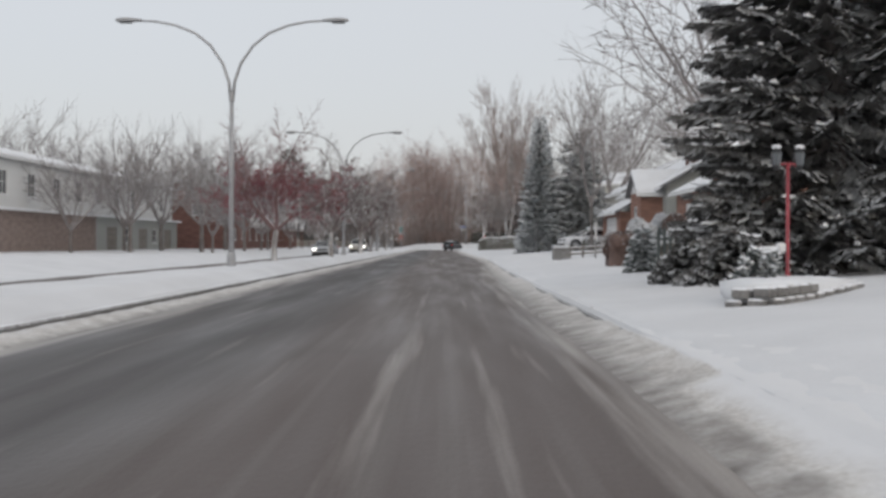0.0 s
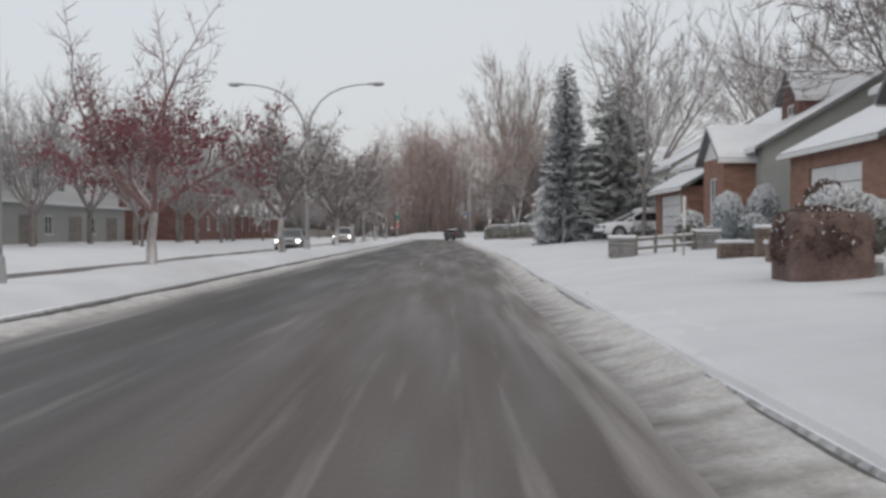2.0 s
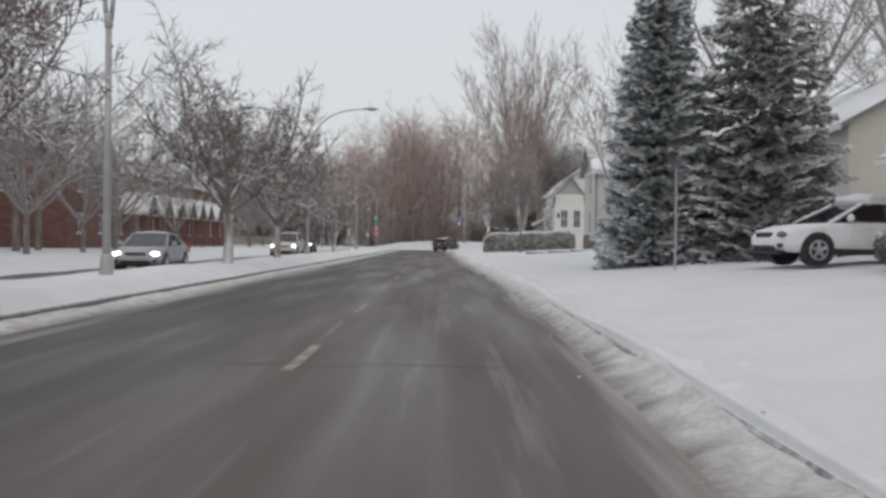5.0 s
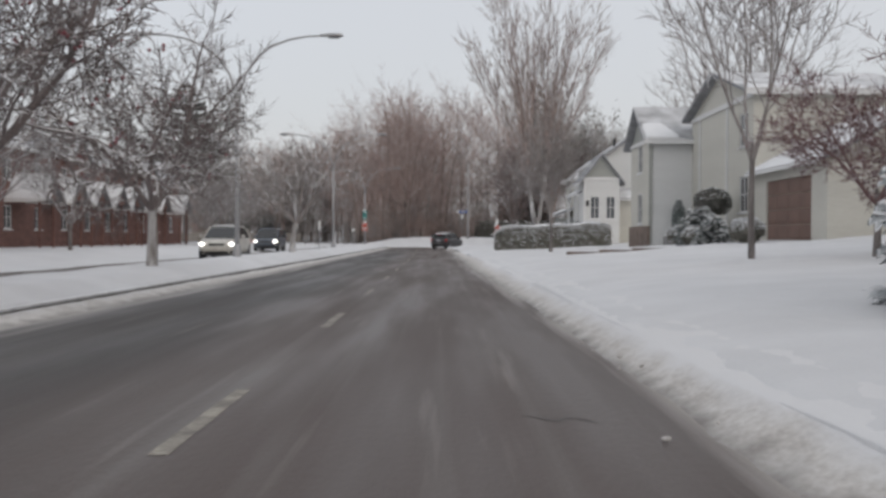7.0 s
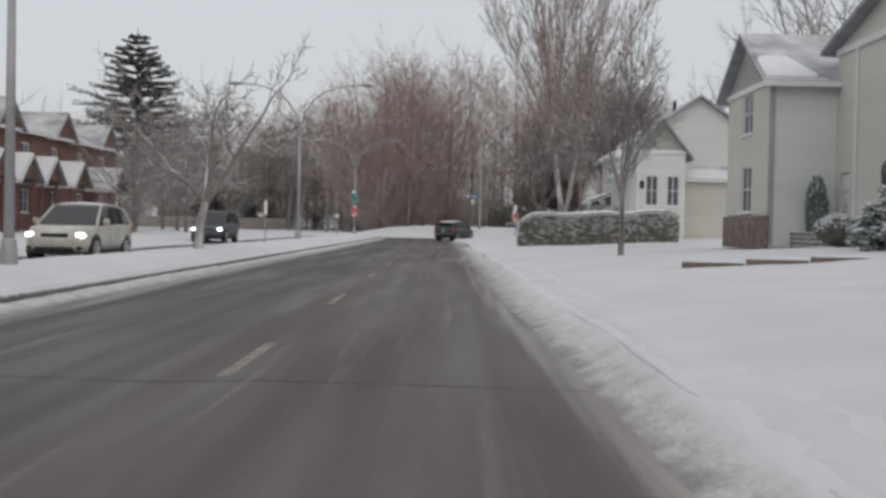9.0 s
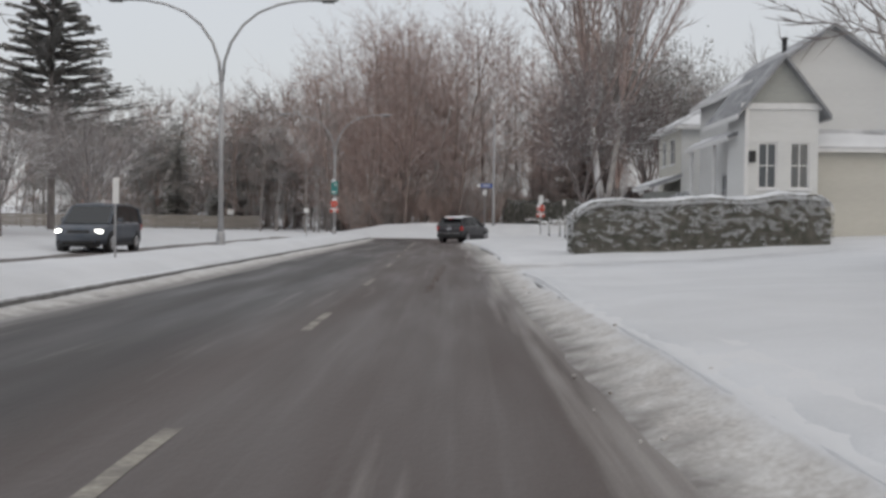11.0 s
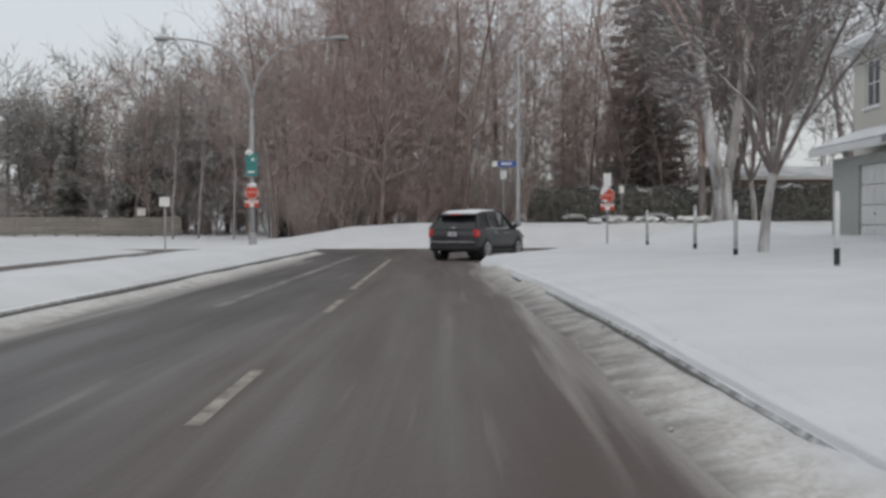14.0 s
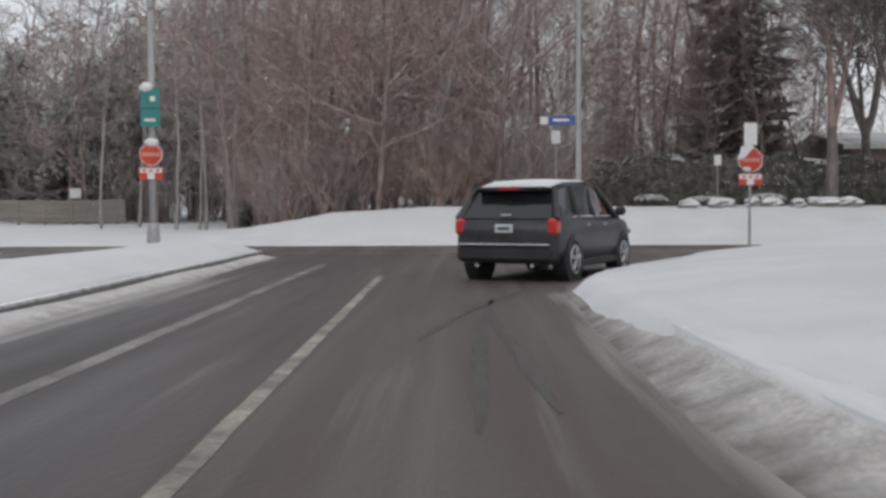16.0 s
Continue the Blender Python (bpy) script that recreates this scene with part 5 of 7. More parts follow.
def window_in(house, a, d, hole, kind="window", material=None):
    """A window or door set into an opening."""
    u0, u1, z0, z1 = hole
    base = Matrix.Translation(a) @ Matrix.Rotation(math.atan2(d.y, d.x), 4, "Z")
    w = 0.07
    if kind == "window":
        g = Mesh()
        sq = lambda i, y: [tuple(base @ Vector(p)) for p in ((u0 + i, y, z0 + i), (u1 - i, y, z0 + i), (u1 - i, y, z1 - i), (u0 + i, y, z1 - i))]
        g.v = sq(0, 0.04) + sq(w, 0.04) + sq(w, 0.12) + sq(0, 0.12)
        g.f = [(r * 4 + i, r * 4 + (i + 1) % 4, ((r + 1) % 4) * 4 + (i + 1) % 4, ((r + 1) % 4) * 4 + i) for r in range(4) for i in range(4)]
        win = part("window", g, M_TRIM, house)
        part("muntin", Mesh().box((u0 + u1) / 2 - 0.025, (u0 + u1) / 2 + 0.025, 0.055, 0.084, z0 + w, z1 - w, base), M_TRIM, win)
        part("muntin", Mesh().box(u0 + w, u1 - w, 0.05, 0.083, (z0 + z1) / 2 - 0.02, (z0 + z1) / 2 + 0.02, base), M_TRIM, win)
        part("pane", Mesh().box(u0 + w * 0.5, u1 - w * 0.5, 0.085, 0.10, z0 + w * 0.5, z1 - w * 0.5, base), M_GLASS, win, "dark reflecting glass")
        part("sill", Mesh().box(u0 - 0.08, u1 + 0.08, -0.09, 0.03, z0 - 0.07, z0 - 0.003, base, 0.01), M_SNOW_ROOF, win, "sill with a line of snow")
    else:
        g = Mesh()
        n = 4 if kind == "garage_door" else 3
        for i in range(n):
            h0, h1 = z0 + (z1 - z0) * i / n, z0 + (z1 - z0) * (i + 1) / n
            g.box(u0, u1, 0.08, 0.14, h0 + 0.01, h1 - 0.01, base, 0.015)
            cells = 4 if kind == "garage_door" else 1
            for c in range(cells):
                c0 = u0 + (u1 - u0) * c / cells
                c1 = u0 + (u1 - u0) * (c + 1) / cells
                g.box(c0 + 0.1, c1 - 0.1, 0.062, 0.09, h0 + 0.1, h1 - 0.1, base, 0.012)
        door = part(kind, g, material or M_DOOR_WHITE, house)
        part("handle", Mesh().box((u0 + u1) / 2 - 0.06, (u0 + u1) / 2 + 0.06, 0.03, 0.06, z0 + 0.9, z0 + 0.94, base, 0.01), M_DARK, door)


def block(house, x0, x1, y0, y1, z0, z1, material, faces=None, south=None):
    """Four walls. faces: for w, s, e, n lists of (kind, u0, u1, z0, z1[, material]); u runs from the corner as seen from outside, left to right."""
    faces = faces or {}
    runs = {"w": ((x0, y1), (x0, y0)), "s": ((x0, y0), (x1, y0)), "e": ((x1, y0), (x1, y1)), "n": ((x1, y1), (x0, y1))}
    for k, (a, b) in runs.items():
        specs = faces.get(k, [])
        g, o, d = wall_panel(a, b, z0, z1, [s[1:5] for s in specs])
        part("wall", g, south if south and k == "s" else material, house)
        for s in specs:
            window_in(house, o, d, s[1:5], s[0], s[5] if len(s) > 5 else None)


def gable_roof(house, x0, x1, y0, y1, z, rise, axis, gable_material, over=0.4, snow=True, bare=0.0):
    """A roof of two slopes with its ridge along an axis, gable walls below and a layer of snow."""
    def turn(p):
        return p if axis == "y" else (p[1], p[0], p[2])

    if axis == "x":
        x0, x1, y0, y1 = y0, y1, x0, x1
    xm = (x0 + x1) / 2
    k = rise / (xm - x0)
    ze, zr = z - over * k, z + rise
    g = Mesh()
    for ya, yb in ((y0 - over, y1 + over),):
        outer = [(x0 - over, ze), (xm, zr), (x1 + over, ze)]
        ring = lambda y: [turn(p) for p in [(outer[0][0], y, outer[0][1]), (outer[0][0], y, outer[0][1] + 0.16), (xm, y, zr + 0.18), (outer[2][0], y, outer[2][1] + 0.16), (outer[2][0], y, outer[2][1]), (xm, y, zr)]]
        g.loft([ring(ya), ring(yb)])
    roof = part("roof", g, M_SHINGLE_BARE if bare else M_SHINGLE, house)
    for xa, xb in ((x0 - over - 0.03, x0 - over), (x1 + over, x1 + over + 0.03)):
        fas = Mesh().add([turn((x, y, zz)) for zz in (ze - 0.06, ze + 0.14) for y in (y0 - over, y1 + over) for x in (xa, xb)], [(0, 2, 3, 1), (4, 5, 7, 6), (0, 1, 5, 4), (2, 6, 7, 3), (0, 4, 6, 2), (1, 3, 7, 5)])
        part("gutter", fas, M_TRIM, roof)
    for yy, inner in ((y0, 0.2), (y1, -0.2)):
        w = Mesh()
        tri = [(x0, z), (x1, z), (xm, z + rise)]
        w.add([turn((px, yy, pz)) for px, pz in tri] + [turn((px, yy + inner, pz)) for px, pz in tri], [(0, 1, 2), (5, 4, 3), (0, 3, 4, 1), (1, 4, 5, 2), (2, 5, 3, 0)])
        part("gable_wall", w, gable_material, house)
    if snow and bare < 0.8:
        s = Mesh()
        for side in (-1, 1):
            n, mcols = 14, 6
            base = len(s.v)
            for lay in (0, 1):
                for i in range(n + 1):
                    y = y0 - over + 0.02 + (y1 - y0 + 2 * over - 0.04) * i / n
                    for j in range(mcols + 1):
                        t = j / mcols
                        edge = bare * (0.5 + wave(y, side * 5.0, 0.7))
                        t2 = t * (1 - max(0.0, edge))
                        x = xm + side * (xm - x0 + over - 0.04) * t2
                        zz = zr + 0.182 + (ze + 0.162 - zr - 0.18) * t2
                        h = 0.0 if lay == 0 else 0.09 + 0.04 * wave(x, y, 0.8) - (0.05 if j in (mcols,) or i in (0, n) else 0)
                        s.v.append(turn((x, y, zz + h)))
            cols, layer = mcols + 1, (n + 1) * (mcols + 1)
            for i in range(n):
                for j in range(mcols):
                    q = base + layer + i * cols + j
                    s.f.append((q, q + 1, q + cols + 1, q + cols))
            rim = [i * cols + mcols for i in range(n + 1)]
            for p, q in zip(rim, rim[1:]):
                s.f.append((base + p, base + q, base + layer + q, base + layer + p))
            for i in (0, n):
                for j in range(mcols):
                    p, q = i * cols + j, i * cols + j + 1
                    s.f.append((base + p, base + q, base + layer + q, base + layer + p))
        part("roof_snow", s, M_SNOW_ROOF, roof, "layer of fresh snow on the roof", True)
    return roof


def shed_roof(house, x0, x1, y0, y1, za, zb, over=0.35):
    """A single slope that rises from x0 to x1."""
    k = (zb - za) / (x1 - x0)
    g, s = Mesh(), Mesh()
    sec = [(x0 - over, za - over * k), (x1, zb), (x1, zb + 0.14), (x0 - over, za - over * k + 0.14)]
    g.loft([[(x, y, z) for x, z in sec] for y in (y0 - over, y1 + over)])
    sec = [(x0 - over + 0.05, za - over * k + 0.145), (x1 - 0.02, zb + 0.145), (x1 - 0.02, zb + 0.24), (x0 - over + 0.1, za - over * k + 0.22)]
    s.loft([[(x, y, z) for x, z in sec] for y in (y0 - over + 0.04, y1 + over - 0.04)])
    roof = part("roof", g, M_SHINGLE, house)
    part("roof_snow", s, M_SNOW_ROOF, roof, "layer of fresh snow on the roof")
    part("gutter", Mesh().box(x0 - over - 0.06, x0 - over - 0.003, y0 - over, y1 + over, za - over * k - 0.06, za - over * k + 0.10, bevel=0.02), M_TRIM, roof)


def slab_roof(house, corners, thick=0.16, snow=0.0, material=None):
    """A sloping roof plane on four corners, eave first, with a gutter along the eave and perhaps a pad of snow."""
    c = [Vector(p) for p in corners]
    up = Vector((0, 0, thick))
    roof = part("roof", Mesh().loft([[tuple(p) for p in c], [tuple(p + up) for p in c]]), material or M_SHINGLE_BARE, house)
    part("soffit", Mesh().loft([[tuple(p - up * 0.35) for p in c], [tuple(p - up * 0.02) for p in c]]), M_TRIM, roof)
    d = Vector((0, 0, 0.05))
    side = (c[0] - c[3])
    side.z = 0
    side = side.normalized() * 0.05
    part("gutter", Mesh().loft([[tuple(p - d), tuple(p - d + side), tuple(p + up * 0.8 + side), tuple(p + up * 0.8)] for p in (c[0], c[1])]), M_TRIM, roof)
    if snow:
        s, n, m = Mesh(), 10, 6
        for i in range(n + 1):
            for j in range(m + 1):
                u, v = 0.02 + 0.96 * i / n, 0.03 + (0.92 * snow + 0.10 * wave(i * 0.7, snow * 9, 0.9)) * j / m
                v = min(0.985, max(0.02, v))
                p = c[0].lerp(c[1], u).lerp(c[3].lerp(c[2], u), v)
                rim = i in (0, n) or j in (0, m)
                s.v.append(tuple(p + up + Vector((0, 0, -0.02 if rim else 0.07 + 0.03 * wave(i, j, 0.8)))))
        s.f = [(i * (m + 1) + j, (i + 1) * (m + 1) + j, (i + 1) * (m + 1) + j + 1, i * (m + 1) + j + 1) for i in range(n) for j in range(m)]
        part("roof_snow", s, M_SNOW_ROOF, roof, "patch of fresh snow on the roof", True)
    return roof


def hip_roof(house, x0, x1, y0, y1, z, rise, over=0.5, snow=0.0):
    """Four slopes that rise from eaves all round to a short ridge."""
    x0, x1, y0, y1 = x0 - over, x1 + over, y0 - over, y1 + over
    w = min(x1 - x0, y1 - y0) / 2
    if x1 - x0 > y1 - y0:
        a, b = (x0 + w, (y0 + y1) / 2, z + rise), (x1 - w, (y0 + y1) / 2, z + rise)
        planes = [((x0, y0), (x1, y0), b, a), ((x1, y1), (x0, y1), a, b), ((x0, y1), (x0, y0), a, a), ((x1, y0), (x1, y1), b, b)]
    else:
        a, b = ((x0 + x1) / 2, y0 + w, z + rise), ((x0 + x1) / 2, y1 - w, z + rise)
        planes = [((x0, y1), (x0, y0), a, b), ((x1, y0), (x1, y1), b, a), ((x0, y0), (x1, y0), a, a), ((x1, y1), (x0, y1), b, b)]
    for p, q, r, s in planes:
        slab_roof(house, [(*p, z), (*q, z), r, s], 0.15, snow)
    part("soffit", Mesh().box(x0 + 0.02, x1 - 0.02, y0 + 0.02, y1 - 0.02, z - 0.05, z - 0.004), M_TRIM, house)


def arch_recess(house, a, d, u, w, z0, z1, depth=0.5):
    """A tall arched recess, framed, on the face of a wall; a flat dark panel paints its shade."""
    base = Matrix.Translation(Vector((*a, 0))) @ Matrix.Rotation(math.atan2(d[1], d[0]), 4, "Z")
    pts = [(u - w / 2, z0), (u - w / 2, z1 - w / 2)] + [(u - w / 2 * math.cos(t), z1 - w / 2 + w / 2 * math.sin(t)) for t in (math.pi * i / 10 for i in range(1, 10))] + [(u + w / 2, z1 - w / 2), (u + w / 2, z0)]
    out = [(u + (x - u) * 1.22, z if z == z0 else z1 - w / 2 + (z - z1 + w / 2) * 1.22) for x, z in pts]
    g = Mesh()
    n = len(pts)
    for y, ring in ((-0.06, out), (-0.06, pts)):
        g.v.extend([tuple(base @ Vector((x, y, z))) for x, z in ring])
    g.v.extend([tuple(base @ Vector((x, 0.01, z))) for x, z in out])
    g.f = [(i, i + 1, n + i + 1, n + i) for i in range(n - 1)] + [(2 * n + i, 2 * n + i + 1, i + 1, i) for i in range(n - 1)]
    part("arch_surround", g, M_BRICK, house)
    p = Mesh()
    p.v = [tuple(base @ Vector((x, -0.035, z))) for x, z in pts]
    p.f = [tuple(range(n))]
    part("shade_panel", p, M_ARCH_SHADE, house, "dark brown panel painted as the shade in a tall arched opening")


def house(label, category="house"):
    return thing("house", label, category)


def house_a():
    h = house("orange brick house with an arched portal and white garage door")
    block(h, 12.0, 19.0, 50.0, 58.5, 0.7, 3.9, M_BRICK, {"w": [("garage_door", 2.0, 6.7, 1.05, 3.35)]})
    shed_roof(h, 12.0, 16.0, 50.0, 58.5, 4.0, 6.0)
    block(h, 15.5, 25.0, 43.5, 59.0, 0.7, 6.4, M_SIDING_GREY, {"w": [("window", 3.0, 4.4, 4.7, 5.8), ("window", 9.5, 11.0, 4.7, 5.8)], "s": [("window", 2.0, 3.4, 3.6, 5.2)]})
    gable_roof(h, 15.5, 25.0, 43.5, 59.0, 6.4, 2.6, "y", M_SIDING_GREY)
    block(h, 11.4, 15.6, 45.0, 48.2, 0.6, 4.8, M_BRICK)
    gable_roof(h, 11.4, 15.6, 45.0, 48.2, 4.8, 1.25, "x", M_BRICK, 0.3)
    arch_recess(h, (11.4, 48.2), (0, -1), 1.6, 1.35, 0.9, 4.75)
    block(h, 12.4, 15.6, 41.0, 45.0, 0.6, 3.4, M_BRICK, {"w": [("window", 1.0, 2.4, 1.6, 2.8)]})
    shed_roof(h, 12.4, 15.6, 41.0, 44.6, 3.45, 5.2)


def house_b():
    h = house("grey sided house with brick front and steep snowy gable")
    block(h, 12.0, 23.5, 64.4, 80.0, 0.7, 4.7, M_SIDING_GREY, {"w": [("window", 12.2, 13.4, 1.6, 3.4)]})
    gable_roof(h, 12.0, 23.5, 64.4, 80.0, 4.7, 3.3, "y", M_SIDING_GREY, 0.45)
    block(h, 10.7, 12.0, 65.5, 69.0, 0.7, 4.3, M_BRICK, {"w": [("window", 1.1, 2.3, 1.5, 3.5)]})
    gable_roof(h, 10.7, 13.5, 65.5, 69.0, 4.3, 1.2, "x", M_TRIM, 0.3)
    block(h, 10.2, 12.0, 70.0, 77.5, 0.7, 3.3, M_BRICK, {"w": [("garage_door", 1.4, 6.2, 1.0, 3.0)]})
    shed_roof(h, 10.2, 13.0, 70.0, 77.5, 3.35, 4.9)
    block(h, 14.0, 16.5, 66.2, 68.6, 5.4, 6.9, M_BRICK_DARK, {"w": [("window", 0.7, 1.7, 5.75, 6.6)]})
    gable_roof(h, 14.0, 17.2, 66.2, 68.6, 6.9, 1.0, "x", M_BRICK_DARK, 0.25)
    h.matrix_world = pose(0.45, -1.0, 0)


def house_b2():
    h = house("beige house with snowy roof behind the spruces")
    block(h, 14.5, 24.0, 90.0, 104.0, 0.8, 5.6, M_SIDING_BEIGE, {"w": [("window", 2.0, 3.4, 1.7, 3.0), ("window", 6.0, 7.4, 1.7, 3.0), ("window", 10.0, 11.4, 3.9, 5.0)], "s": [("window", 3.0, 4.4, 3.8, 5.0)]})
    gable_roof(h, 14.5, 24.0, 90.0, 104.0, 5.6, 2.6, "y", M_SIDING_BEIGE)


def house_c():
    h = house("tall pale sided house with grey shingles and brown garage door")
    # the bay's south wall is coloured whiter than its other, beige walls
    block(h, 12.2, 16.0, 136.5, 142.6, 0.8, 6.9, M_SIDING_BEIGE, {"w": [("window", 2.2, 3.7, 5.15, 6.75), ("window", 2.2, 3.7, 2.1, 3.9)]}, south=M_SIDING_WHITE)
    gable_roof(h, 12.2, 18.2, 136.5, 142.6, 6.95, 1.95, "x", M_SIDING_GREY, 0.45, bare=1.0)
    slab_roof(h, [(11.85, 136.12, 6.88), (14.1, 136.12, 6.88), (12.9, 138.0, 8.08), (11.85, 138.0, 8.08)], 0.05, 0.9)
    part("gable_board", Mesh().box(12.12, 12.196, 136.3, 142.8, 6.75, 6.97, bevel=0.01), M_TRIM, h)
    part("stone_base", Mesh().box(12.08, 12.197, 136.38, 142.7, 0.7, 1.95, bevel=0.02), M_STONE, h, "brown stone veneer at the foot of the wall")
    part("corner_board", Mesh().box(12.14, 12.34, 136.44, 136.497, 0.9, 6.8, bevel=0.01), M_SIDING_GREY, h)
    block(h, 14.6, 22.0, 124.2, 136.5, 0.9, 8.0, M_SIDING_BEIGE, {"w": [("window", 9.9, 11.4, 5.6, 7.2), ("window", 9.9, 11.4, 2.5, 4.2), ("front_door", 0.5, 1.5, 1.4, 3.5)]})
    gable_roof(h, 14.6, 22.0, 124.2, 136.5, 8.0, 1.6, "x", M_SIDING_BEIGE, 0.5, bare=1.0)
    slab_roof(h, [(14.15, 123.75, 8.05), (20.0, 123.75, 8.05), (20.0, 124.9, 8.36), (14.15, 124.9, 8.36)], 0.05, 0.9)
    part("fascia", Mesh().box(14.5, 14.597, 124.2, 136.5, 7.75, 8.0, bevel=0.01), M_TRIM, h)
    for y in (128.6, 134.4):
        part("corner_board", Mesh().box(14.52, 14.597, y, y + 0.2, 0.95, 7.74, bevel=0.01), M_SIDING_WHITE, h)
    block(h, 14.6, 21.0, 114.5, 124.15, 0.9, 4.15, M_SIDING_BEIGE, {"w": [("garage_door", 2.0, 7.9, 1.2, 3.75, M_DOOR_BROWN)]})
    shed_roof(h, 14.6, 19.0, 114.5, 123.9, 4.3, 6.6)
    for i in range(4):
        part("step", Mesh().box(13.0, 14.6, 133.4 + 0.32 * i, 136.48, 0.75 + 0.16 * i, 0.90 + 0.16 * i, bevel=0.02), M_ROCK, h)


def house_d():
    h = house("white house with a grey gable and two tall windows")
    # the gabled bay with its tall windows, looking down the street
    block(h, 11.9, 14.8, 163.2, 166.0, 0.8, 6.1, M_SIDING_WHITE, {"s": [("window", 0.5, 1.28, 2.8, 4.65), ("window", 1.78, 2.56, 2.8, 4.65)]})
    gable_roof(h, 11.9, 14.8, 163.2, 168.5, 6.1, 1.85, "y", M_SIDING_GREY, 0.4, bare=1.0)
    part("gable_board", Mesh().box(11.7, 15.0, 163.12, 163.196, 5.95, 6.2, bevel=0.01), M_TRIM, h)
    part("corner_board", Mesh().box(11.86, 12.02, 163.14, 163.197, 0.9, 5.94, bevel=0.01), M_TRIM, h)
    # the taller part behind, with the entry
    block(h, 13.2, 19.2, 166.0, 177.2, 0.8, 7.6, M_SIDING_WHITE, {"w": [("front_door", 7.0, 8.2, 1.3, 3.6), ("window", 4.6, 5.8, 2.2, 3.8)]})
    gable_roof(h, 13.2, 19.2, 166.0, 177.2, 7.6, 2.1, "y", M_SIDING_WHITE, 0.45, bare=1.0)
    slab_roof(h, [(12.9, 172.6, 7.56), (12.9, 168.6, 7.56), (14.4, 168.6, 8.62), (14.4, 172.6, 8.62)], 0.06, 0.8)
    # low sloping roof over the entry
    slab_roof(h, [(11.5, 172.6, 4.85), (11.5, 164.4, 4.85), (13.2, 164.4, 5.6), (13.2, 172.6, 5.6)], 0.16, 0.6)
    for y in (167.6, 172.2):
        part("porch_post", Mesh().box(11.65, 11.8, y, y + 0.15, 0.8, 4.85, bevel=0.02), M_TRIM, h)
    part("wall_lamp", Mesh().box(12.05, 12.3, 163.06, 163.196, 3.85, 4.3, bevel=0.03), M_DARK, h)
    part("vent", Mesh().tube([(15.4, 170.0, 8.6), (15.4, 170.0, 9.9), (15.4, 170.0, 9.95)], [0.12, 0.12, 0.2], 8), M_DARK, h, "dark metal roof vent")
    # the side wing beyond the bay
    block(h, 14.8, 20.0, 164.6, 166.0, 0.8, 4.4, M_SIDING_BEIGE)
    slab_roof(h, [(14.8, 164.2, 4.4), (20.3, 164.2, 4.4), (20.3, 166.0, 5.3), (14.8, 166.0, 5.3)], 0.14, 0.8)


def house_e():
    h = house("beige house with a white garage door under a snowy porch roof")
    # beige walls, the south one in a whiter colour
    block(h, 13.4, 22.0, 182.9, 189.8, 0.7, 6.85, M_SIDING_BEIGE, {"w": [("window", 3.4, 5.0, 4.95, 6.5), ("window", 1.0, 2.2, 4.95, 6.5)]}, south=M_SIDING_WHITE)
    hip_roof(h, 13.4, 22.0, 182.9, 189.8, 6.9, 2.3, 0.55, 0.35)
    block(h, 12.05, 13.4, 183.1, 187.9, 0.5, 3.25, M_SIDING_GREY, {"w": [("garage_door", 2.2, 4.5, 0.6, 2.95)]})
    slab_roof(h, [(11.55, 188.6, 3.42), (11.55, 182.7, 3.42), (13.4, 182.7, 4.1), (13.4, 188.6, 4.1)], 0.2, 0.85)


def house_far():
    h = house("low bungalow with snowy roof beyond the tall hedge")
    block(h, 19.0, 40.0, 228.0, 237.0, 1.2, 4.3, M_BRICK_GREY, {"s": [("window", 2.0, 4.0, 2.4, 3.8), ("window", 7.0, 9.0, 2.4, 3.8), ("window", 13.0, 15.0, 2.4, 3.8)]})
    gable_roof(h, 19.0, 40.0, 228.0, 237.0, 4.3, 0.8, "x", M_BRICK_GREY, 0.6, bare=1.0)


def townhouses():
    h = house("brown brick terrace with small snowy porch gables", "terrace")
    wins = []
    for i in range(11):
        wins += [("window", 2.0 + 4.8 * i, 3.2 + 4.8 * i, 1.6, 3.0), ("window", 2.0 + 4.8 * i, 3.2 + 4.8 * i, 4.5, 5.8)]
    block(h, -36.0, -25.0, 126.0, 180.0, 0.2, 6.5, M_BRICK_DARK, {"e": wins, "s": [("window", 3.0, 4.4, 1.6, 3.0), ("window", 6.5, 7.9, 4.4, 5.6)]})
    gable_roof(h, -36.0, -25.0, 126.0, 180.0, 6.5, 1.9, "y", M_BRICK_DARK, 0.4, bare=0.9)
    for y in (132.0, 148.0, 157.0, 166.0, 175.0):
        gable_roof(h, -31.0, -24.6, y, y + 3.6, 6.5, 1.5, "x", M_BRICK_DARK, 0.25, bare=0.9)
    for y in (138.0, 143.0, 147.5, 152.0, 156.1, 159.8, 164.6, 172.4):
        gable_roof(h, -25.6, -22.9, y, y + 2.6, 3.5, 1.15, "x", M_BRICK_DARK, 0.3)
        for yy in (y + 0.1, y + 2.4):
            part("porch_post", Mesh().box(-23.2, -23.05, yy, yy + 0.14, 0.3, 3.5, bevel=0.02), M_BRICK_DARK, h)


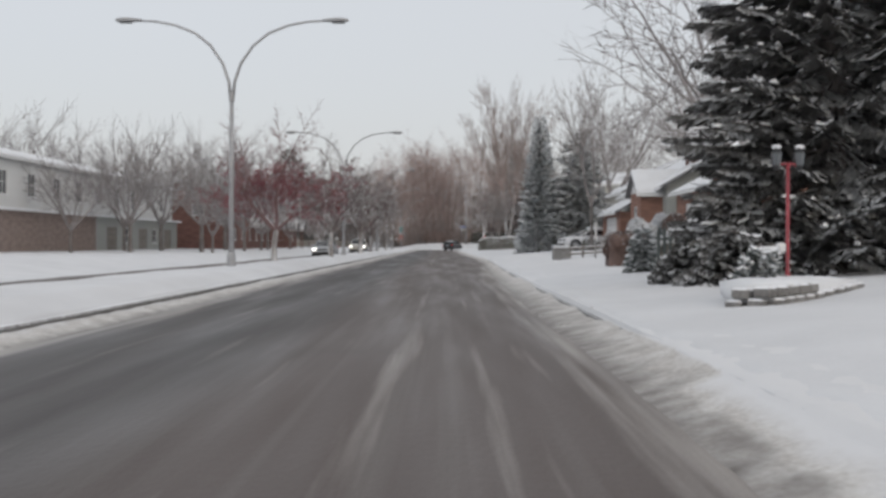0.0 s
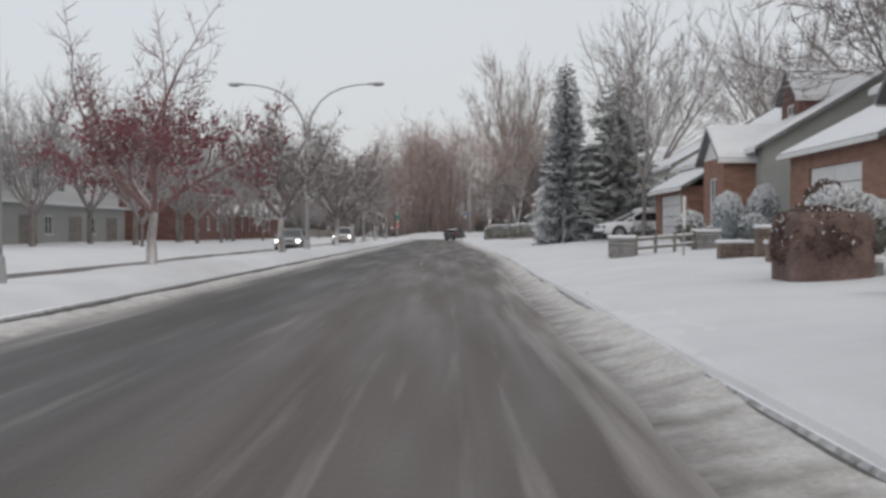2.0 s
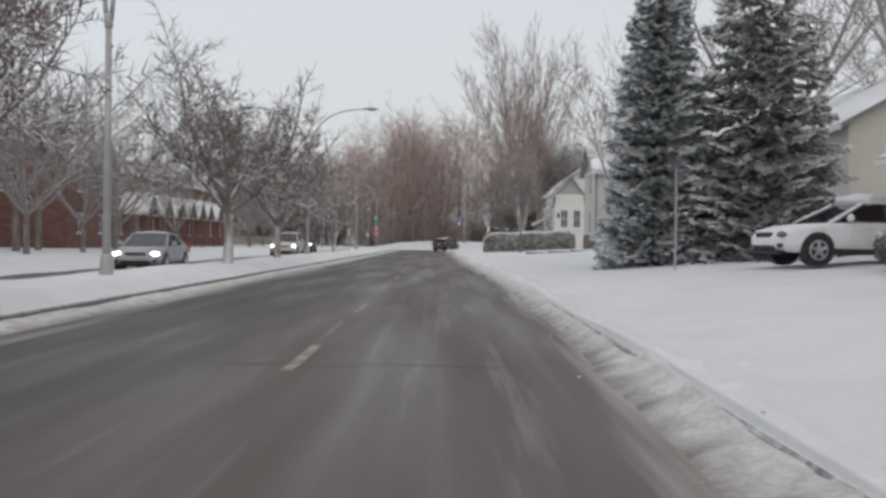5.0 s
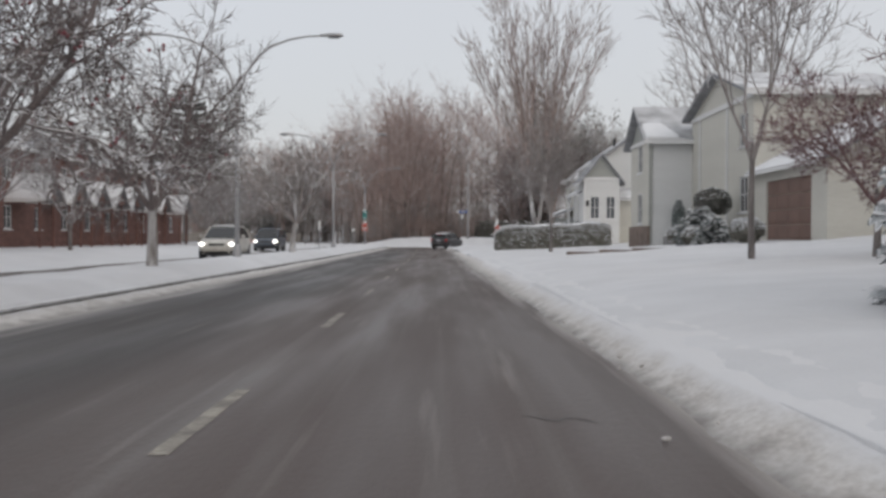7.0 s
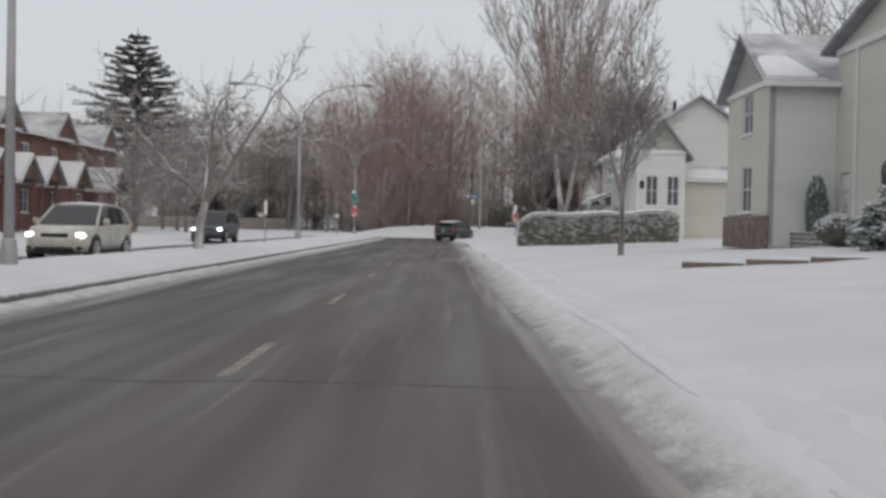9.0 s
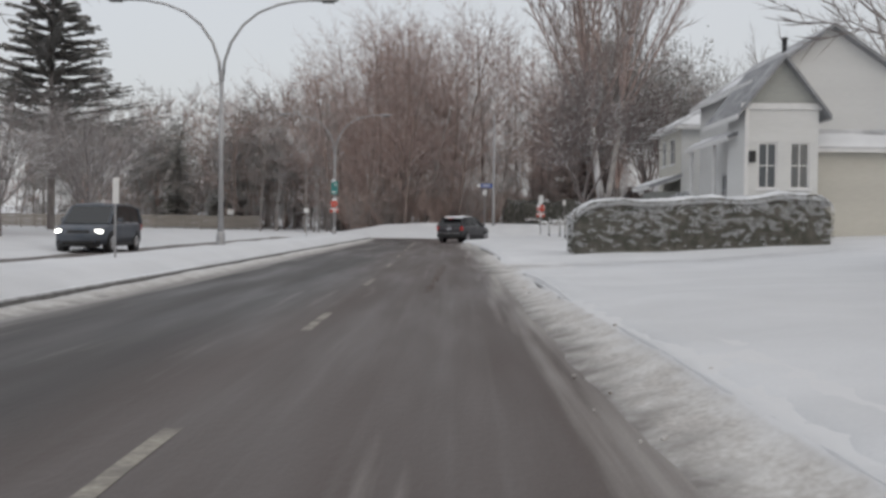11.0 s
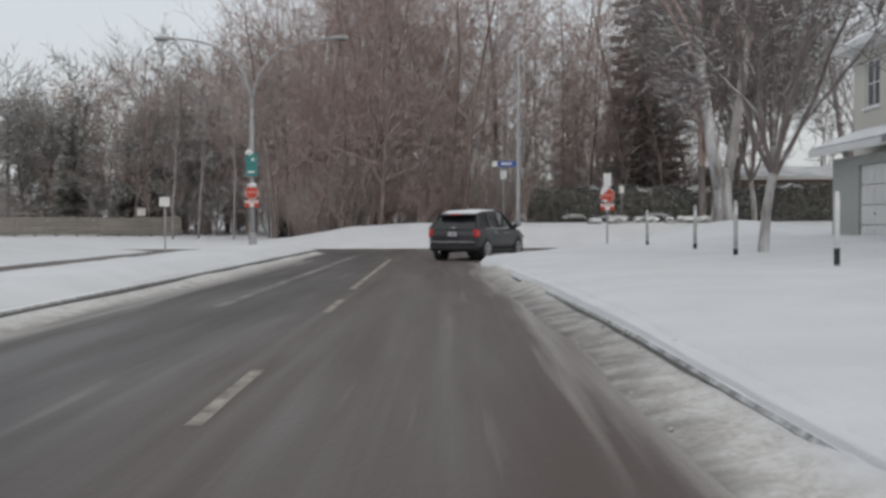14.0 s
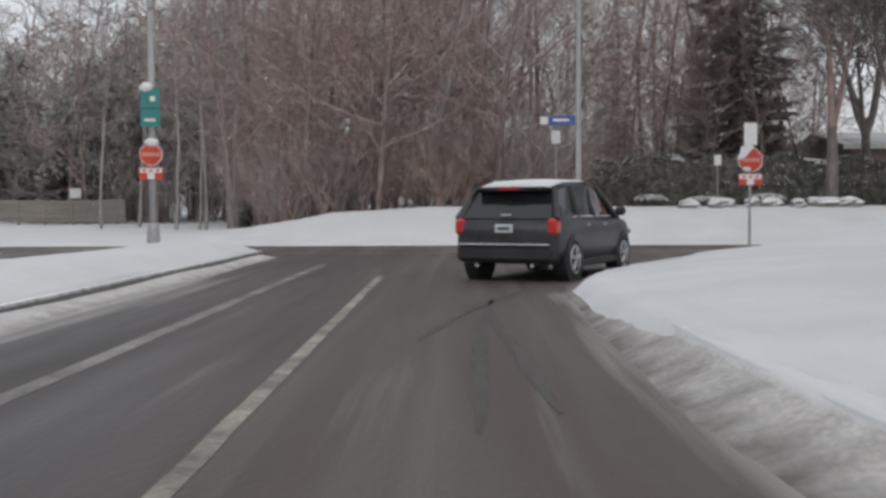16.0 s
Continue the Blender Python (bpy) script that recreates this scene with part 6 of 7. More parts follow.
def left_house():
    h = house("long pale house with a brown brick ground floor and snowy roof")
    wins = [("window", 6.0 + 5.2 * i, 7.5 + 5.2 * i, 4.5, 6.2) for i in range(10)]
    block(h, -42.0, -30.0, 62.0, 93.0, 0.2, 3.4, M_BRICK_GREY)
    block(h, -42.0, -30.0, 93.01, 121.0, 0.2, 3.4, M_SIDING_GREY, {"e": [("garage_door", 3.0, 6.0, 0.3, 2.6, M_WOOD_FENCE), ("window", 8.0, 9.6, 1.2, 2.6), ("garage_door", 13.0, 16.0, 0.3, 2.6, M_WOOD_FENCE), ("window", 18.0, 19.6, 1.2, 2.6), ("garage_door", 22.5, 25.5, 0.3, 2.6, M_WOOD_FENCE)]})
    part("ledge", Mesh().box(-42.2, -29.5, 61.8, 121.2, 3.405, 3.6, bevel=0.03), M_SNOW_ROOF, h, "flat snowy ledge")
    block(h, -42.0, -30.4, 62.5, 120.5, 3.61, 7.1, M_SIDING_WHITE, {"e": wins, "s": [("window", 8.0, 9.6, 4.5, 6.2)]})
    gable_roof(h, -42.0, -30.4, 62.5, 120.5, 7.1, 1.5, "y", M_SIDING_WHITE, 0.4)


for build in (house_a, house_b, house_b2, house_c, house_d, house_e, house_far, townhouses, left_house):
    build()


# ---- hedges and bushes ----
def twig_cloud(g, rng, place, count, size, up=0.35):
    """Short twigs or leaf tufts, as thin folded blades, at places drawn from a function."""
    for _ in range(count):
        p, nrm = place(rng)
        a = (nrm + Vector((rng.uniform(-0.8, 0.8), rng.uniform(-0.8, 0.8), rng.uniform(-0.5, 0.8) + up))).normalized()
        b = a.cross(Vector((rng.uniform(-1, 1), rng.uniform(-1, 1), rng.uniform(-1, 1)))).normalized()
        l, w = size * rng.uniform(0.6, 1.6), size * rng.uniform(0.25, 0.5)
        k = len(g.v)
        q = p - a * l * 0.4
        g.v.extend([tuple(q), tuple(q + a * l * 0.6 + b * w), tuple(q + a * l), tuple(q + a * l * 0.6 - b * w)])
        g.f.append((k, k + 1, k + 2, k + 3))


def hedge(x0, x1, y0, y1, height, label, seed, material, dens=260, size=0.09, snow_share=0.5, rag=0.10, broken=False):
    rng = random.Random(seed)
    h = thing("hedge", label, "hedge")
    core, tw, sn = Mesh(), Mesh(), Mesh()
    nx, ny = max(2, int((x1 - x0) / 0.35)), max(2, int((y1 - y0) / 0.35))
    zt = lambda x, y: ground_z(x, y) + height - 0.42 * max(0.0, 1 - min(x - x0, x1 - x) / 0.75) ** 2 + rag * wave(x, y, 1.1) + (rag - 0.1) * wave(x, y, 0.35)
    end_drop = lambda x: 0.42 * max(0.0, 1 - min(x - x0, x1 - x) / 0.75) ** 2
    rows = []
    for i in range(nx + 1):
        x = x0 + 0.08 + (x1 - x0 - 0.16) * i / nx
        w = 0.08 * wave(x, seed, 1.3)
        e2 = end_drop(x)
        prof = [(y0 + 0.1 + w, -0.2), (y0 + 0.05 + w, height * 0.5), (y0 + 0.1 + w, height * 0.82 - e2), (y0 + 0.3, zt(x, y0) - ground_z(x, y0) - 0.06 - e2), (y1 - 0.3, zt(x, y1) - ground_z(x, y1) - 0.06 - e2), (y1 - 0.1 - w, height * 0.82 - e2), (y1 - 0.05, height * 0.5), (y1 - 0.1, -0.2)]
        rows.append([(x, y, ground_z(x, y) + z) for y, z in prof])
    core.loft(rows)

    def side(r):
        k = r.random()
        if k < 0.45:
            x = r.uniform(x0, x1)
            z = r.uniform(0.05, zt(x, y0) - ground_z(x, y0))
            return Vector((x, y0 + 0.08 * wave(x, seed, 1.3) + (0.12 if z > height * 0.85 else 0.04) * r.random(), ground_z(x, y0) + z)), Vector((0, -1, 0))
        if k < 0.53:
            y, z = r.uniform(y0, y1), r.uniform(0.05, height - 0.38)
            return Vector((x0 + 0.06 * r.random(), y, ground_z(x0, y) + z)), Vector((-1, 0, 0))
        x, y = r.uniform(x0, x1), r.uniform(y0, y1)
        return Vector((x, y, zt(x, y) - 0.06 * r.random())), Vector((0, 0, 1))

    area = (x1 - x0) * (height + y1 - y0) + 2 * (y1 - y0) * height
    twig_cloud(tw, rng, side, int(area * dens), size)

    def snowy(r):
        # snow clings in clumps, thicker towards the top
        p, nrm = side(r)
        for _ in range(9):
            k = (p.z - ground_z(p.x, p.y)) / height
            if 1.5 * noise.noise(Vector((p.x * 4.0, p.y * 4.0, p.z * 7.0))) + 0.9 * k - 0.72 + 0.3 * r.random() > 0:
                break
            p, nrm = side(r)
        return p + nrm * 0.03, (nrm + Vector((0, 0, 1))).normalized()

    twig_cloud(sn, rng, snowy, int(area * dens * snow_share * 1.35), size * 0.72, 0.1)
    caps, run = [], []
    n = max(3, int((x1 - x0) / 0.3))
    for i in range(n + 1):
        x = x0 + 0.15 + (x1 - x0 - 0.3) * i / n
        if not broken or wave(x, 9.0, 0.55) > 0.08:
            run.append([(x, y0 + 0.02, zt(x, y0) - 0.16), (x, y0 + 0.28, zt(x, y0) + 0.03 + 0.05 * wave(x, 1, 2.0)), (x, (y0 + y1) / 2, zt(x, y0) + 0.12 + 0.05 * wave(x, 5, 2.0)), (x, y1 - 0.3, zt(x, y1) - 0.01), (x, y1 - 0.16, zt(x, y1) - 0.10)])
            continue
        caps, run = caps + [run], []
    caps.append(run)
    part("core", core, material, h)
    tagged(part("foliage", tw, material, h), kind="stuff")
    tagged(part("snow_fleck", sn, M_SNOW_ROOF, h, "snow caught among the clipped twigs"), kind="stuff")
    for run in caps:
        if len(run) > 2:
            part("snow_cap", Mesh().loft(run), M_SNOW_ROOF, h, "uneven cap of snow along the top", True)


hedge(4.4, 13.2, 156.6, 158.7, 1.70, "long clipped hedge under a cap of snow", 1, M_HEDGE, 560, 0.05, 1.15)
hedge(4.8, 34.0, 220.6, 222.4, 2.15, "tall dark hedge dusted with snow beyond the junction", 2, M_HEDGE_DARK, 190, 0.10, 0.10, 0.30, True)


def bush(name, x, y, r, h, label, seed, material, dens=420, size=0.06, snow_share=0.35, square=0.0, lift=0.0, category="bush"):
    rng = random.Random(seed)
    z = ground_z(x, y) + lift
    b = thing(name, label, category)

    def shell(rr):
        d = Vector((rr.gauss(0, 1), rr.gauss(0, 1), rr.gauss(0, 1))).normalized()
        if square:
            m = max(abs(d.x), abs(d.y), abs(d.z))
            d = d.lerp(d / m, square)
        k = 0.93 + 0.16 * noise.noise(d * 2.5 + Vector((seed, 0, 0))) + 0.06 * rr.random()
        return Vector((x + d.x * r * k, y + d.y * r * k, z + h * 0.5 + d.z * h * 0.5 * k)), d

    core, tw, sn = Mesh(), Mesh(), Mesh()
    if square:
        core.box(x - r * 0.86, x + r * 0.86, y - r * 0.86, y + r * 0.86, z - 0.15, z + h * 0.93, bevel=0.14)
    else:
        core.blob((x, y, z + h * 0.5), (r * 0.86, r * 0.86, h * 0.46), 0.25, seed)
    n = int(4 * math.pi * r * (r + h) * 0.5 * dens)
    twig_cloud(tw, rng, shell, n, size)

    def top(rr):
        p, d = shell(rr)
        while d.z < rr.uniform(-0.2, 0.7):
            p, d = shell(rr)
        return p + Vector((0, 0, 0.025)), (d + Vector((0, 0, 1))).normalized()

    twig_cloud(sn, rng, top, int(n * snow_share), size * 1.25, 0.0)
    part("core", core, material, b)
    tagged(part("foliage", tw, material, b), kind="stuff")
    tagged(part("snow_fleck", sn, M_SNOW_ROOF, b, "fresh snow on the upper twigs"), kind="stuff")
    return b


bush("clipped_bush", 5.78, 36.9, 0.74, 1.12, "rounded clipped brown bush beside the street", 3, M_BUSH_BROWN, 600, 0.05, 0.03, 0.22)
put(spruce("dwarf_spruce", 14, 1.25, 0.40, "dwarf spruce with heaped snow on its tiers", M_NEEDLE, 90, 9, 1.0, 0.05, 0.045, 0.7, category="shrub"), 4.85, 28.7)
SHRUBS = [(5.7, 33.0, 0.4, 0.6, M_HEDGE, 0.9), (6.6, 38.5, 0.6, 1.4, M_HEDGE, 1.0), (7.6, 37.0, 0.7, 1.1, M_HEDGE, 1.0), (9.1, 43.8, 0.55, 1.3, M_HEDGE, 1.4), (10.6, 58.2, 0.5, 1.0, M_NEEDLE, 0.6), (10.1, 59.6, 0.56, 1.85, M_NEEDLE_BLUE, 1.0), (11.4, 59.6, 0.6, 2.0, M_NEEDLE_BLUE, 1.0), (8.9, 60.4, 0.5, 1.3, M_HEDGE, 0.9), (9.4, 73.0, 0.6, 0.9, M_HEDGE, 0.8),
          (12.9, 130.9, 0.8, 1.0, M_HEDGE, 0.6), (11.6, 123.0, 0.5, 0.8, M_HEDGE, 0.9), (12.6, 118.0, 0.7, 1.0, M_HEDGE, 0.8),
          (12.6, 181.3, 0.9, 2.0, M_NEEDLE, 0.35), (12.9, 179.6, 1.0, 2.2, M_NEEDLE, 0.4), (11.6, 177.2, 0.8, 0.9, M_HEDGE, 1.0), (11.9, 175.2, 0.8, 1.0, M_HEDGE, 1.0), (7.4, 219.3, 0.7, 0.45, M_HEDGE_DARK, 0.5), (9.8, 219.4, 0.9, 0.4, M_HEDGE_DARK, 0.6), (12.4, 219.4, 0.8, 0.5, M_HEDGE_DARK, 0.5)]
for i, (x, y, r, h, m, s) in enumerate(SHRUBS):
    bush("shrub", x, y, r, h, "rounded garden shrub heaped with fresh snow", 20 + i, m, 200, 0.08, s * 0.8)
for k, (x, y, r, h) in enumerate(((12.3, 124.9, 1.15, 1.9), (13.3, 128.6, 0.95, 1.5), (11.9, 120.6, 0.75, 1.2))):
    put(spruce("juniper", 26 + k, h, r, "spreading juniper shrub with layered boughs heaped with snow", M_NEEDLE, 130, 12, 1.0, 0.08, 0.06, 0.45, category="shrub"), x, y)
topiary = bush("topiary_shrub", 13.35, 126.6, 0.88, 1.35, "dark clipped ball of shrub above snowy bushes", 60, M_HEDGE_DARK, 420, 0.06, 0.06, lift=1.3)

part("stem", Mesh().tube([(13.35, 126.6, ground_z(13.35, 126.6) - 0.1), (13.35, 126.6, ground_z(13.35, 126.6) + 1.8)], [0.06, 0.05], 7), M_BARK, topiary)
bush("column_cedar", 13.72, 135.8, 0.38, 2.6, "narrow dark column cedar against a white wall", 61, M_NEEDLE, 420, 0.07, 0.05, category="cedar")



# ---- cars ----
def section(y, zb, zt, w, n=3, round_top=0.10, tuck=0.06):
    """A rounded cross-section of a car body at y."""
    r = min(round_top, (zt - zb) * 0.4, w * 0.4)
    half = [(w - tuck, zb), (w, zb + (zt - zb) * 0.35), (w, zt - r), (w - r * 0.3, zt - r * 0.3), (w - r, zt)]
    return [(x, y, z) for x, z in half] + [(-x, y, z) for x, z in reversed(half)]


def car(label, category, paint, o, at, turn, roof_snow=0.0, lights_on=True, tail_on=False, snow_all=False):
    """o: length, width, belt profile, roof profile and wheels. The car looks along +y."""
    c = thing("car", label, category, at, turn)
    L, W = o["length"] / 2, o["width"] / 2
    low = [section(y * L, zb, zt, w * W) for y, zb, zt, w in o["body"]]
    body = part("body", Mesh().loft(low), paint, c, smooth=True)
    gl = [[(wb * W, y * L, zb), (wt * W, y * L, zt), (-wt * W, y * L, zt), (-wb * W, y * L, zb)] for y, zb, zt, wb, wt in o["cabin"]]
    cab = part("cabin_glass", Mesh().loft(gl), M_CARGLASS, c, "dark tinted glass")
    rf = o["roof"]
    part("roof", Mesh().loft([[(wt * W + 0.012, y * L, z - 0.05), (wt * W - 0.02, y * L, z + 0.02), (0, y * L, z + 0.045), (-wt * W + 0.02, y * L, z + 0.02), (-wt * W - 0.012, y * L, z - 0.05)] for y, z, wt in rf]), paint, c, smooth=True)
    if roof_snow:
        part("roof_snow", Mesh().loft([[(wt * W - 0.04, y * L, z + 0.012), (wt * W - 0.12, y * L, z + 0.02 + roof_snow), (0, y * L, z + 0.05 + roof_snow), (-wt * W + 0.12, y * L, z + 0.02 + roof_snow), (-wt * W + 0.04, y * L, z + 0.012)] for y, z, wt in rf]), M_SNOW_ROOF, c, "thin white layer of snow on the roof", True)
    cb = o["cabin"]
    for s in (-1, 1):
        for i, j, wid in o["pillars"]:
            (y0, b0, t0, wb0, wt0), (y1, b1, t1, wb1, wt1) = cb[i], cb[j]
            part("pillar", Mesh().tube([(s * (wb0 * W + 0.004), y0 * L, b0), (s * (wt1 * W + 0.004), y1 * L, t1)], [wid, wid * 0.8], 6), paint, c)
        for y in o["side_posts"]:
            part("pillar", Mesh().box(s * o["belt_w"] * W - 0.02, s * o["belt_w"] * W + 0.02, y * L - 0.05, y * L + 0.05, o["belt"] - 0.02, o["belt"] + 0.02).tube([(s * (o["belt_w"] * W + 0.003), y * L, o["belt"]), (s * (o["top_w"] * W + 0.006), y * L, o["top"] - 0.02)], [0.045, 0.04], 4), M_DARK, c)
        part("mirror", Mesh().box(min(s * W, s * (W + 0.2)), max(s * W, s * (W + 0.2)), o["mirror"] * L - 0.06, o["mirror"] * L + 0.06, o["belt"] + 0.0, o["belt"] + 0.17, bevel=0.05), paint, c)
        part("sill", Mesh().box(s * W * 0.93 - 0.05, s * W * 0.93 + 0.05, -0.5 * L, 0.5 * L, 0.22, 0.36, bevel=0.03), M_DARK, c)
        part("belt_trim", Mesh().box(s * o["belt_w"] * W - 0.012, s * o["belt_w"] * W + 0.018, cb[1][0] * L * 0.8, cb[-2][0] * L + 0.3, o["belt"] - 0.02, o["belt"] + 0.015), M_CHROME, c)
        for y in o["doors"]:
            d = part("door_handle", Mesh().box(s * W * 0.985 - 0.02, s * W * 0.985 + 0.03, y * L - 0.1, y * L + 0.1, o["belt"] - 0.17, o["belt"] - 0.13, bevel=0.012), M_CHROME if o.get("chrome") else paint, c)
    R = o["wheel"]
    for s in (-1, 1):
        for y in o["axles"]:
            x, yy = s * (W - 0.13), y * L
            part("wheel_arch", Mesh().tube([(x - s * 0.12, yy, R + 0.02), (x + s * 0.128, yy, R + 0.02)], [R + 0.07, R + 0.07], 20), M_DARK, c)
            wh = part("wheel", Mesh().tube([(x - s * 0.1, yy, R), (x - s * 0.07, yy, R), (x + s * 0.10, yy, R), (x + s * 0.135, yy, R)], [R * 0.9, R, R, R * 0.93], 22), M_RUBBER, c)
            rim = Mesh()
            for k in range(5):
                a = 2 * math.pi * k / 5 + 0.3
                rim.tube([(x + s * 0.142, yy, R), (x + s * 0.142, yy + math.cos(a) * R * 0.62, R + math.sin(a) * R * 0.62)], [0.05, 0.035], 5)
            rim.tube([(x + s * 0.13, yy, R), (x + s * 0.15, yy, R)], [0.09, 0.07], 10)
            rim.tube([(x + s * 0.132, yy + math.cos(a) * R * 0.65, R + math.sin(a) * R * 0.65) for a in (2 * math.pi * k / 16 for k in range(17))], [0.025] * 17, 5)
            part("rim", rim, M_RIM, wh)
    f, r = o["front"] * L, o["rear"] * L
    for s in (-1, 1):
        hx = s * o["lamp_x"] * W
        part("headlight", Mesh().blob((hx, f - 0.10, o["lamp_z"]), (0.17, 0.10, 0.075), 0.05, 3), M_HEADLIGHT if lights_on else M_GLASS, c)
        part("tail_lamp", Mesh().box(s * W * 0.88 - 0.09, s * W * 0.88 + 0.09, r - 0.02, r + 0.24, o["tail_z"] - 0.14, o["tail_z"] + 0.14, bevel=0.05), M_TAIL, c, "red tail lamp")
        part("fog_lamp", Mesh().blob((s * W * 0.72, f - 0.06, 0.42), (0.12, 0.06, 0.06), 0.05, 4), M_DARK, c)
    part("grille", Mesh().box(-W * 0.42, W * 0.42, f - 0.06, f + 0.015, o["lamp_z"] - 0.10, o["lamp_z"] + 0.05, bevel=0.03), M_DARK, c)
    part("lower_grille", Mesh().box(-W * 0.6, W * 0.6, f - 0.06, f + 0.02, 0.32, 0.47, bevel=0.04), M_DARK, c)
    part("front_bumper", Mesh().box(-W * 0.8, W * 0.8, f - 0.2, f + 0.01, 0.22, 0.31, bevel=0.04), M_DARK, c)
    part("rear_bumper", Mesh().box(-W * 0.92, W * 0.92, r - 0.06, r + 0.2, 0.34, 0.62, bevel=0.06), paint if not o.get("dark_bumper") else M_DARK, c)
    part("bumper_trim", Mesh().box(-W * 0.86, W * 0.86, r - 0.075, r - 0.02, 0.615, 0.65, bevel=0.01), M_CHROME, c)
    plate = part("plate", Mesh().box(-0.16, 0.16, r - 0.05, r - 0.025, o["plate_z"] - 0.07, o["plate_z"] + 0.07, bevel=0.008), M_PLATE, c)
    part("plate_bar", Mesh().box(-0.11, 0.11, r - 0.054, r - 0.0505, o["plate_z"] - 0.025, o["plate_z"] + 0.025), M_CAR_BLUE, plate)
    part("badge", Mesh().box(-0.1, 0.1, r + 0.03, r + 0.06, o["plate_z"] + 0.2, o["plate_z"] + 0.24, bevel=0.01), M_CHROME, c)
    for xx in (-0.5, 0.5):
        part("exhaust", Mesh().tube([(xx, r + 0.2, 0.28), (xx, r - 0.03, 0.28)], [0.04, 0.04], 8), M_CHROME, c)
    if o.get("spoiler"):
        part("spoiler", Mesh().box(-W * 0.68, W * 0.68, rf[0][0] * L - 0.22, rf[0][0] * L + 0.06, rf[0][1] - 0.03, rf[0][1] + 0.03, bevel=0.02), paint, c)
        part("brake_lamp", Mesh().box(-0.2, 0.2, rf[0][0] * L - 0.235, rf[0][0] * L - 0.215, rf[0][1] - 0.02, rf[0][1] + 0.02), M_TAIL, c)
    part("wiper", Mesh().tube([(0.05, cb[1][0] * L - 0.16, cb[1][1] + 0.17), (-0.45, cb[1][0] * L - 0.13, cb[1][1] + 0.24)], [0.012, 0.01], 4), M_DARK, c)
    return c


SUV = dict(length=4.6, width=1.9, belt=1.10, belt_w=0.945, top=1.62, top_w=0.76, mirror=0.38, chrome=True, spoiler=True, dark_bumper=True,
           body=[(-0.985, 0.52, 0.86, 0.86), (-0.97, 0.36, 1.02, 0.93), (-0.9, 0.3, 1.10, 0.97), (-0.6, 0.28, 1.11, 1.0), (0.1, 0.28, 1.09, 1.0), (0.5, 0.28, 1.07, 0.99), (0.72, 0.28, 1.03, 0.97), (0.9, 0.3, 0.93, 0.9), (0.97, 0.36, 0.82, 0.8), (1.0, 0.45, 0.7, 0.66)],
           cabin=[(-0.95, 1.05, 1.07, 0.93, 0.9), (-0.78, 1.05, 1.56, 0.945, 0.74), (-0.55, 1.05, 1.66, 0.945, 0.76), (-0.1, 1.05, 1.69, 0.945, 0.77), (0.15, 1.05, 1.64, 0.94, 0.74), (0.54, 1.05, 1.08, 0.92, 0.86)],
           roof=[(-0.80, 1.57, 0.74), (-0.55, 1.665, 0.77), (-0.1, 1.695, 0.775), (0.14, 1.645, 0.75)],
           pillars=[(0, 1, 0.07), (5, 4, 0.05)], side_posts=(-0.5, -0.12), doors=(-0.3, 0.1), wheel=0.36, axles=(-0.62, 0.62), front=0.99, rear=-0.985, lamp_x=0.74, lamp_z=0.78, tail_z=0.93, plate_z=0.90)
SEDAN = dict(SUV, length=4.7, width=1.8, belt=0.96, top=1.36, mirror=0.32, chrome=False, spoiler=False, dark_bumper=False,
             body=[(-0.985, 0.5, 0.84, 0.84), (-0.95, 0.34, 0.95, 0.92), (-0.7, 0.25, 0.99, 0.97), (-0.4, 0.24, 0.98, 1.0), (0.1, 0.24, 0.96, 1.0), (0.5, 0.25, 0.93, 0.99), (0.75, 0.27, 0.86, 0.96), (0.92, 0.3, 0.76, 0.88), (0.98, 0.36, 0.66, 0.74), (1.0, 0.42, 0.58, 0.6)],
             cabin=[(-0.72, 0.92, 0.96, 0.9, 0.86), (-0.38, 0.92, 1.33, 0.93, 0.72), (-0.2, 0.92, 1.40, 0.93, 0.74), (0.0, 0.92, 1.42, 0.93, 0.74), (0.12, 0.92, 1.38, 0.92, 0.72), (0.5, 0.92, 0.95, 0.9, 0.84)],
             roof=[(-0.38, 1.335, 0.73), (-0.2, 1.405, 0.75), (0.0, 1.425, 0.75), (0.11, 1.385, 0.73)], side_posts=(-0.1,), wheel=0.32, lamp_z=0.66, tail_z=0.82, plate_z=0.75)
VAN = dict(SUV, length=4.9, width=1.95, belt=1.12, top=1.72, spoiler=False,
           cabin=[(-0.97, 1.05, 1.10, 0.94, 0.93), (-0.93, 1.05, 1.68, 0.945, 0.82), (-0.6, 1.05, 1.78, 0.945, 0.83), (0.1, 1.05, 1.80, 0.945, 0.83), (0.3, 1.05, 1.72, 0.94, 0.8), (0.66, 1.05, 1.08, 0.9, 0.84)],
           roof=[(-0.95, 1.69, 0.82), (-0.6, 1.785, 0.835), (0.1, 1.805, 0.835), (0.3, 1.73, 0.81)], side_posts=(-0.45, 0.0))

car("black sport utility car turning at the junction, snowy roof", "car", M_CAR_BLACK, SUV, (0.95, 192.4, 0.0), -25, 0.03, lights_on=False)
car("white sport utility car with lit headlights, facing along the road", "car", M_CAR_WHITE, SUV, (-10.6, 129.8, 0.06), 180, 0.02)
car("silver sedan with lit headlights on the far carriageway", "car", M_CAR_SILVER, SEDAN, (-10.5, 93.0, 0.06), 180, 0.01)
car("dark blue van with lit headlights on the far carriageway", "van", M_CAR_BLUE, VAN, (-13.3, 161.3, 0.06), 180, 0.0)
car("parked car buried under white snow in a driveway", "car", M_CAR_SNOW, SEDAN, (10.0, 77.2, ground_z(10.0, 77.2) - 0.02), 100, 0.16, lights_on=False)


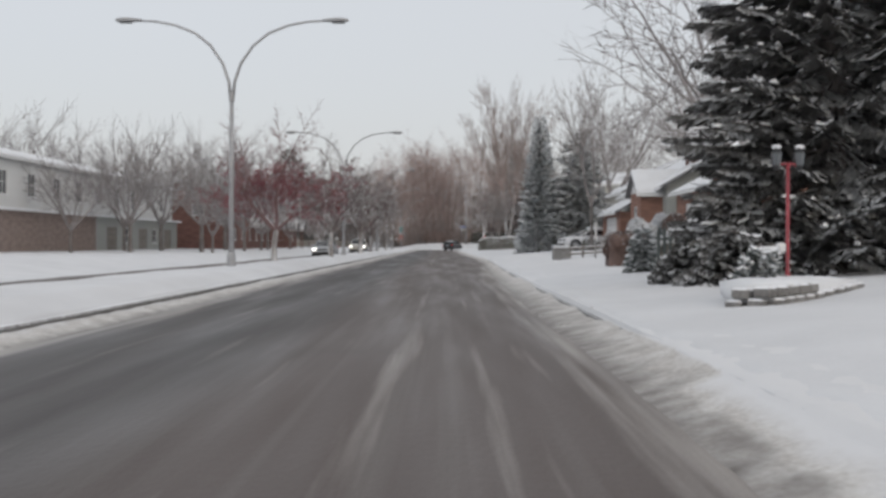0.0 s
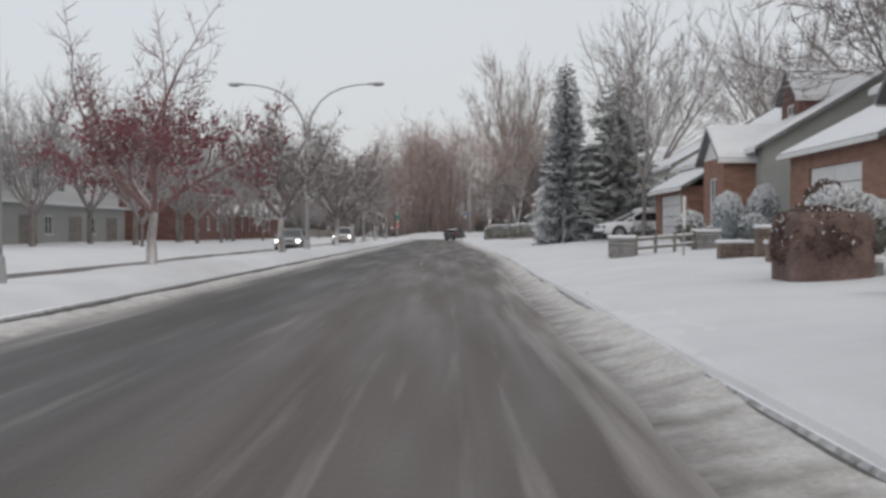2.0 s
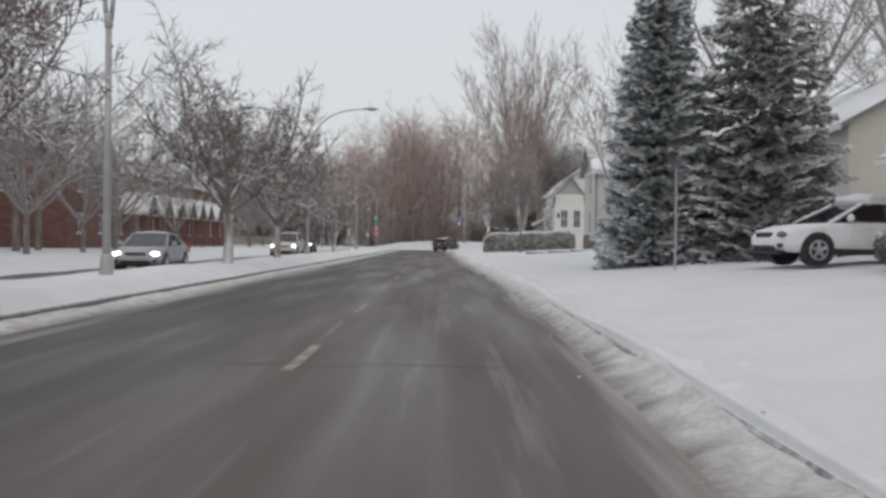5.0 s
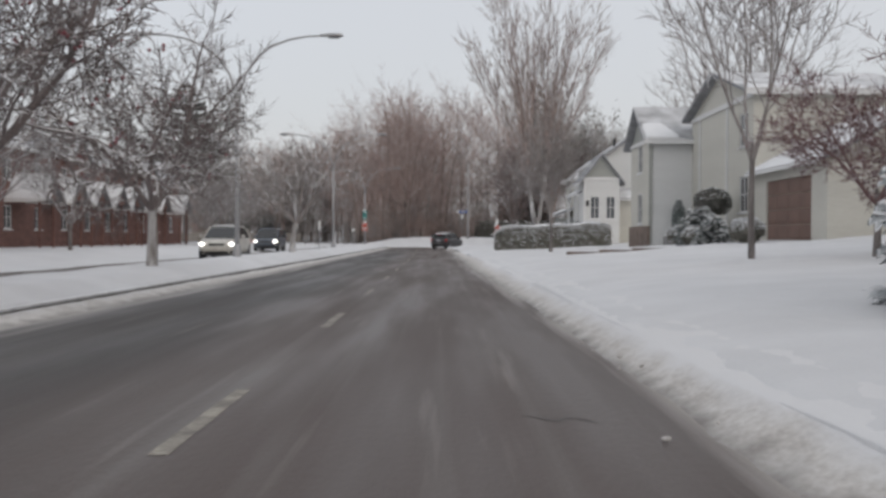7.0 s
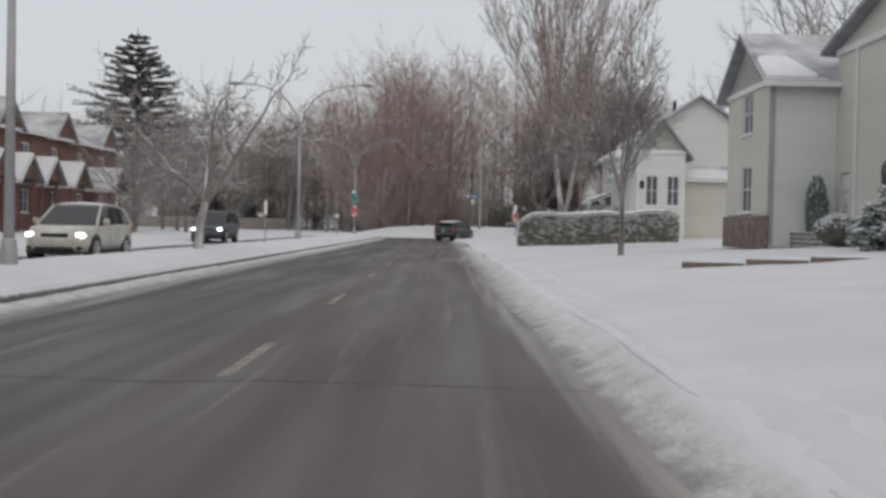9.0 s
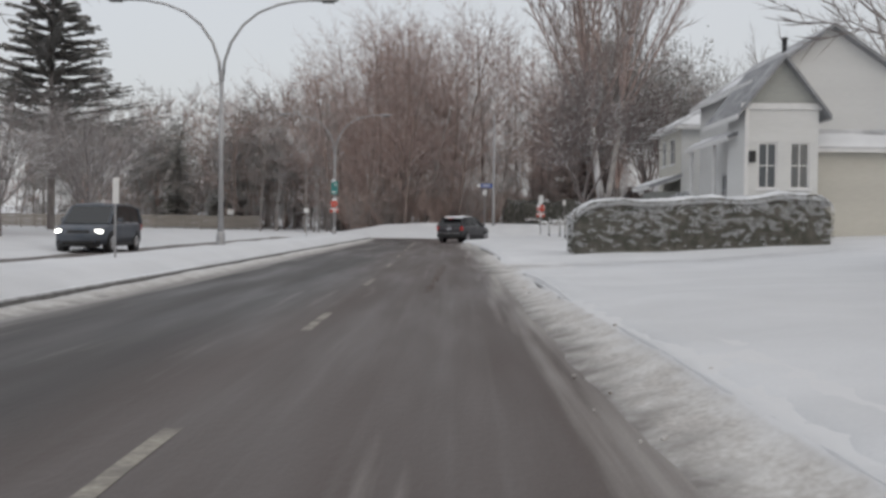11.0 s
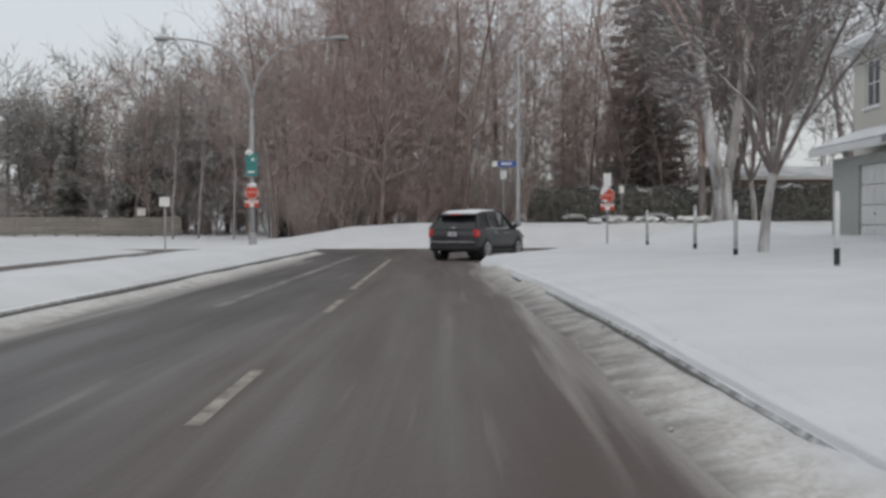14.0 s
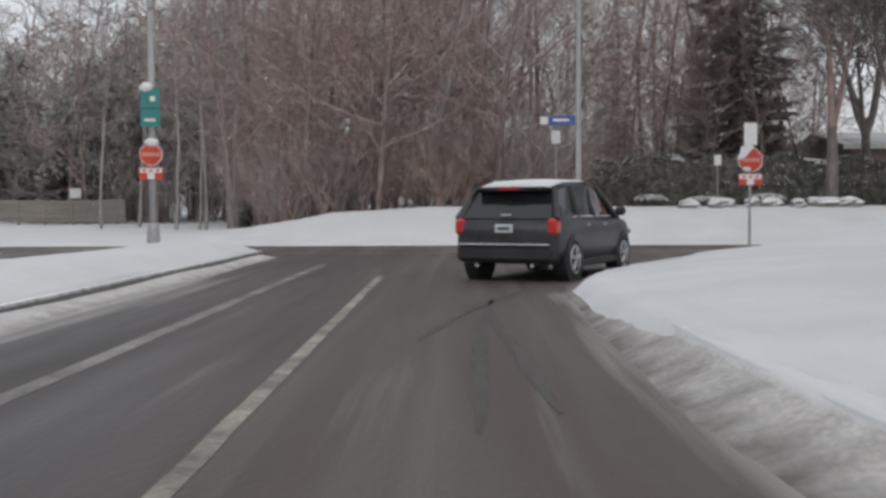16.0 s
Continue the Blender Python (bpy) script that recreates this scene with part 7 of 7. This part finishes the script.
# ---- signs and posts ----
def octagon(r, y0, y1):
    pts = [(r * math.cos(math.pi / 8 + math.pi / 4 * i), r * math.sin(math.pi / 8 + math.pi / 4 * i)) for i in range(8)]
    return Mesh().loft([[(x, y, z) for x, z in pts] for y in (y0, y1)])


def raise_mesh(m, dz, dx=0.0):
    m.v = [(x + dx, y, z + dz) for x, y, z in m.v]
    return m


def stop_head(parent, z, y, r=0.33):
    """The octagon with its border, bars for the word, and the small plate below."""
    p = part("stop_plate", raise_mesh(octagon(r, y, y + 0.012), z), M_WHITE_SIGN, parent, "octagonal red stop plate with white rim")
    part("red_face", raise_mesh(octagon(r * 0.93, y - 0.006, y - 0.002), z), M_RED, p)
    for i in range(5):
        part("bar", Mesh().box(-0.20 + i * 0.09, -0.155 + i * 0.09, y - 0.011, y - 0.0065, z - 0.045, z + 0.05), M_SIGN_FADED, p)
    q = part("lower_plate", Mesh().box(-0.3, 0.3, y, y + 0.01, z - r - 0.32, z - r - 0.02, bevel=0.004), M_RED, parent, "small red plate with white panel")
    part("panel", Mesh().box(-0.28, 0.28, y - 0.006, y - 0.002, z - r - 0.155, z - r - 0.035), M_WHITE_SIGN, q)
    part("panel", Mesh().box(-0.09, 0.09, y - 0.006, y - 0.002, z - r - 0.31, z - r - 0.16), M_WHITE_SIGN, q)
    for xx in (-0.17, 0.0, 0.17):
        part("mark", Mesh().box(xx - 0.04, xx + 0.04, y - 0.011, y - 0.0065, z - r - 0.12, z - r - 0.07), M_RED, q)


zl = ground_z(-8.45, 199.3)
sign = thing("traffic_signs", "red stop sign and green sign strapped to a lamp pole", "traffic sign", (-8.45, 199.3 - 0.13, 0.0), 0)
stop_head(sign, 2.60, -0.02, 0.30)
g = part("green_plate", Mesh().box(-0.24, 0.24, -0.02, -0.008, 3.28, 4.25, bevel=0.004), M_GREEN, sign, "green plate with pale marks")
part("mark", Mesh().box(-0.15, 0.13, -0.028, -0.0205, 3.42, 3.49), M_WHITE_SIGN, g)
part("mark", Mesh().box(0.0, 0.12, -0.028, -0.0205, 3.92, 4.04), M_WHITE_SIGN, g)
part("joint", Mesh().box(-0.24, 0.24, -0.023, -0.0205, 3.735, 3.755), M_DARK, g)
part("snow", Mesh().blob((-0.1, -0.01, 4.27), (0.17, 0.07, 0.13), 0.3, 6), M_SNOW_ROOF, sign, "lump of snow on top", True)
part("snow", Mesh().blob((0.03, -0.03, 2.90), (0.19, 0.06, 0.10), 0.3, 7), M_SNOW_ROOF, sign, smooth=True)
for z in (2.5, 2.75, 3.4, 4.1):
    part("strap", Mesh().tube([(0, 0.13, z), (0, 0.13, z + 0.03)], [0.105, 0.105], 12), M_STEEL, sign)

zr = ground_z(6.68, 200.6)
sign = thing("stop_sign", "red stop sign on a steel post, snow stuck on it", "traffic sign", (6.68, 200.3, 0), 0)
part("post", Mesh().tube([(0, 0.04, 0.0), (0, 0.04, 3.0)], [0.035, 0.035], 8), M_STEEL, sign)
stop_head(sign, 2.45, -0.02, 0.33)
part("white_plate", Mesh().box(-0.17, 0.17, -0.015, 0.0, 2.83, 3.40, bevel=0.004), M_WHITE_SIGN, sign, "white back of a plate above the stop sign")
w = Mesh()
for y in (-0.05, -0.005):
    w.v.extend([(-0.31, y, 2.46), (-0.14, y, 2.52), (-0.02, y, 2.66), (0.10, y, 2.79), (-0.05, y, 2.83), (-0.24, y, 2.80)])
w.f = [(5, 4, 3, 2, 1, 0), (6, 7, 8, 9, 10, 11)] + [(i, (i + 1) % 6, 6 + (i + 1) % 6, 6 + i) for i in range(6)]
part("snow", w, M_SNOW_ROOF, sign, "wedge of blown snow on the plate")
part("snow", Mesh().blob((-0.1, -0.03, 2.22), (0.12, 0.03, 0.05), 0.3, 8), M_SNOW_ROOF, sign, smooth=True)

pole = thing("steel_pole", "single tall grey steel pole carrying a blue street name plate", "pole", (3.64, 213.2, ground_z(3.64, 213.2) - 0.1))
part("pole", Mesh().tube([(0, 0, 0), (0, 0, 0.5), (0, 0, 9.6)], [0.15, 0.11, 0.07], 10), M_STEEL, pole, smooth=True)
np_ = part("name_plate", Mesh().box(-1.12, -0.12, -0.03, -0.015, 3.30, 3.62, bevel=0.005), M_BLUE, pole, "blue street name plate")
part("bar", Mesh().box(-0.95, -0.35, -0.038, -0.0305, 3.42, 3.52), M_WHITE_SIGN, np_)
part("end_plate", Mesh().box(-1.42, -1.14, -0.03, -0.015, 3.32, 3.60, bevel=0.005), M_WHITE_SIGN, pole)
part("bracket", Mesh().tube([(-0.13, 0, 3.45), (-0.03, 0, 3.2), (0, 0, 3.1)], [0.02, 0.02, 0.02], 6), M_STEEL, pole)


def small_sign(x, y, h, w, ph, material, label, turn=0.0):
    s = thing("sign_post", label, "sign post", (x, y, ground_z(x, y) - 0.05), turn)
    part("post", Mesh().tube([(0, 0.03, 0), (0, 0.03, h)], [0.03, 0.03], 7), M_STEEL, s)
    part("plate", Mesh().box(-w / 2, w / 2, -0.012, 0.0, h - ph, h, bevel=0.004), material, s)
    return s


small_sign(-7.5, 144.6, 1.9, 0.16, 0.6, M_WHITE_SIGN, "narrow white marker plate on a steel post", 40)
small_sign(-8.7, 186.0, 1.75, 0.32, 0.28, M_WHITE_SIGN, "small pale sign on a post in the median")
small_sign(-23.9, 237.4, 2.2, 0.7, 0.6, M_WHITE_SIGN, "pale sign on a post beyond the junction")
small_sign(10.3, 219.5, 2.3, 0.3, 0.45, M_WHITE_SIGN, "small white sign on a thin post before the tall hedge")
small_sign(2.9, 214.4, 3.0, 0.35, 0.5, M_TRIM, "small framed sign on a post near the junction")
small_sign(6.2, 79.0, 2.6, 0.3, 0.45, M_FENCE_GREEN, "thin steel post with a small sign before the spruces", 80)
small_sign(6.7, 51.2, 1.75, 0.1, 0.9, M_TRIM, "slim pale post on a snowy lawn", 20)
small_sign(-11.0 + 1.5, 20.0, 1.2, 0.1, 0.4, M_STEEL, "short steel marker on the median")


def delineator(x, y, h, label, dark=False):
    d = thing("marker_post", label, "marker post", (x, y, ground_z(x, y) - 0.1), 0, "marker posts near the corner")
    part("post", Mesh().tube([(0, 0, 0), (0, 0, 0.1 + h - 0.06), (0, 0, 0.1 + h)], [0.05, 0.045, 0.03], 8), M_TRIM if dark else M_POST, d, smooth=True)
    part("band", Mesh().tube([(0, 0, 0.12), (0, 0, 0.40 if dark else 0.24)], [0.053, 0.053], 8), M_DARK, d, "dark lower band")
    part("reflector", Mesh().box(-0.03, 0.03, -0.056, -0.045, h - 0.22, h - 0.05, bevel=0.004), M_WHITE_SIGN, d)


for x, y, h in ((6.35, 171.3, 1.25), (6.17, 177.1, 1.2), (6.33, 181.8, 1.15), (6.35, 188.9, 1.15), (-8.0, 220.9, 0.95)):
    delineator(x, y, h, "white marker post with dark band standing in snow", x == 6.35 and y < 172)

# ---- garden with the red lamp post ----
px, py = 4.75, 16.2
lz = ground_z(px, py)
lp = thing("garden_lamp", "red garden lamp post with two lantern heads", "lamp post", (px, py, lz))
part("post", Mesh().tube([(0, 0, -0.2), (0, 0, 0.3), (0, 0, 0.35), (0, 0, 1.95)], [0.05, 0.05, 0.03, 0.026], 10), M_REDPOST, lp, smooth=True)
part("crossbar", Mesh().tube([(-0.18, 0, 1.86), (-0.1, 0, 1.94), (0.1, 0, 1.94), (0.18, 0, 1.86)], [0.02] * 4, 7), M_REDPOST, lp)
for s in (-1, 1):
    lant = part("lantern", Mesh().tube([(s * 0.17, 0, 1.84), (s * 0.17, 0, 1.9), (s * 0.17, 0, 2.12), (s * 0.17, 0, 2.16)], [0.03, 0.058, 0.078, 0.03], 6), M_DARK, lp)
    part("glass", Mesh().tube([(s * 0.17, 0, 1.92), (s * 0.17, 0, 2.10)], [0.062, 0.080], 6), M_GLASS, lant)
    part("snow", Mesh().blob((s * 0.17, 0, 2.19), (0.075, 0.075, 0.035), 0.2, 5), M_SNOW_ROOF, lant, "cap of snow")
part("mailbox", Mesh().box(-0.16, -0.04, -0.08, 0.08, 0.62, 0.78, bevel=0.03), M_TRIM, lp)

bed = thing("planting_bed", "low stone planting bed filled with snow", "planting bed")
rng = random.Random(8)
outline = [(3.45, 14.7), (3.9, 14.2), (4.7, 15.0), (5.4, 15.8), (6.0, 16.7)]
for i in range(len(outline) - 1):
    a, b = Vector(outline[i]), Vector(outline[i + 1])
    n = max(2, int((b - a).length / 0.28))
    for k in range(n):
        for row in (0, 1) if i < 2 else (0,):
            c = a.lerp(b, (k + 0.5 + 0.3 * row) / n)
            q = (b - a).normalized()
            m = Matrix.Translation((c.x, c.y, ground_z(c.x, c.y) - 0.06 + 0.155 * row)) @ Matrix.Rotation(math.atan2(q.y, q.x) + rng.uniform(-0.08, 0.08), 4, "Z")
            part("stone", Mesh().box(-0.13, 0.13, -0.09, 0.09, 0, 0.15, m, 0.03), M_ROCK, bed)
sn = Mesh()
pts = outline + [(5.8, 17.8), (4.7, 17.0), (3.6, 15.8)]
cx = (4.6, 15.9)
rows = []
for k, dz in ((0.93, 0.05), (0.96, 0.26), (0.6, 0.32), (0.05, 0.34)):
    rows.append([(cx[0] + (x - cx[0]) * k, cx[1] + (y - cx[1]) * k, ground_z(cx[0], cx[1]) - 0.03 + dz + 0.02 * wave(x, y, 1.4)) for x, y in pts])
sn.loft(rows)
part("snow_fill", sn, M_SNOW_ROOF, bed, "smooth heap of snow in the bed", True)
put(spruce("dwarf_spruce", 91, 0.62, 0.23, "small upright conifer heaped with fresh snow in a bed", M_NEEDLE, 70, 9, 1.0, 0.04, 0.03, 0.5, category="shrub", pad=0.8), 4.26, 15.9, 0, 1.0, -0.2)
for i, (x, y, r, h) in enumerate(((5.0, 20.0, 0.85, 1.0), (4.65, 21.9, 0.75, 0.9), (5.55, 24.0, 0.7, 0.85), (5.55, 25.6, 0.55, 0.6))):
    put(spruce("juniper", 95 + i, h, r, "low dark juniper with a dusting of snow", M_NEEDLE_DEEP, 120, 12, 0.25, 0.06, 0.07, 0.4, category="juniper"), x, y)

# picket fence, piers and low walls in front of the houses
fence = thing("picket_fence", "weathered grey-green picket fence standing in snow", "fence")
for i in range(16):
    x, y = 5.02 + 0.16 * i, 27.4 + 0.06 * i
    z = ground_z(x, y)
    part("picket", Mesh().add([(x - 0.04, y, z - 0.1), (x + 0.04, y, z - 0.1), (x + 0.04, y, z + 1.08), (x, y, z + 1.18), (x - 0.04, y, z + 1.08), (x - 0.04, y + 0.02, z - 0.1), (x + 0.04, y + 0.02, z - 0.1), (x + 0.04, y + 0.02, z + 1.08), (x, y + 0.02, z + 1.18), (x - 0.04, y + 0.02, z + 1.08)], [(0, 1, 2, 3, 4), (9, 8, 7, 6, 5), (0, 5, 6, 1), (1, 6, 7, 2), (2, 7, 8, 3), (3, 8, 9, 4), (4, 9, 5, 0)]), M_FENCE_GREEN, fence)
for dz in (0.3, 0.85):
    part("rail", Mesh().tube([(4.97, 27.43, ground_z(5.0, 27.4) + dz), (7.47, 28.35, ground_z(7.4, 28.3) + dz)], [0.03, 0.03], 4), M_FENCE_GREEN, fence)


def pier(x, y, w, h, label):
    p = thing("stone_pier", label, "pier", (x, y, ground_z(x, y) - 0.1))
    rows_n = int(h / 0.075)
    for r in range(rows_n):
        j = 0.012 * (r % 2)
        part("course", Mesh().box(-w / 2 + j, w / 2 - j, -w / 2 + j, w / 2 - j, r * 0.075, r * 0.075 + 0.066, bevel=0.008), M_ROCK, p)
    part("core", Mesh().box(-w / 2 + 0.03, w / 2 - 0.03, -w / 2 + 0.03, w / 2 - 0.03, 0, rows_n * 0.075, bevel=0.005), M_ROCK, p)
    part("snow_cap", Mesh().box(-w / 2 - 0.03, w / 2 + 0.03, -w / 2 - 0.03, w / 2 + 0.03, rows_n * 0.075 - 0.004, rows_n * 0.075 + 0.1, bevel=0.04), M_SNOW_ROOF, p, "square cap of snow")


pier(5.35, 54.0, 0.75, 0.72, "grey stone pier capped with snow")
pier(8.35, 55.6, 0.78, 0.7, "grey stone pier capped with snow")


def planter(x0, x1, y, deep, h, label):
    """A low garden wall of brown stone blocks under a thick line of snow."""
    z = ground_z((x0 + x1) / 2, y) - 0.08
    p = thing("planter_wall", label, "garden wall", (x0, y, z))
    rows_n = max(2, round(h / 0.15))
    for r in range(rows_n):
        u = -0.18 * (r % 2)
        while u < x1 - x0 - 0.02:
            a, b = max(0.0, u), min(x1 - x0, u + 0.36)
            if b - a > 0.05:
                j = 0.015 * wave(a * 3, r + y, 2.0)
                part("block", Mesh().box(a + 0.005, b - 0.005, j, 0.16 + j, r * 0.15 + 0.005, r * 0.15 + 0.145, bevel=0.012), M_STONE, p)
            u += 0.36
    part("core", Mesh().box(0.02, x1 - x0 - 0.02, 0.10, deep, 0.0, rows_n * 0.15 - 0.005, bevel=0.01), M_STONE, p)
    part("snow_cap", Mesh().box(-0.03, x1 - x0 + 0.03, -0.035, deep + 0.03, rows_n * 0.15 - 0.004, rows_n * 0.15 + 0.09, bevel=0.04), M_SNOW_ROOF, p, "thick line of snow along the top")


planter(6.95, 7.98, 48.0, 0.5, 0.38, "low brown stone garden wall capped with snow")
planter(6.95, 8.0, 43.6, 0.5, 0.40, "low brown stone garden wall capped with snow")
planter(7.6, 9.6, 46.8, 0.5, 0.80, "taller brown stone garden wall capped with snow")
bush("shrub", 9.8, 48.4, 0.56, 1.1, "round shrub of bare dark brown twigs behind a wall", 95, M_BUSH_BROWN, 420, 0.05, 0.05, lift=0.75)
wall = thing("low_wall", "low grey stone wall with a line of snow", "low wall")
rails = thing("rail_fence", "low timber rail fence between stone piers in snow", "fence")
for k in range(4):
    x, y = 5.85 + 0.68 * k, 54.3 + 0.36 * k
    part("post", Mesh().box(x - 0.05, x + 0.05, y - 0.05, y + 0.05, ground_z(x, y) - 0.1, ground_z(x, y) + 0.62, bevel=0.01), M_WOOD_FENCE, rails)
for dz in (0.2, 0.48):
    rail = part("rail", Mesh().tube([(5.75, 54.25, ground_z(5.75, 54.25) + dz), (7.96, 55.4, ground_z(7.96, 55.4) + dz)], [0.05, 0.05], 4), M_WOOD_FENCE, rails)
    part("snow_cap", Mesh().tube([(5.75, 54.25, ground_z(5.75, 54.25) + dz + 0.05), (7.96, 55.4, ground_z(7.96, 55.4) + dz + 0.05)], [0.035, 0.035], 5), M_SNOW_ROOF, rail, "line of snow on the rail")
for x0, x1, y in ((5.9, 7.4, 39.6), (5.6, 6.6, 36.5)):
    z = ground_z(x0, y)
    b = part("wall", Mesh().box(x0, x1, y, y + 0.3, z - 0.1, z + 0.3, bevel=0.02), M_ROCK, wall)
    part("snow_cap", Mesh().box(x0 - 0.02, x1 + 0.02, y - 0.03, y + 0.33, z + 0.296, z + 0.39, bevel=0.035), M_SNOW_ROOF, b, "line of snow along the top")

# wooden fence beyond the junction on the left
fence = thing("board_fence", "long low weathered board fence beyond the junction", "fence")
for i in range(26):
    x = -62 + 1.6 * i
    z = ground_z(x, 236)
    part("post", Mesh().box(x - 0.06, x + 0.06, 235.94, 236.06, z - 0.1, z + 1.45, bevel=0.01), M_WOOD_FENCE, fence)
    for k in range(5):
        part("board", Mesh().box(x + 0.065, x + 1.535, 235.97, 236.0, z + 0.15 + 0.26 * k, z + 0.38 + 0.26 * k, bevel=0.006), M_WOOD_FENCE, fence)

# wheel tracks pressed into the driveway snow
for ya, slope, wide in ((151.3, 0.28, 0.05), (150.7, 0.27, 0.045), (150.0, 0.25, 0.06), (149.2, 0.24, 0.055)):
    g = Mesh()
    for i in range(61):
        x = 1.25 + 0.19 * i
        y = ya + slope * (x - 1.25) + 0.06 * wave(x, ya, 0.5)
        z = max(ground_z(x, y), 0.03) + 0.035
        w = wide * (0.8 + 0.7 * wave(x, y, 1.4)) * min(1.0, 0.25 + 0.12 * i)
        g.v.extend([(x, y - w, z), (x, y + w, z)])
    g.f = [(2 * i, 2 * i + 1, 2 * i + 3, 2 * i + 2) for i in range(60)]
    solid("wheel_track", g, M_TRACK, "grey wheel track pressed into driveway snow", "wheel track", "structure")

g, vals = Mesh(), []
for j in range(41):
    y = 145.6 + 0.23 * j
    for i in range(22):
        reach = 0.3 + 0.7 * smooth01(min(j, 40 - j) / 12)
        d = -reach + (2.15 + reach) * i / 21 + 0.16 * wave(3.0, y, 1.1) * max(0.0, 1 - i / 8)
        x = kerb_right(y) + d
        lawn, way = min(1.0, j / 9, (40 - j) / 9, (2.3 - d) / 0.7), min(1.0, i / 5)
        z = ground_z(x, y) if d > 0.02 else 0.03
        g.v.append((x, y, z * way + 0.03 * lawn * way - 0.03 * (1 - lawn) - 0.02 * (1 - way) + 0.016 * wave(x, y, 2.6) * lawn * way))
        vals.append(-0.25 + (0.75 + 0.12 * smooth01((y - 150.5) / 2)) * way + 0.30 * max(0.0, d + 0.3) + 0.8 * (1 - lawn) * way * smooth01((d + 0.1) / 0.3) + 0.3 * wave(x, y, 1.1))
g.f = [(j * 22 + i, j * 22 + i + 1, j * 22 + i + 23, j * 22 + i + 22) for j in range(40) for i in range(21)]
set_slush(solid("driveway_slush", g, M_BERM, "churned brown slush at the mouth of a driveway", "slush", "stuff", True), vals)


# ---- marks on the asphalt ----
def ribbon(name, pts, width, material, label, category, z=0.005, rag=0.3):
    """A thin ragged strip on the road along points."""
    g = Mesh()
    fine = []
    for (x0, y0), (x1, y1) in zip(pts, pts[1:]):
        n = max(2, int(math.hypot(x1 - x0, y1 - y0) / 0.15))
        fine += [(x0 + (x1 - x0) * i / n, y0 + (y1 - y0) * i / n) for i in range(n)]
    fine.append(pts[-1])
    for i, (x, y) in enumerate(fine):
        a, b = Vector(fine[max(0, i - 1)]), Vector(fine[min(len(fine) - 1, i + 1)])
        d = (b - a).normalized()
        end = min(1.0, 0.25 + 4.0 * min(i, len(fine) - 1 - i) / len(fine))
        w = width * 0.5 * end * (1 + rag * 2 * wave(x * 2, y * 2, 1.3))
        j = 0.03 * wave(x, y, 1.7)
        g.v.extend([(x - d.y * (w + j), y + d.x * (w + j), z), (x + d.y * (w - j), y - d.x * (w - j), z)])
    g.f = [(2 * i, 2 * i + 1, 2 * i + 3, 2 * i + 2) for i in range(len(fine) - 1)]
    solid(name, g, material, label, category, "structure")


for pts in ([(-1.12, 182.3), (-0.98, 183.4), (-0.72, 184.9), (-0.3, 186.6), (0.25, 188.6)], [(-0.14, 178.6), (-0.2, 180.4), (-0.3, 182.6), (-0.42, 184.8), (-0.3, 187.0)], [(-0.62, 178.0), (-0.58, 180.5), (-0.55, 182.6), (-0.5, 184.8)]):
    ribbon("tyre_mark", pts, 0.11, M_WET, "dark tyre mark curving towards the side road", "tyre mark")
for x0, x1, y in ((-4.6, 2.1, 105.6), (-2.3, -0.7, 12.5), (1.2, 1.7, 97.1), (-2.4, 1.6, 63.0), (1.0, 1.5, 81.5), (-4.8, 1.9, 141.0)):
    m = (x0 + x1) / 2
    ribbon("road_crack", [(x0, y + 0.2), (m - 0.08 * (x1 - x0), y - 0.1), (m + 0.06 * (x1 - x0), y + 0.12), (x1, y - 0.15)], 0.035, M_CRACK, "dark sealed crack across the asphalt", "road crack", 0.0045, 0.5)

rng, g = random.Random(23), Mesh()
for i in range(170):
    y = rng.uniform(139.5, 153.0)
    r = rng.uniform(0.006, 0.018)
    g.blob((-0.1 + 0.012 * (y - 141) + rng.gauss(0, 0.045), y, r * 0.3), (r * rng.uniform(0.8, 1.7), r * rng.uniform(0.9, 2.4), r * 0.5), 0.5, i, 4, 6)
solid("road_dirt", g, M_STONE, "line of brown dirt crumbs on the asphalt", "dirt", "stuff")

# timber edging of a garden path
edging = thing("garden_edging", "low dark timber edging half sunk in snow", "edging")
for i in range(3):
    x0 = 5.6 + 1.35 * i
    z = min(ground_z(x0, 119.9), ground_z(x0 + 1.3, 119.6))
    b = part("timber", Mesh().box(x0, x0 + 1.31, 119.72 - 0.05 * i, 119.86 - 0.05 * i, z - 0.1, z + 0.13, bevel=0.015), M_STONE, edging)
    part("snow_cap", Mesh().box(x0 + 0.03, x0 + 1.28, 119.71 - 0.05 * i, 119.9 - 0.05 * i, z + 0.126, z + 0.17, bevel=0.02), M_SNOW_ROOF, b, "strip of snow on the timber")

# rocks at the foot of the tall hedge
rng = random.Random(31)
for i in range(9):
    x, y = 8.2 + 0.75 * i + rng.uniform(-0.2, 0.2), 214.6 + rng.uniform(-0.5, 0.5)
    r = rng.uniform(0.25, 0.5)
    rock = thing("rock", "dark grey rock capped with snow on a bank", "rock", (x, y, ground_z(x, y)), group="rocks before the tall hedge")
    part("stone", Mesh().blob((0, 0, 0.06), (r * 1.3, r, 0.24), 0.5, 40 + i), M_ROCK, rock)
    part("snow", Mesh().blob((0, 0, 0.25), (r * 1.0, r * 0.8, 0.09), 0.4, 60 + i), M_SNOW_ROOF, rock, "cap of snow", True)
